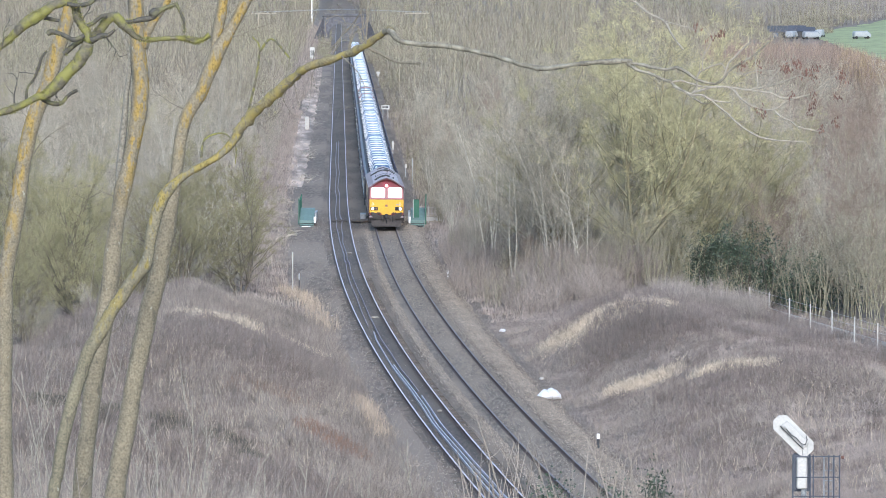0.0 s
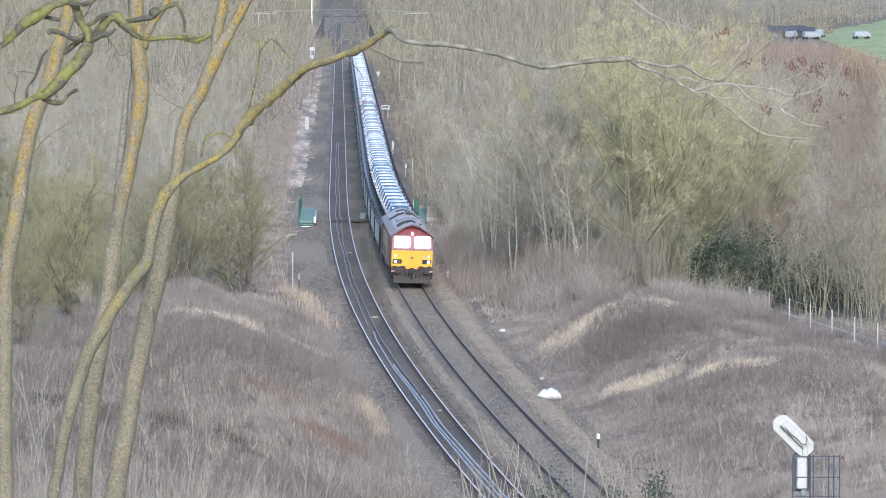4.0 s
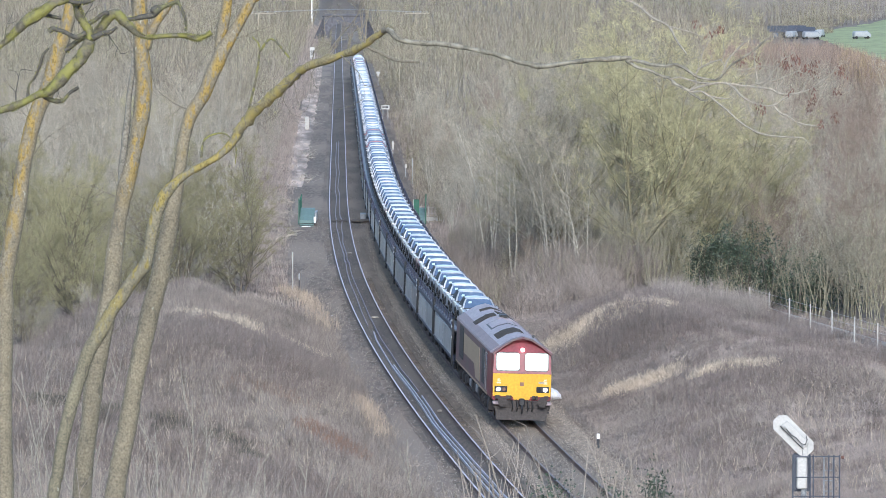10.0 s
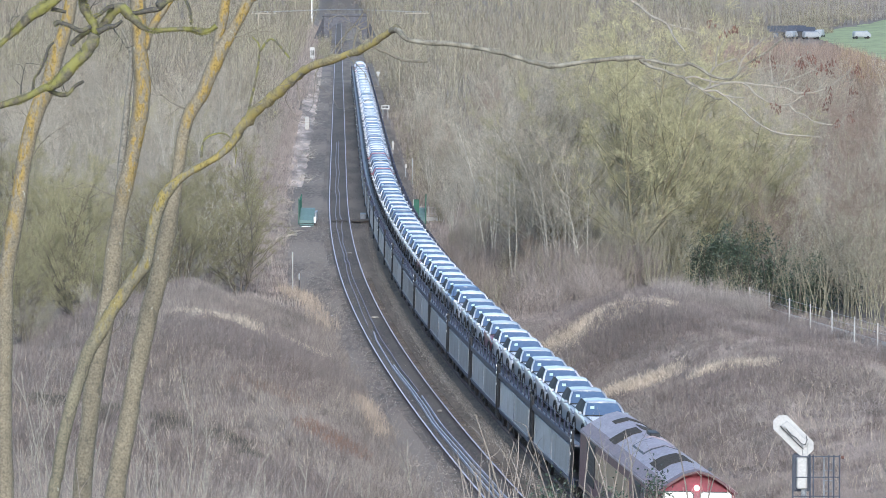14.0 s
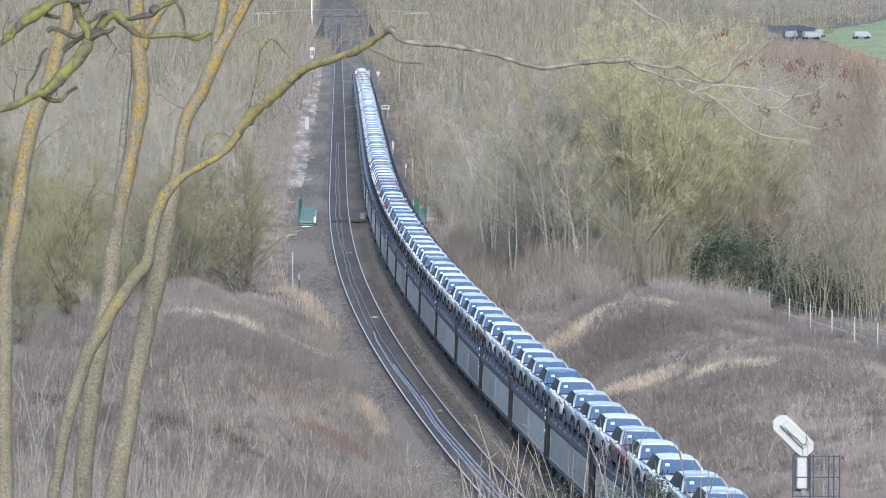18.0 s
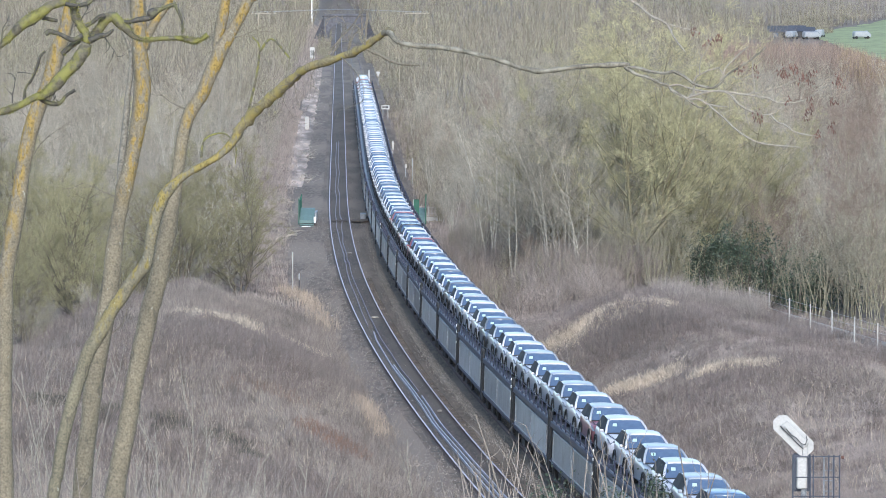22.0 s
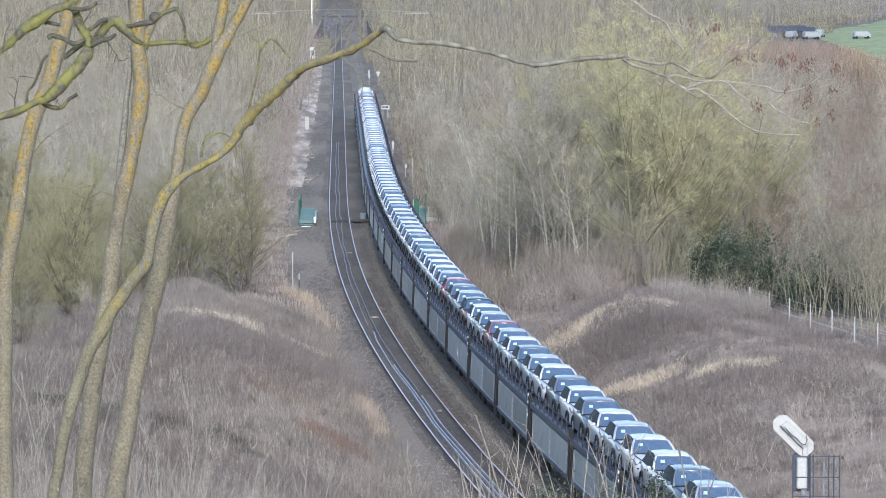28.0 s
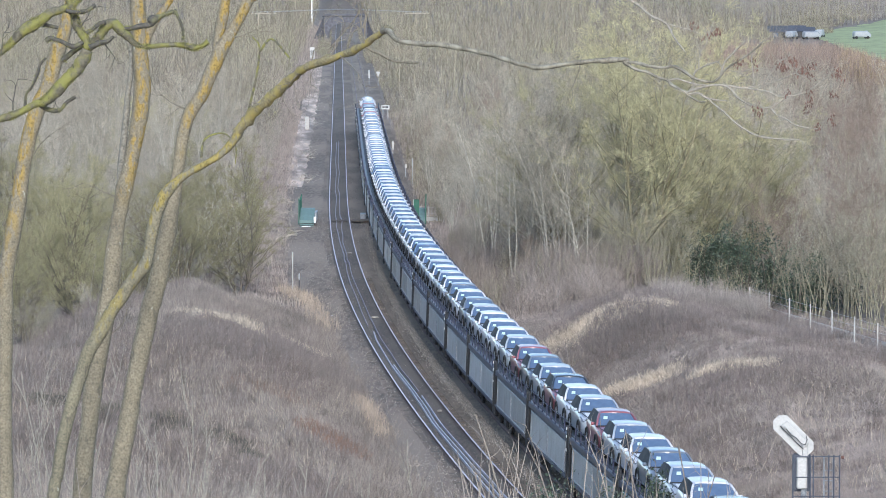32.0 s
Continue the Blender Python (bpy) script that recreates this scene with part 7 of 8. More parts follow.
# a mossy branch of a nearer tree, whose stem stands out of sight
near_tree = thing("oak_tree", pose(0, 0, 0), "mossy crooked oak branches reaching over the slope", "tree", group="trees below the viewpoint")
part("trunk", limb([(-3.2, 20.2, 15.9, 0.14), (-3.15, 20.2, 18.0, 0.12), (-3.0, 20.2, 19.6, 0.1), (-2.9, 20.2, 21.5, 0.07), (-2.8, 20.2, 23.5, 0.03)], 12, 0.05, 84), M["bark_moss"], near_tree, smooth=True)
for q, pts in enumerate((
        [(-3.02, 20.15, 19.5, 0.028), (-2.461, 20, 19.706, 0.0225), (-2.11, 20, 19.776, 0.0175), (-1.96, 20, 19.819, 0.015), (-1.905, 20, 19.834, 0.0163), (-1.847, 20, 19.859, 0.015), (-1.797, 20, 19.886, 0.0162), (-1.755, 20, 19.899, 0.02), (-1.709, 20, 19.941, 0.0275), (-1.664, 20, 19.989, 0.0275), (-1.621, 20, 20.031, 0.0262), (-1.584, 20, 20.081, 0.03), (-1.564, 20, 20.126, 0.025)],
        [(-1.568, 20.06, 20.125, 0.0225), (-1.578, 20.06, 20.175, 0.02), (-1.6, 20.06, 20.205, 0.0175), (-1.618, 20.06, 20.245, 0.02), (-1.63, 20.06, 20.285, 0.015), (-1.647, 20.06, 20.335, 0.015), (-1.687, 20.06, 20.455, 0.015)],
        [(-1.578, 20.12, 20.129, 0.0201), (-1.548, 20.12, 20.154, 0.0176), (-1.517, 20.12, 20.189, 0.0188), (-1.492, 20.12, 20.227, 0.0239), (-1.457, 20.12, 20.242, 0.0213), (-1.429, 20.12, 20.214, 0.0226), (-1.392, 20.12, 20.182, 0.0176), (-1.367, 20.12, 20.156, 0.0113), (-1.327, 20.12, 20.139, 0.009), (-1.241, 20.12, 20.144, 0.0101), (-1.161, 20.12, 20.146, 0.0106), (-1.103, 20.12, 20.134, 0.0126), (-1.065, 20.12, 20.141, 0.0101), (-1.035, 20.12, 20.161, 0.0138)],
        [(-1.554, 20, 20.136, 0.015), (-1.513, 20, 20.156, 0.0125), (-1.478, 20, 20.163, 0.01), (-1.446, 20, 20.186, 0.0062)],
        [(-2.98, 20.2, 19.62, 0.026), (-2.468, 20.06, 19.779, 0.0201), (-2.115, 20.06, 19.98, 0.015), (-1.964, 20.06, 20.105, 0.0113), (-1.924, 20.06, 20.137, 0.0138), (-1.863, 20.06, 20.2, 0.0238), (-1.813, 20.06, 20.235, 0.0263), (-1.773, 20.06, 20.26, 0.0225), (-1.725, 20.06, 20.293, 0.02), (-1.657, 20.06, 20.313, 0.015), (-1.562, 20.06, 20.38, 0.0125)],
        [(-1.803, 20.12, 20.249, 0.01), (-1.756, 20.12, 20.234, 0.0088), (-1.703, 20.12, 20.222, 0.0063)],
        [(-1.748, 20, 20.166, 0.01), (-1.726, 20, 20.178, 0.0112), (-1.678, 20, 20.163, 0.01), (-1.628, 20, 20.141, 0.0112), (-1.583, 20, 20.161, 0.01)],
        [(-1.681, 20.06, 20.075, 0.01), (-1.659, 20.06, 20.095, 0.0125), (-1.628, 20.06, 20.12, 0.0113), (-1.593, 20.06, 20.14, 0.01)],
        [(-1.447, 20.12, 20.222, 0.0126), (-1.404, 20.12, 20.217, 0.01), (-1.341, 20.12, 20.229, 0.0113), (-1.296, 20.12, 20.237, 0.0151), (-1.283, 20.12, 20.257, 0.0226), (-1.246, 20.12, 20.274, 0.01), (-1.205, 20.12, 20.289, 0.01), (-1.175, 20.12, 20.299, 0.0075)],
        [(-1.178, 20, 20.301, 0.0075), (-1.158, 20, 20.261, 0.0062), (-1.144, 20, 20.221, 0.0055), (-1.141, 20, 20.168, 0.0037)],
        [(-1.785, 20.06, 19.884, 0.01), (-1.745, 20.06, 19.862, 0.01), (-1.695, 20.06, 19.857, 0.0088), (-1.66, 20.06, 19.894, 0.0075), (-1.622, 20.06, 19.917, 0.0063)],
        [(-1.853, 20.12, 19.852, 0.0088), (-1.848, 20.12, 19.923, 0.0055), (-1.82, 20.12, 19.961, 0.0055), (-1.795, 20.12, 20.021, 0.0065), (-1.784, 20.12, 20.059, 0.0065), (-1.759, 20.12, 20.089, 0.0055)],
        [(-1.658, 20, 20.301, 0.01), (-1.608, 20, 20.293, 0.01), (-1.563, 20, 20.301, 0.0087), (-1.528, 20, 20.326, 0.0075)],
        [(-1.588, 20.06, 20.192, 0.0088), (-1.548, 20.06, 20.215, 0.0088), (-1.513, 20.06, 20.243, 0.01), (-1.487, 20.06, 20.248, 0.01)],
        )):
    part("branch", gnarled(pts, 16, 0.16, 24.0), M["bark_moss"] if pts[1][3] > 0.0125 else M["bark_dark_moss"], near_tree, "crooked mossy branch", smooth=True)
    moss_fuzz(pts, 5200 if pts[1][3] > 0.0125 else 1500, near_tree.children[-1], 200 + q)
for x, z, up in ((-1.9, 19.86, 1), (-1.72, 19.95, -0.6), (-1.5, 20.17, -0.5), (-1.95, 20.12, 0.8), (-1.62, 20.2, 0.5)):
    g = Geo()
    twig_spray(g, (x, 20.05, z), (rd5.uniform(-0.8, 0.8), 0, up), rd5.uniform(0.08, 0.16), 0.004, rd5, 1)
    part("twig", g, M["bark_dark_moss"], near_tree)

# ---- dead stalks and bramble on the slope ----
STALK = []
for k in range(6):
    g = Geo()
    rds = random.Random(200 + k)
    lean = Vector((rds.uniform(-0.12, 0.12), rds.uniform(-0.1, 0.1), 0))
    pts = [Vector((0, 0, 0.44 * q)) + lean * (0.44 * q) ** 1.5 + Vector((rds.gauss(0, 0.015), 0, 0)) for q in range(6)]
    g.tube(pts, [0.017 - 0.0022 * q for q in range(6)], 5)
    for q in range(3 - k % 2, 6, 2):
        twig_spray(g, pts[q], (rds.choice((-1, 1)) * rds.uniform(0.25, 0.6), rds.uniform(-0.3, 0.3), 1), rds.uniform(0.25, 0.6), 0.006, rds, k % 2)
    STALK.append(g.mesh("dead_stalk", M["reed"]))
for k in range(150):
    y = rd5.uniform(34, 112)
    r = rd5.random()
    px = rd5.uniform(-0.098, -0.05) if r < 0.34 else (rd5.uniform(0.004, 0.07) if r < 0.88 else rd5.uniform(-0.05, 0.098))
    x = px * y
    ob = new("dead_stalk", STALK[rd5.randrange(6)])
    s = rd5.uniform(0.4, 0.85) * (0.6 + 0.005 * y) * (1.12 if 0.01 < px < 0.04 else 1.0)
    ob.matrix_world = pose(x, y, land1(x, y) - 0.05, rd5.uniform(-10, 10), rd5.uniform(-12, 12), rd5.uniform(0, 360)) @ Matrix.Diagonal((s, s, s, 1))
    tagged(ob, "tall pale dead stalk on the slope", "stalk", "dead stalks on the slope")



def forked_sapling(x, y, h, seed, lean=0.0, thick=1.0):
    """A slim pale whip that forks a few times, with curved shoots."""
    rd = random.Random(seed)
    t = thing("sapling", pose(x, y, land1(x, y) - 0.1), "slim pale forked sapling on the slope", "sapling", group="saplings on the slope")

    def shoot(g, p, d, ln, r, level):
        pts, rad = [p.copy()], [r]
        for k in range(6):
            d = (d + Vector((rd.gauss(0, 0.07), rd.gauss(0, 0.05), 0.05))).normalized()
            p = p + d * ln / 6
            pts.append(p.copy())
            rad.append(r * (1 - 0.11 * (k + 1)))
            if level and k in (1, 2, 4) and rd.random() < 0.75:
                s1 = rd.choice((-1, 1))
                shoot(g, p.copy(), (d + Vector((s1 * rd.uniform(0.3, 0.7), 0, 0.1))).normalized(), ln * rd.uniform(0.3, 0.55), r * 0.62, level - 1)
        g.tube(pts, rad, 5)

    g = Geo()
    shoot(g, Vector((0, 0, 0)), Vector((lean, 0, 1)).normalized(), h, 0.012 * thick * y / 60, 2)
    part("stem", g, M["sapling_bark"], t)


M["sapling_bark"] = mat("sapling_bark", (0.27, 0.245, 0.2), var=0.3, scale=3, fine=30, bump=0.2)
for k, (px, y, h, lean) in enumerate(((-0.0855, 66, 2.6, -0.12), (-0.0862, 70, 2.3, 0.05), (-0.088, 62, 1.9, -0.1), (-0.0795, 58, 2.9, 0.03), (-0.0945, 60, 1.5, 0.1), (-0.083, 52, 1.2, 0.25), (-0.076, 50, 1.1, -0.2), (-0.066, 64, 1.6, 0.04), (-0.0625, 60, 1.5, -0.05), (-0.0565, 66, 1.9, 0.16), (-0.0545, 70, 2.0, 0.1), (-0.0505, 62, 1.3, 0.12), (-0.0585, 52, 1.0, 0.3), (-0.097, 50, 1.2, 0.1), (0.038, 92, 1.7, 0.25), (0.031, 88, 1.5, -0.05), (0.055, 90, 2.2, 0.1), (0.066, 86, 1.8, -0.1), (0.081, 84, 2.1, 0.12), (0.087, 88, 2.3, -0.08))):
    forked_sapling(px * y, y, h, 500 + k, lean)
for k, (px, y, h, lean) in enumerate(((-0.0579, 70, 2.5, 0.08), (-0.0632, 72, 1.9, 0.03), (-0.055, 68, 1.5, -0.12), (-0.0861, 71, 2.9, -0.12), (-0.0845, 74, 1.8, 0.18), (-0.086, 66, 1.7, -0.3), (-0.0692, 70, 1.5, -0.05), (-0.0287, 73, 1.5, 0.12), (-0.0317, 69, 1.35, -0.06), (-0.0064, 71, 1.8, 0.07), (-0.0455, 70, 1.5, 0.1), (-0.039, 75, 1.4, -0.1), (-0.018, 72, 1.3, 0.1))):
    forked_sapling(px * y, y, h, 560 + k, lean, 1.35)


def weed_tops(n, k0, k1, y0, y1, material, hmin, hmax):
    """Low dead weeds on the slope just below the viewpoint."""
    y = rng.uniform(y0, y1, n)
    x = rng.uniform(k0, k1, n) * y
    base = np.stack([x, y, land(x, y)], axis=1)
    way = np.stack([rng.normal(0, 0.16, n), rng.normal(0, 0.16, n), np.ones(n)], axis=1)
    h = rng.uniform(hmin, hmax, n)
    out = [sticks(base, way, h, 0.014)]
    way /= np.linalg.norm(way, axis=1, keepdims=True)
    for q in range(4):
        out.append(sticks(base + way * (h * rng.uniform(0.5, 0.95, n))[:, None], way + rng.normal(0, 0.35, (n, 3)), h * rng.uniform(0.12, 0.3, n), 0.012))
    stuff("dead_weeds", np.concatenate(out), M[material], "pale dead weeds on the slope below the viewpoint", "weeds")


M["reed_spread"] = island(mat("reed_spread", (0.2, 0.165, 0.135), var=0.25, scale=0.5, fine=4, bump=0), 0.45)
weed_tops(3800, -0.1, 0.1, 62, 116, "reed_spread", 0.35, 0.85)
weed_tops(2600, -0.1, -0.035, 100, 150, "straw_grey", 0.35, 0.9)
weed_tops(900, 0.0, 0.06, 88, 118, "straw_grey", 0.35, 0.9)


def leafy(name, x, y, r, h, n, seed, label):
    rg = np.random.default_rng(seed)
    t = thing(name, pose(x, y, land1(x, y)), label, "bush")
    g = Geo()
    for k in range(4):
        a = k * 1.6
        g.tube([(0, 0, -0.1), (0.3 * r * math.cos(a), 0.3 * r * math.sin(a), h * 0.6), (0.6 * r * math.cos(a), 0.6 * r * math.sin(a), h * 0.95)], [0.02, 0.015, 0.006], 5)
    part("stem", g, M["bark_dark"], t)
    pos = rg.normal(0, 1, (n, 3)) * np.array([r * 0.5, r * 0.5, 0.3]) + np.array([0, 0, h - 0.4])
    part("foliage", tri_mesh("foliage", sticks(pos, rg.normal(size=(n, 3)), np.full(n, 0.075), np.full(n, 0.05), rg), M["leaf_dark"]), None, t)


leafy("ivy_bush", 4.6, 97, 0.3, 9.12 - land1(4.7, 97), 520, 5, "small dark green ivy bush on the slope")
leafy("ivy_bush", 2.3, 95, 0.5, 9.25 - land1(2.3, 95), 800, 6, "small dark green ivy bush on the slope")
leafy("ivy_bush", 3.6, 95, 0.4, 9.15 - land1(3.6, 95), 500, 7, "small dark green ivy bush on the slope")


# ---- railway furniture ----
M["galv_pale"] = mat("galv_pale", (0.42, 0.4, 0.37), rough=0.6, var=0.2, scale=2, fine=20)
M["cage_blue"] = mat("cage_blue", (0.1, 0.11, 0.135), rough=0.5, metal=0.4, var=0.2, scale=2, fine=20)


def signal_back():
    x, y = 11.1, 141.0
    t = thing("railway_signal", pose(x, y, -0.4), "signal post seen from behind with a white slanted route indicator", "signal")
    part("post", Geo().cyl(0.22, 0.1, 2.5, 0.09, 5.0, "z", 12), M["galv"], t)
    # slanted plate with cut corners
    a = radians(-45)
    hl, hw, c = 0.77, 0.305, 0.18
    rim = [(-hl + c, -hw), (hl - c, -hw), (hl, -hw + c), (hl, hw - c), (hl - c, hw), (-hl + c, hw), (-hl, hw - c), (-hl, -hw + c)]
    rot = [(px * math.cos(a) - pz * math.sin(a), px * math.sin(a) + pz * math.cos(a)) for px, pz in rim]
    pl = part("indicator_plate", Geo().loft([[(px - 0.12, -0.02, pz + 5.9) for px, pz in rot], [(px - 0.12, 0.03, pz + 5.9) for px, pz in rot]]), M["white_plate"], t, "slanted white plate with cut corners")
    tilt = Matrix.Rotation(-a, 4, "Y")
    hs = part("housing", Geo().box(-0.07, -0.09, 5.93, 1.02, 0.14, 0.27, 0.035, tilt), M["white_plate"], pl, "long white lamp housing")
    # dark bar that draws the housing's shadow line on the plate
    part("housing_edge", Geo().box(-0.165, -0.06, 5.835, 1.04, 0.1, 0.03, 0.008, tilt), M["dark_steel"], hs)
    for d in (-0.4, -0.13, 0.14, 0.4):
        part("cable_gland", Geo().tube([(d * 0.707 - 0.12, -0.15, -d * 0.707 + 5.89), (d * 0.707 - 0.12, -0.2, -d * 0.707 + 5.89)], [0.045, 0.035], 8), M["galv"], hs)
    part("cable", Geo().tube([(-0.36, -0.19, 6.13), (-0.2, -0.21, 5.93), (-0.05, -0.2, 5.85), (0.12, -0.2, 5.66), (0.24, -0.18, 5.62), (0.3, -0.16, 5.78), (0.27, -0.15, 5.9)], 0.016, 6), M["dark_steel"], hs)
    part("bracket", Geo().box(0.24, -0.06, 5.42, 0.16, 0.1, 0.42, 0.02), M["white_plate"], pl)
    part("signal_head", Geo().box(0.15, 0.0, 4.72, 0.33, 0.25, 1.0, 0.04), M["white_plate"], t, "pale signal head seen from behind")
    part("head_frame", Geo().box(0.15, 0.14, 4.72, 0.56, 0.04, 1.2, 0.05), M["cage_blue"], t)
    for dx in (-0.14, 0.4, 0.5, 0.98, 1.14, 1.32):
        part("cage_post", Geo().tube([(dx, -0.15, 3.2), (dx, -0.15, 5.3)], 0.026, 6), M["cage_blue"], t)
    for dz in (4.0, 4.6, 5.25):
        part("cage_rail", Geo().tube([(-0.14, -0.15, dz), (1.32, -0.15, dz)], 0.018, 6), M["cage_blue"], t)
    part("platform", Geo().box(0.6, 0.05, 3.3, 1.6, 0.6, 0.05), M["dark_steel"], t)
    part("ladder", Geo().tube([(1.15, 0.1, 0), (1.15, 0.1, 5.2)], 0.03, 6).tube([(0.85, 0.1, 0), (0.85, 0.1, 5.2)], 0.03, 6), M["galv"], t)
    for k in range(14):
        part("rung", Geo().tube([(0.85, 0.1, 0.5 + k * 0.33), (1.15, 0.1, 0.5 + k * 0.33)], 0.015, 5), M["galv"], t)
    part("lamp_box", Geo().box(1.42, -0.1, 5.22, 0.1, 0.1, 0.1, 0.02), M["brick"], t)


signal_back()


def crossing_side(x, y, s):
    """Green decked end of the foot crossing with a screen; s: -1 left of the line, 1 right of it."""
    t = thing("crossing_platform", pose(x, y, -0.3), "green decked footpath crossing ramp with white edges", "platform", group="foot crossing")
    part("deck", Geo().loft([[(-0.55, 0.0, 0.42), (0.55, 0.0, 0.42), (0.55, 0.0, 0.52), (-0.55, 0.0, 0.52)], [(-0.55, 2.4, 1.2), (0.55, 2.4, 1.2), (0.55, 2.4, 1.3), (-0.55, 2.4, 1.3)], [(-0.55, 3.6, 1.2), (0.55, 3.6, 1.2), (0.55, 3.6, 1.3), (-0.55, 3.6, 1.3)]]), M["green_deck"], t, "green non-slip deck")
    for k in range(3):
        part("tread", Geo().box(0, -0.05 - 0.1 * k, 0.36 - 0.14 * k, 1.1, 0.14, 0.1, 0.02), M["green_deck"], t)
    part("skirt", Geo().loft([[(-0.5, 0.05, 0.0), (0.5, 0.05, 0.0), (0.5, 0.05, 0.4), (-0.5, 0.05, 0.4)], [(-0.5, 3.5, 0.0), (0.5, 3.5, 0.0), (0.5, 3.5, 1.15), (-0.5, 3.5, 1.15)]]), M["dark_steel"], t)
    part("white_edge", Geo().box(-s * 0.66, 1.7, 0.78, 0.16, 2.9, 0.7, 0.02), M["galv"], t, "pale edge board")
    part("corner_post", Geo().box(-s * 0.6, 0.1, 0.55, 0.18, 0.2, 0.5, 0.02), M["white"], t)
    for k in range(3):
        part("screen_post", Geo().box(s * 0.62, 0.3 + k * 3.2, 1.2, 0.08, 0.08, 2.0), M["green_paint"], t)
    part("screen", Geo().box(s * 0.64, 3.5, 1.35, 0.04, 6.4, 1.3), M["green_paint"], t, "green screen fence")
    if s > 0:
        part("gate", Geo().box(-0.1, 0.6, 1.15, 0.42, 0.06, 1.9, 0.02), M["green_paint"], t, "tall green gate leaf")
        part("gate_edge", Geo().box(-0.34, 0.58, 1.15, 0.06, 0.07, 1.95, 0.01), M["white_plate"], t)
    part("foot", Geo().box(s * 0.05, -0.35, 0.05, 0.7, 0.2, 0.12, 0.03), M["white"] if s < 0 else M["black"], t)


crossing_side(-10.45, 346.5, -1)
crossing_side(-1.95, 346.5, 1)
# deck panels between the rails at the crossing
t = thing("crossing_deck", pose(0, 0, 0), "dark rubber crossing panels between the rails", "crossing")
for off in (left_x(351), right_x(351)):
    part("panel", Geo().box(off, 351, -0.05, 1.3, 1.2, 0.06, 0.01), M["four_foot"], t)
part("panel", Geo().box(mid_x(351), 351, -0.05, 1.7, 1.6, 0.08, 0.01), M["four_foot"], t)




def mesh_fence(x, y):
    t = thing("mesh_fence", pose(x, y, -0.3), "low galvanised mesh fence beside the crossing", "fence")
    for k in range(4):
        part("post", Geo().box(k * 0.6, k * -0.25, 0.62, 0.07, 0.07, 1.3), M["galv_pale"], t)
    for z in (0.2, 0.7, 1.22):
        part("rail", Geo().tube([(0, 0, z), (1.8, -0.75, z)], 0.03, 5), M["galv_pale"], t)
    for k in range(14):
        f = (k + 0.5) / 14
        part("wire", Geo().tube([(1.8 * f, -0.75 * f, 0.2), (1.8 * f, -0.75 * f, 1.22)], 0.012, 4), M["galv"], t)
    part("kickboard", Geo().box(0.95, -0.4, 0.3, 1.3, 0.05, 0.3, 0.01, Matrix.Rotation(radians(-22.5), 4, "Z")), M["white_plate"], t, "pale low board behind the fence")


mesh_fence(-1.75, 352.5)


def relay_box(x, y):
    t = thing("equipment_box", pose(x, y, -0.25), "grey trackside box between the tracks", "box")
    part("body", Geo().box(0, 0.8, 0.2, 0.42, 1.8, 0.4, 0.03), M["galv"], t)
    part("lid", Geo().box(0, 0.8, 0.43, 0.46, 1.85, 0.05, 0.02), M["galv"], t)
    part("pedal", Geo().box(0.35, 0.1, 0.15, 0.2, 0.3, 0.3, 0.03), M["dark_steel"], t)


relay_box(-6.3, 355.5)


M["van_paint"] = mat("van_paint", (0.3, 0.32, 0.34), rough=0.5, var=0.12, scale=1, fine=10, bump=0)


def sign_on_post(name, x, y, z, w, h, label, tri=False, bars=True, two=True):
    gz = land1(x, y)
    t = thing(name, pose(x, y, gz - 0.05), label, "sign")
    for dx in ((-w * 0.3, w * 0.3) if two else (0,)):
        part("post", Geo().box(dx, 0.03, (z - gz) / 2, 0.07, 0.07, z - gz), M["galv"], t)
    if tri:
        part("board", Geo().loft([[(-w / 2, -0.03, z - gz + h / 2), (w / 2, -0.03, z - gz + h / 2), (0, -0.03, z - gz - h / 2)], [(-w / 2, 0.0, z - gz + h / 2), (w / 2, 0.0, z - gz + h / 2), (0, 0.0, z - gz - h / 2)]]), M["white_plate"], t, "white triangular board")
    else:
        b = part("board", Geo().box(0, -0.02, z - gz, w, 0.04, h, 0.015), M["white_plate"] if bars else M["galv_pale"], t, "white board" if bars else "")
        if bars:
            for k, (dx, wd) in enumerate(((-0.28, 0.16), (-0.05, 0.14), (0.2, 0.22))):
                part("bar", Geo().box(dx * w, -0.045, z - gz, wd * w, 0.008, h * 0.45), M["black"], b)


sign_on_post("distance_sign", -7.35, 577, 1.25, 1.05, 0.55, "white trackside sign with dark marks")
sign_on_post("warning_sign", -10.5, 732, 1.4, 0.75, 0.85, "white triangular trackside sign on a post", tri=True, two=False)
sign_on_post("marker_sign", -12.1, 740, 1.2, 0.25, 1.3, "narrow white trackside marker", bars=False, two=False)
sign_on_post("marker_sign", -25.4, 879, 1.7, 0.9, 2.2, "tall white trackside board with dark discs")
sign_on_post("marker_sign", -5.25, 474, 0.7, 0.22, 0.9, "narrow white trackside marker", bars=False, two=False)
sign_on_post("marker_sign", -3.5, 425, 0.8, 0.2, 0.35, "small white trackside marker", bars=False, two=False)
sign_on_post("marker_sign", -16.1, 535, 0.8, 0.5, 1.5, "pale upright board beside the line", bars=False, two=False)


def marker_post(x, y, h, label, w=0.12, top="white", low="white"):
    gz = land1(x, y)
    t = thing("marker_post", pose(x, y, gz - 0.05), label, "post", group="marker posts")
    part("post", Geo().box(0, 0, h * 0.35, w, w, h * 0.7, 0.015), M[low], t)
    part("cap", Geo().box(0, 0, h * 0.85, w * 1.35, w * 1.2, h * 0.3, 0.02), M[top], t)


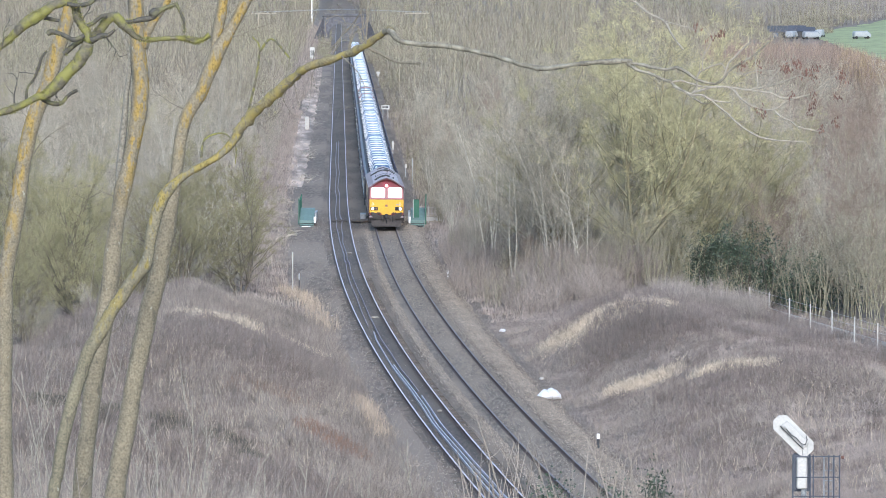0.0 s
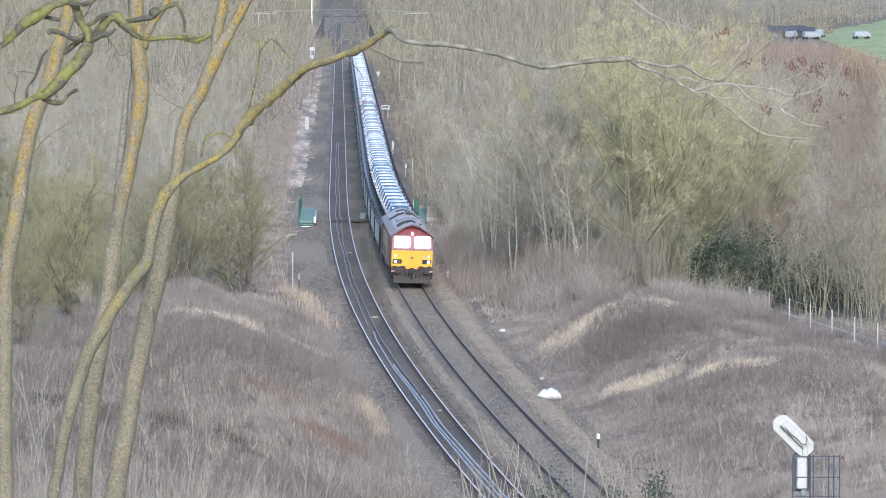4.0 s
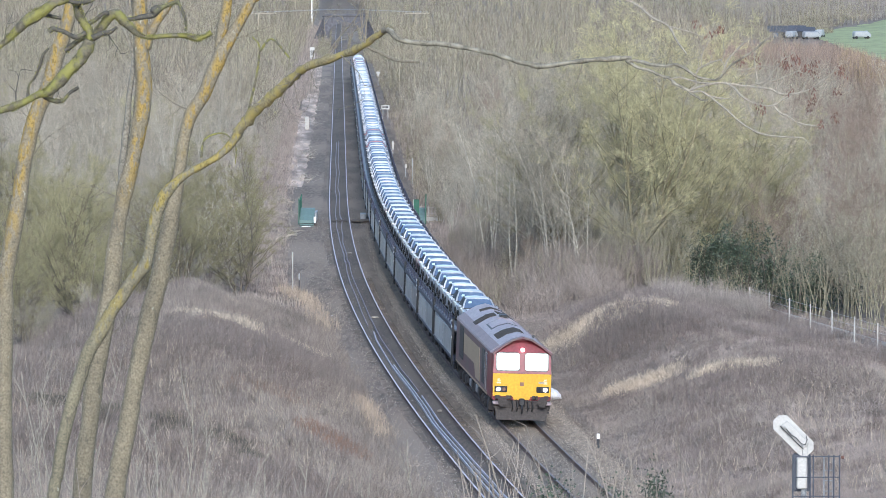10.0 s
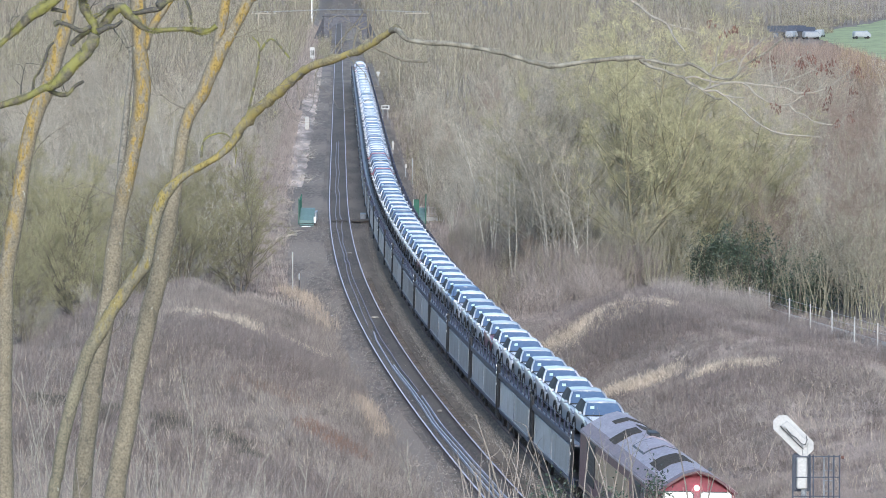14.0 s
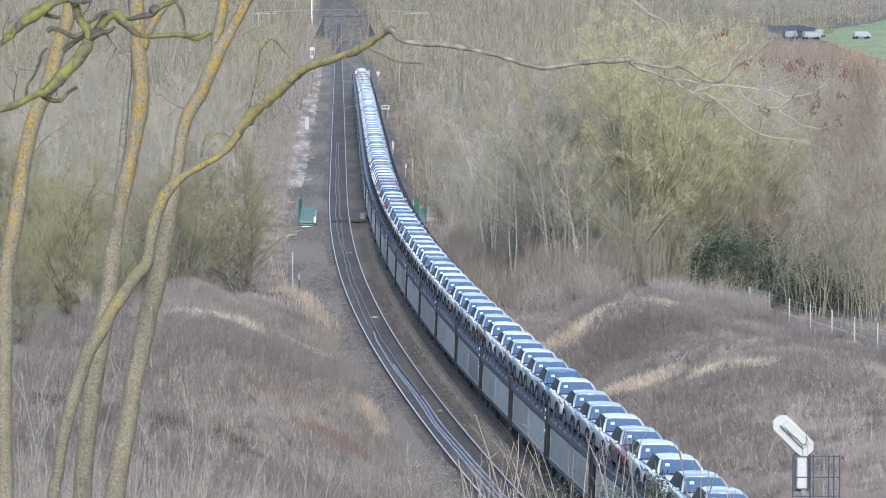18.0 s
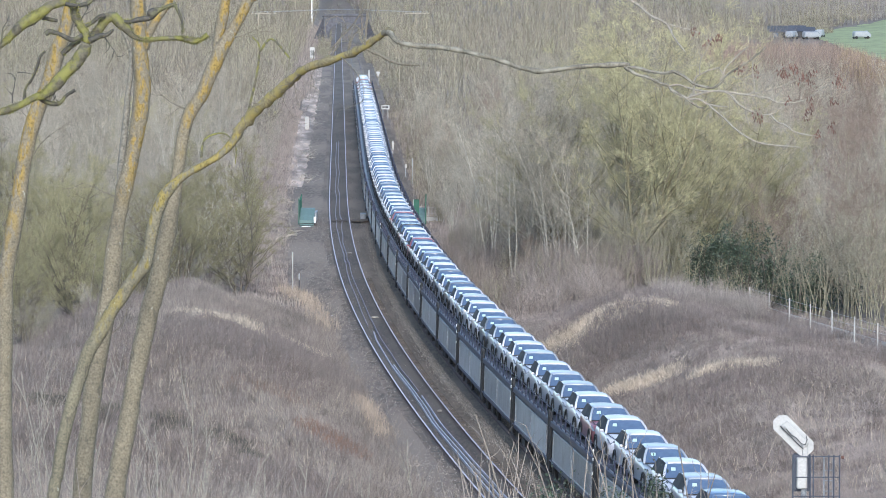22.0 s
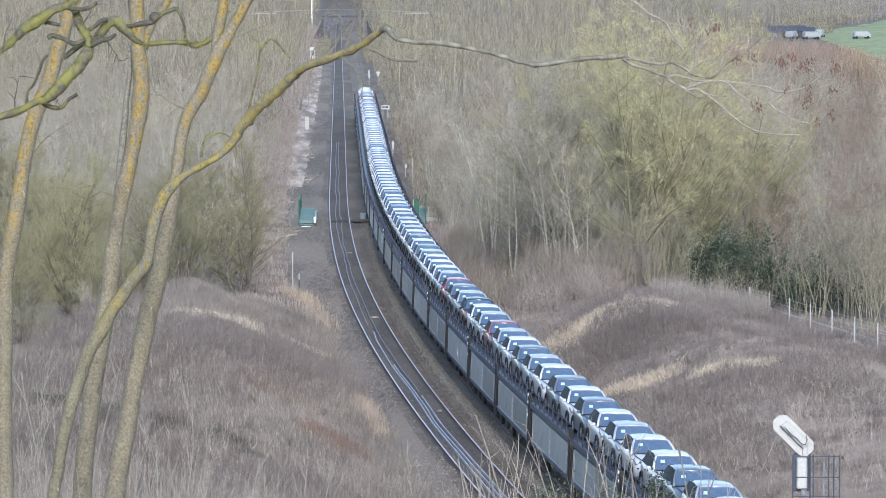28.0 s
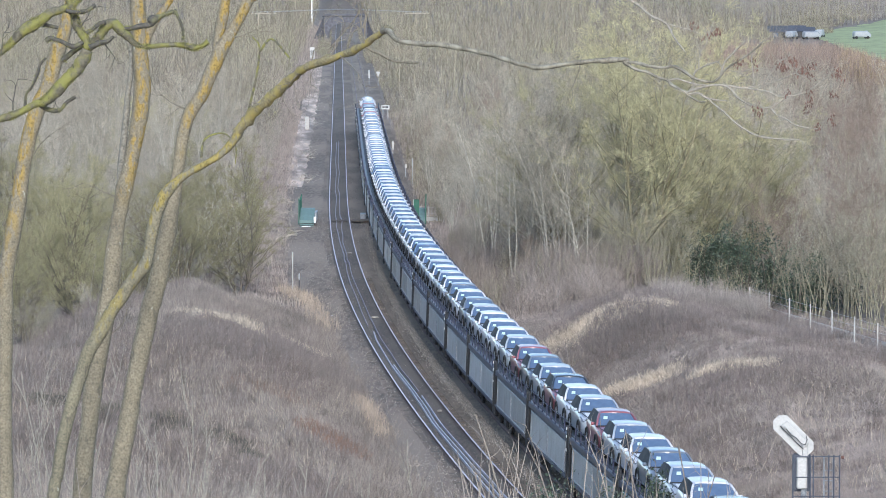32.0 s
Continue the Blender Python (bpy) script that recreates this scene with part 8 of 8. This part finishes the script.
marker_post(0.3, 291, 0.6, "short white marker post beside the ballast", 0.1)
marker_post(6.55, 189.8, 0.75, "short black and white marker post", 0.1, low="dark_steel")
marker_post(-9.3, 279, 2.5, "slim pale post beside the line", 0.06, "galv_pale", "galv_pale")
marker_post(-8.85, 277.5, 1.3, "thin dark post with a pale top", 0.07, "galv", "dark_steel")
marker_post(-2.8, 412, 2.4, "slim pale pole at the wood's edge", 0.08, "galv", "galv")
marker_post(-4.6, 405, 0.8, "short white marker post beside the line", 0.14)


def lump(name, x, y, sx, sy, sz, seed, material, label, category, dz=0.0):
    """An uneven sack or stone."""
    rd = random.Random(seed)
    rings = []
    for a in range(7):
        f = a / 6
        r = math.sin(math.pi * min(0.97, max(0.08, f)))
        ring = []
        for k in range(10):
            w = 2 * math.pi * k / 10
            q = r * rd.uniform(0.8, 1.12)
            ring.append((sx * (f - 0.5) * 2, sy * q * math.cos(w), sz * (0.85 + q * math.sin(w)) * (0.75 + 0.35 * abs(math.sin(f * 6)))))
        rings.append(ring)
    return solid(name, Geo().loft(rings), M[material], label, category, pose(x, y, land1(x, y) + dz, 0, 0, rd.uniform(10, 30)), smooth=True)


def sack(x, y):
    """A half-empty plastic sack, creased and slumped."""
    rings = []
    for i in range(15):
        f = i / 14
        r = math.sin(math.pi * min(0.985, max(0.04, f))) ** 0.4
        ring = []
        for k in range(18):
            w = 2 * math.pi * k / 18
            p = Vector((1.16 * (f - 0.5), 0.36 * r * math.cos(w), 0.02 + 0.26 * r * (1 + math.sin(w)) * (1.05 - 0.22 * math.exp(-((f - 0.42) / 0.07) ** 2))))
            q = 1 + 0.16 * noise.noise(p * 5) + 0.1 * noise.noise(p * 14)
            ring.append((p.x * (1 + 0.1 * noise.noise(p * 6)), p.y * q, max(0.0, p.z * q)))
        rings.append(ring)
    solid("sack", Geo().loft(rings), M["film"], "crumpled white plastic sack beside the track", "sack", pose(x, y, land1(x, y) - 0.03, 0, 0, 14))


sack(5.0, 211.5)
lump("litter", 4.85, 221, 0.14, 0.1, 0.1, 2, "white_plate", "scrap of white litter on the bank", "litter")
lump("litter", 3.3, 249, 0.2, 0.14, 0.12, 3, "film", "scrap of white litter on the bank", "litter")
lump("litter", -6.35, 260, 0.2, 0.12, 0.07, 4, "film", "scrap of white litter beside the track", "litter")
for k, (x, y) in enumerate(((-2.0, 204.5), (-6.2, 306), (-9.3, 505), (-9.6, 520), (-10.4, 470), (-9.4, 430), (-10.5, 540))):
    lump("stone_block", x, y, 0.28, 0.16, 0.06, 20 + k, "chalk", "pale broken concrete lump beside the track", "stone")
t = thing("track_clamp", pose(0, 0, 0), "short pale clamp lying against the spare rails", "track fitting")
for y, o, w in ((204, 0.42, 0.2), (257, 0.3, 0.42), (313, 0.3, 0.3)):
    part("bar", Geo().box(left_x(y) + o, y, -0.08, w, 0.22, 0.09, 0.03), M["chalk"], t)


# ---- fence and path on the right bank ----
def bank_fence():
    t = thing("post_fence", pose(0, 0, 0), "row of pale fence posts with wires on the bank", "fence")
    pts = []
    for k in range(1, 10):
        x, y = 15.1 + 0.733 * k, 236.5 - 3.83 * k
        pts.append((x, y, land1(x, y)))
    for k, (x, y, z) in enumerate(pts):
        part("post", Geo().box(x, y, z + 0.6, 0.07, 0.07, 1.3, 0.015), M["galv_pale"], t)
    for h in (0.45, 0.8, 1.15):
        part("wire", Geo().tube([(x, y, z + h) for x, y, z in pts], 0.008, 4), M["galv"], t)


bank_fence()
g = Geo()
g.loft([[(x, y, land1(x, y) + (0.09 if 0 < q < 1.8 else -0.1)) for x, y, q in ((17.6 + 0.733 * k + q, 234.5 - 3.83 * k + q * 0.19, q) for q in (0.0, 0.15, 0.6, 1.2, 1.65, 1.8))] for k in range(14)], close=False)
M["path_grey"] = mat("path_grey", (0.34, 0.31, 0.275), var=0.2, scale=0.4, fine=6)
solid("footpath", g, M["path_grey"], "grey surfaced path behind the fence", "path", kind="structure")


def pale_patch(x, y, rx, ry, seed):
    """A flat heap of cut twigs and chalky rubble beside the line."""
    rg = np.random.default_rng(seed)
    n = 110
    px, py = x + rx * rg.normal(0, 0.5, n), y + ry * rg.normal(0, 0.45, n)
    base = np.stack([px, py, land(px, py) + rg.uniform(0, 0.3, n)], axis=1)
    way = rg.normal(0, 1, (n, 3)) * np.array([1, 1, 0.35])
    ob = new("brash_heap", tri_mesh("brash_heap", sticks(base, way, rg.uniform(0.25, 0.8, n), rg.uniform(0.03, 0.09, n), rg), M["chalk"]))
    tagged(ob, "pale heap of cut branches and rubble beside the line", "brash", kind="stuff")


for k, (x, y, rx, ry) in enumerate(((-16.0, 560, 1.2, 26), (-17.6, 620, 1.6, 30), (-19.5, 690, 1.8, 30), (-14.0, 470, 1.0, 16), (-12.6, 420, 1.0, 12), (-12.8, 362, 1.6, 7), (-13.8, 380, 1.4, 8), (-0.9, 356, 1.2, 5), (-11.4, 332, 0.7, 8), (-20.5, 760, 1.6, 30))):
    pale_patch(x, y, rx, ry, 300 + k)


# ---- poles, far buildings, field ----
def wood_pole(x, y, h, label, arms=0, two=False, r=0.16, material="timber"):
    gz = land1(x, y)
    t = thing("pole", pose(x, y, gz), label, "pole")
    for dx in ((-1.2, 1.2) if two else (0,)):
        part("shaft", Geo().tube([(dx, 0, 0), (dx, 0, h)], [r, r * 0.7], 8), M[material], t)
    for k in range(arms):
        part("crossarm", Geo().box(0, 0, h - 0.2 - k * 0.8, 5.4, 0.18, 0.2), M["timber"], t)
    for k in range(4 * bool(arms)):
        part("insulator", Geo().cyl(-2.4 + k * 1.6, 0, h + 0.05, 0.08, 0.3, "z", 8), M["galv"], t)


wood_pole(-39.0, 985, 8.3, "twin wooden power pole with a crossarm", 1, True)
wood_pole(-37.7, 1300, 13.5, "tall white pole beside the line", 0, False, 0.24, "white")
wood_pole(-5.8, 1010, 8.0, "distant wooden power pole with a crossarm", 1, False)
t = thing("power_line", pose(0, 0, 0), "thin overhead wires between wooden poles", "wires")
for dx in (-2.2, 0.0, 2.2):
    part("wire", Geo().tube([(-39 + dx, 985, land1(-39, 985) + 8.4), (-22 + dx, 996, 8.8), (-5.8 + dx, 1010, land1(-5.8, 1010) + 8.1)], 0.02, 4), M["galv"], t)


# blue-grey brick: the haze of the distance is in its colour
M["hazed_brick"] = mat("hazed_brick", (0.1, 0.1, 0.115), var=0.3, scale=0.3, fine=2, bump=0.3)


def overbridge(y):
    """A brick road bridge over the two tracks, far off."""
    m = mid_x(y)
    t = thing("bridge", pose(m, y, dip1(y) - 0.4), "dark distant brick overbridge across the railway", "bridge")
    arch = [(4.1 * math.cos(a), 2.6 + 3.0 * math.sin(a)) for a in np.linspace(math.pi, 0, 17)]
    face = [(-4.1, 0.0)] + arch + [(4.1, 0.0)]
    over = [(-5.4, 0.0)] + [(-5.4 + 10.8 * k / 16, 7.0) for k in range(17)] + [(5.4, 0.0)]
    g = Geo()
    g.loft([[(x, q, z) for x, z in face] + [(x, q, z) for x, z in over[::-1]] for q in (0.0, 6.0)])
    part("arch", g, M["hazed_brick"], t, "brick arch")
    part("string_course", Geo().box(0, -0.05, 7.1, 11.4, 0.4, 0.3), M["dark_steel"], t)
    part("parapet", Geo().box(0, 0.1, 7.45, 10.6, 0.4, 0.6, 0.05), M["hazed_brick"], t)
    for s in (-1, 1):
        part("wing_wall", Geo().loft([[(s * 5.4, 0.5, 0), (s * 5.4, 0.5, 7.0), (s * 5.4, 1.0, 7.0), (s * 5.4, 1.0, 0)], [(s * 7.6, -3, 0), (s * 7.6, -3, 2.0), (s * 7.6, -2.5, 2.0), (s * 7.6, -2.5, 0)]]), M["hazed_brick"], t)


overbridge(1120)


def field_sheet():
    ys = list(np.linspace(865, 1333, 40))
    g = Geo()
    rings = []
    for y in ys:
        x0 = float(meadow_edge(y))
        rings.append([(x, y, float(land(x, y)) + 0.25) for x in np.linspace(x0, x0 + 140, 25)])
    g.loft(rings, close=False)
    solid("meadow", g, M["field"], "green meadow on the hillside", "field", kind="structure", smooth=True)


field_sheet()


def barn(x, y, w, d, h, label, wall, roof):
    z = land1(x, y)
    t = thing("barn", pose(x, y, z), label, "building", group="farm buildings")
    part("wall", Geo().box(0, 0, h / 2, w, d, h), M[wall], t)
    part("roof", Geo().loft([[(-w / 2 - 0.4, -d / 2 - 0.5, h - 0.1), (-w / 2 - 0.4, 0, h + d * 0.3), (-w / 2 - 0.4, d / 2 + 0.5, h - 0.1)], [(w / 2 + 0.4, -d / 2 - 0.5, h - 0.1), (w / 2 + 0.4, 0, h + d * 0.3), (w / 2 + 0.4, d / 2 + 0.5, h - 0.1)]]), M[roof], t)
    part("door", Geo().box(w * 0.2, -d / 2 - 0.05, h * 0.4, 2.4, 0.1, h * 0.8), M["black"], t)
    part("window", Geo().box(-w * 0.25, -d / 2 - 0.05, h * 0.5, 1.4, 0.1, 1.0), M["glass"], t)


def van(x, y, label, turn):
    t = thing("van", pose(x, y, land1(x, y) + 0.2, 0, 0, turn), label, "van", group="vehicles by the farm")
    part("body", Geo().box(0.6, 0, 1.15, 3.4, 1.9, 1.5, 0.25), M["van_paint"], t)
    part("cab", Geo().loft([[(2.2, -0.95, 0.5), (2.2, 0.95, 0.5), (2.2, 0.9, 2.0), (2.2, -0.9, 2.0)], [(3.2, -0.9, 0.5), (3.2, 0.9, 0.5), (3.15, 0.85, 1.1), (3.15, -0.85, 1.1)]]), M["van_paint"], t)
    part("windscreen", Geo().box(2.75, 0, 1.55, 0.1, 1.5, 0.5, m=Matrix.Rotation(radians(-45), 4, "Y")), M["glass"], t)
    for dx in (-0.6, 2.4):
        for s in (-1, 1):
            part("wheel", Geo().cyl(dx, s * 0.9, 0.35, 0.35, 0.22, "y", 12), M["tyre"], t)


# ---- sleepers ----
SLEEPER = Geo().box(0, 0, 0, 2.5, 0.24, 0.1, 0.01).mesh("sleeper", M["sleeper"])
for tr, x_of in ((track_up, left_x), (track_down, right_x)):
    rds = random.Random(9)
    for k in range(190):
        y = 165 + k * 0.66
        ob = new("sleeper", SLEEPER)
        ob.parent = tr
        ob.matrix_local = pose(x_of(y), y, -0.236 + rds.uniform(-0.008, 0.012), 0, 0, -math.degrees(math.atan(slope_x(y))) + rds.uniform(-0.5, 0.5))


# ---- loose ballast stones ----
def ballast_stones():
    n = 62000
    y = 168 + 190 * rng.uniform(0, 1, n) ** 1.15
    band = rng.choice(6, n, p=[0.13, 0.33, 0.18, 0.16, 0.15, 0.05])
    u = np.select([band == 0, band == 1, band == 2, band == 3, band == 4], [rng.normal(0.3, 0.22, n), rng.normal(3.75, 0.35, n), rng.uniform(2.9, 4.9, n), rng.uniform(0.5, 2.9, n), rng.uniform(-6.2, -2.9, n)], rng.uniform(-3.0, -0.5, n))
    x = np.interp(y, MID_Y, MID_X) + u
    z = np.interp(u, [-4.9, -4.2, -3.2, -1.0, -0.4, 0.0, 0.2, 0.45, 0.65, 1.0, 3.0, 3.3, 3.65, 4.0, 4.3, 4.9, 5.2], [-0.26, -0.25, -0.165, -0.19, -0.22, -0.23, -0.18, -0.175, -0.22, -0.165, -0.17, -0.115, -0.085, -0.155, -0.26, -0.335, -0.5])
    c = np.stack([x, y, z + 0.01], axis=1)
    s = rng.uniform(0.018, 0.042, n)
    corners = [c + rng.normal(0, 0.25, (n, 3)) * s[:, None] + np.array(d) * s[:, None] for d in ((1, 0.6, -0.3), (-1, 0.6, -0.3), (0, -1.1, -0.3), (0, 0, 0.8))]
    tri = [np.stack([corners[a], corners[b], corners[q]], axis=1) for a, b, q in ((0, 1, 3), (1, 2, 3), (2, 0, 3))]
    stuff("ballast_stones", np.concatenate(tri), M["stone_spread"], "loose pale ballast stones beside the rails", "stones")


M["stone_spread"] = island(mat("stone_spread", (0.31, 0.26, 0.208), var=0.3, scale=0.4, fine=5, bump=0), 0.45)
ballast_stones()

for x, y, w, d, h, lb, wl, rf in ((84.5, 1135, 5.5, 5, 1.5, "long dark farm barn with a slate roof", "slate", "slate"), (89.2, 1140, 3.6, 4.5, 1.6, "low dark farm building with a slate roof", "slate", "slate"), (93.0, 1160, 4, 4, 1.3, "small dark farm shed", "slate", "slate")):
    barn(x, y, w, d, h, lb, wl, rf)
for x, y, turn in ((85.0, 1108, 65), (89.4, 1110, 20), (93.2, 1122, 75), (100.6, 1098, 15)):
    van(x, y, "white van parked by the farm", turn)


motions()
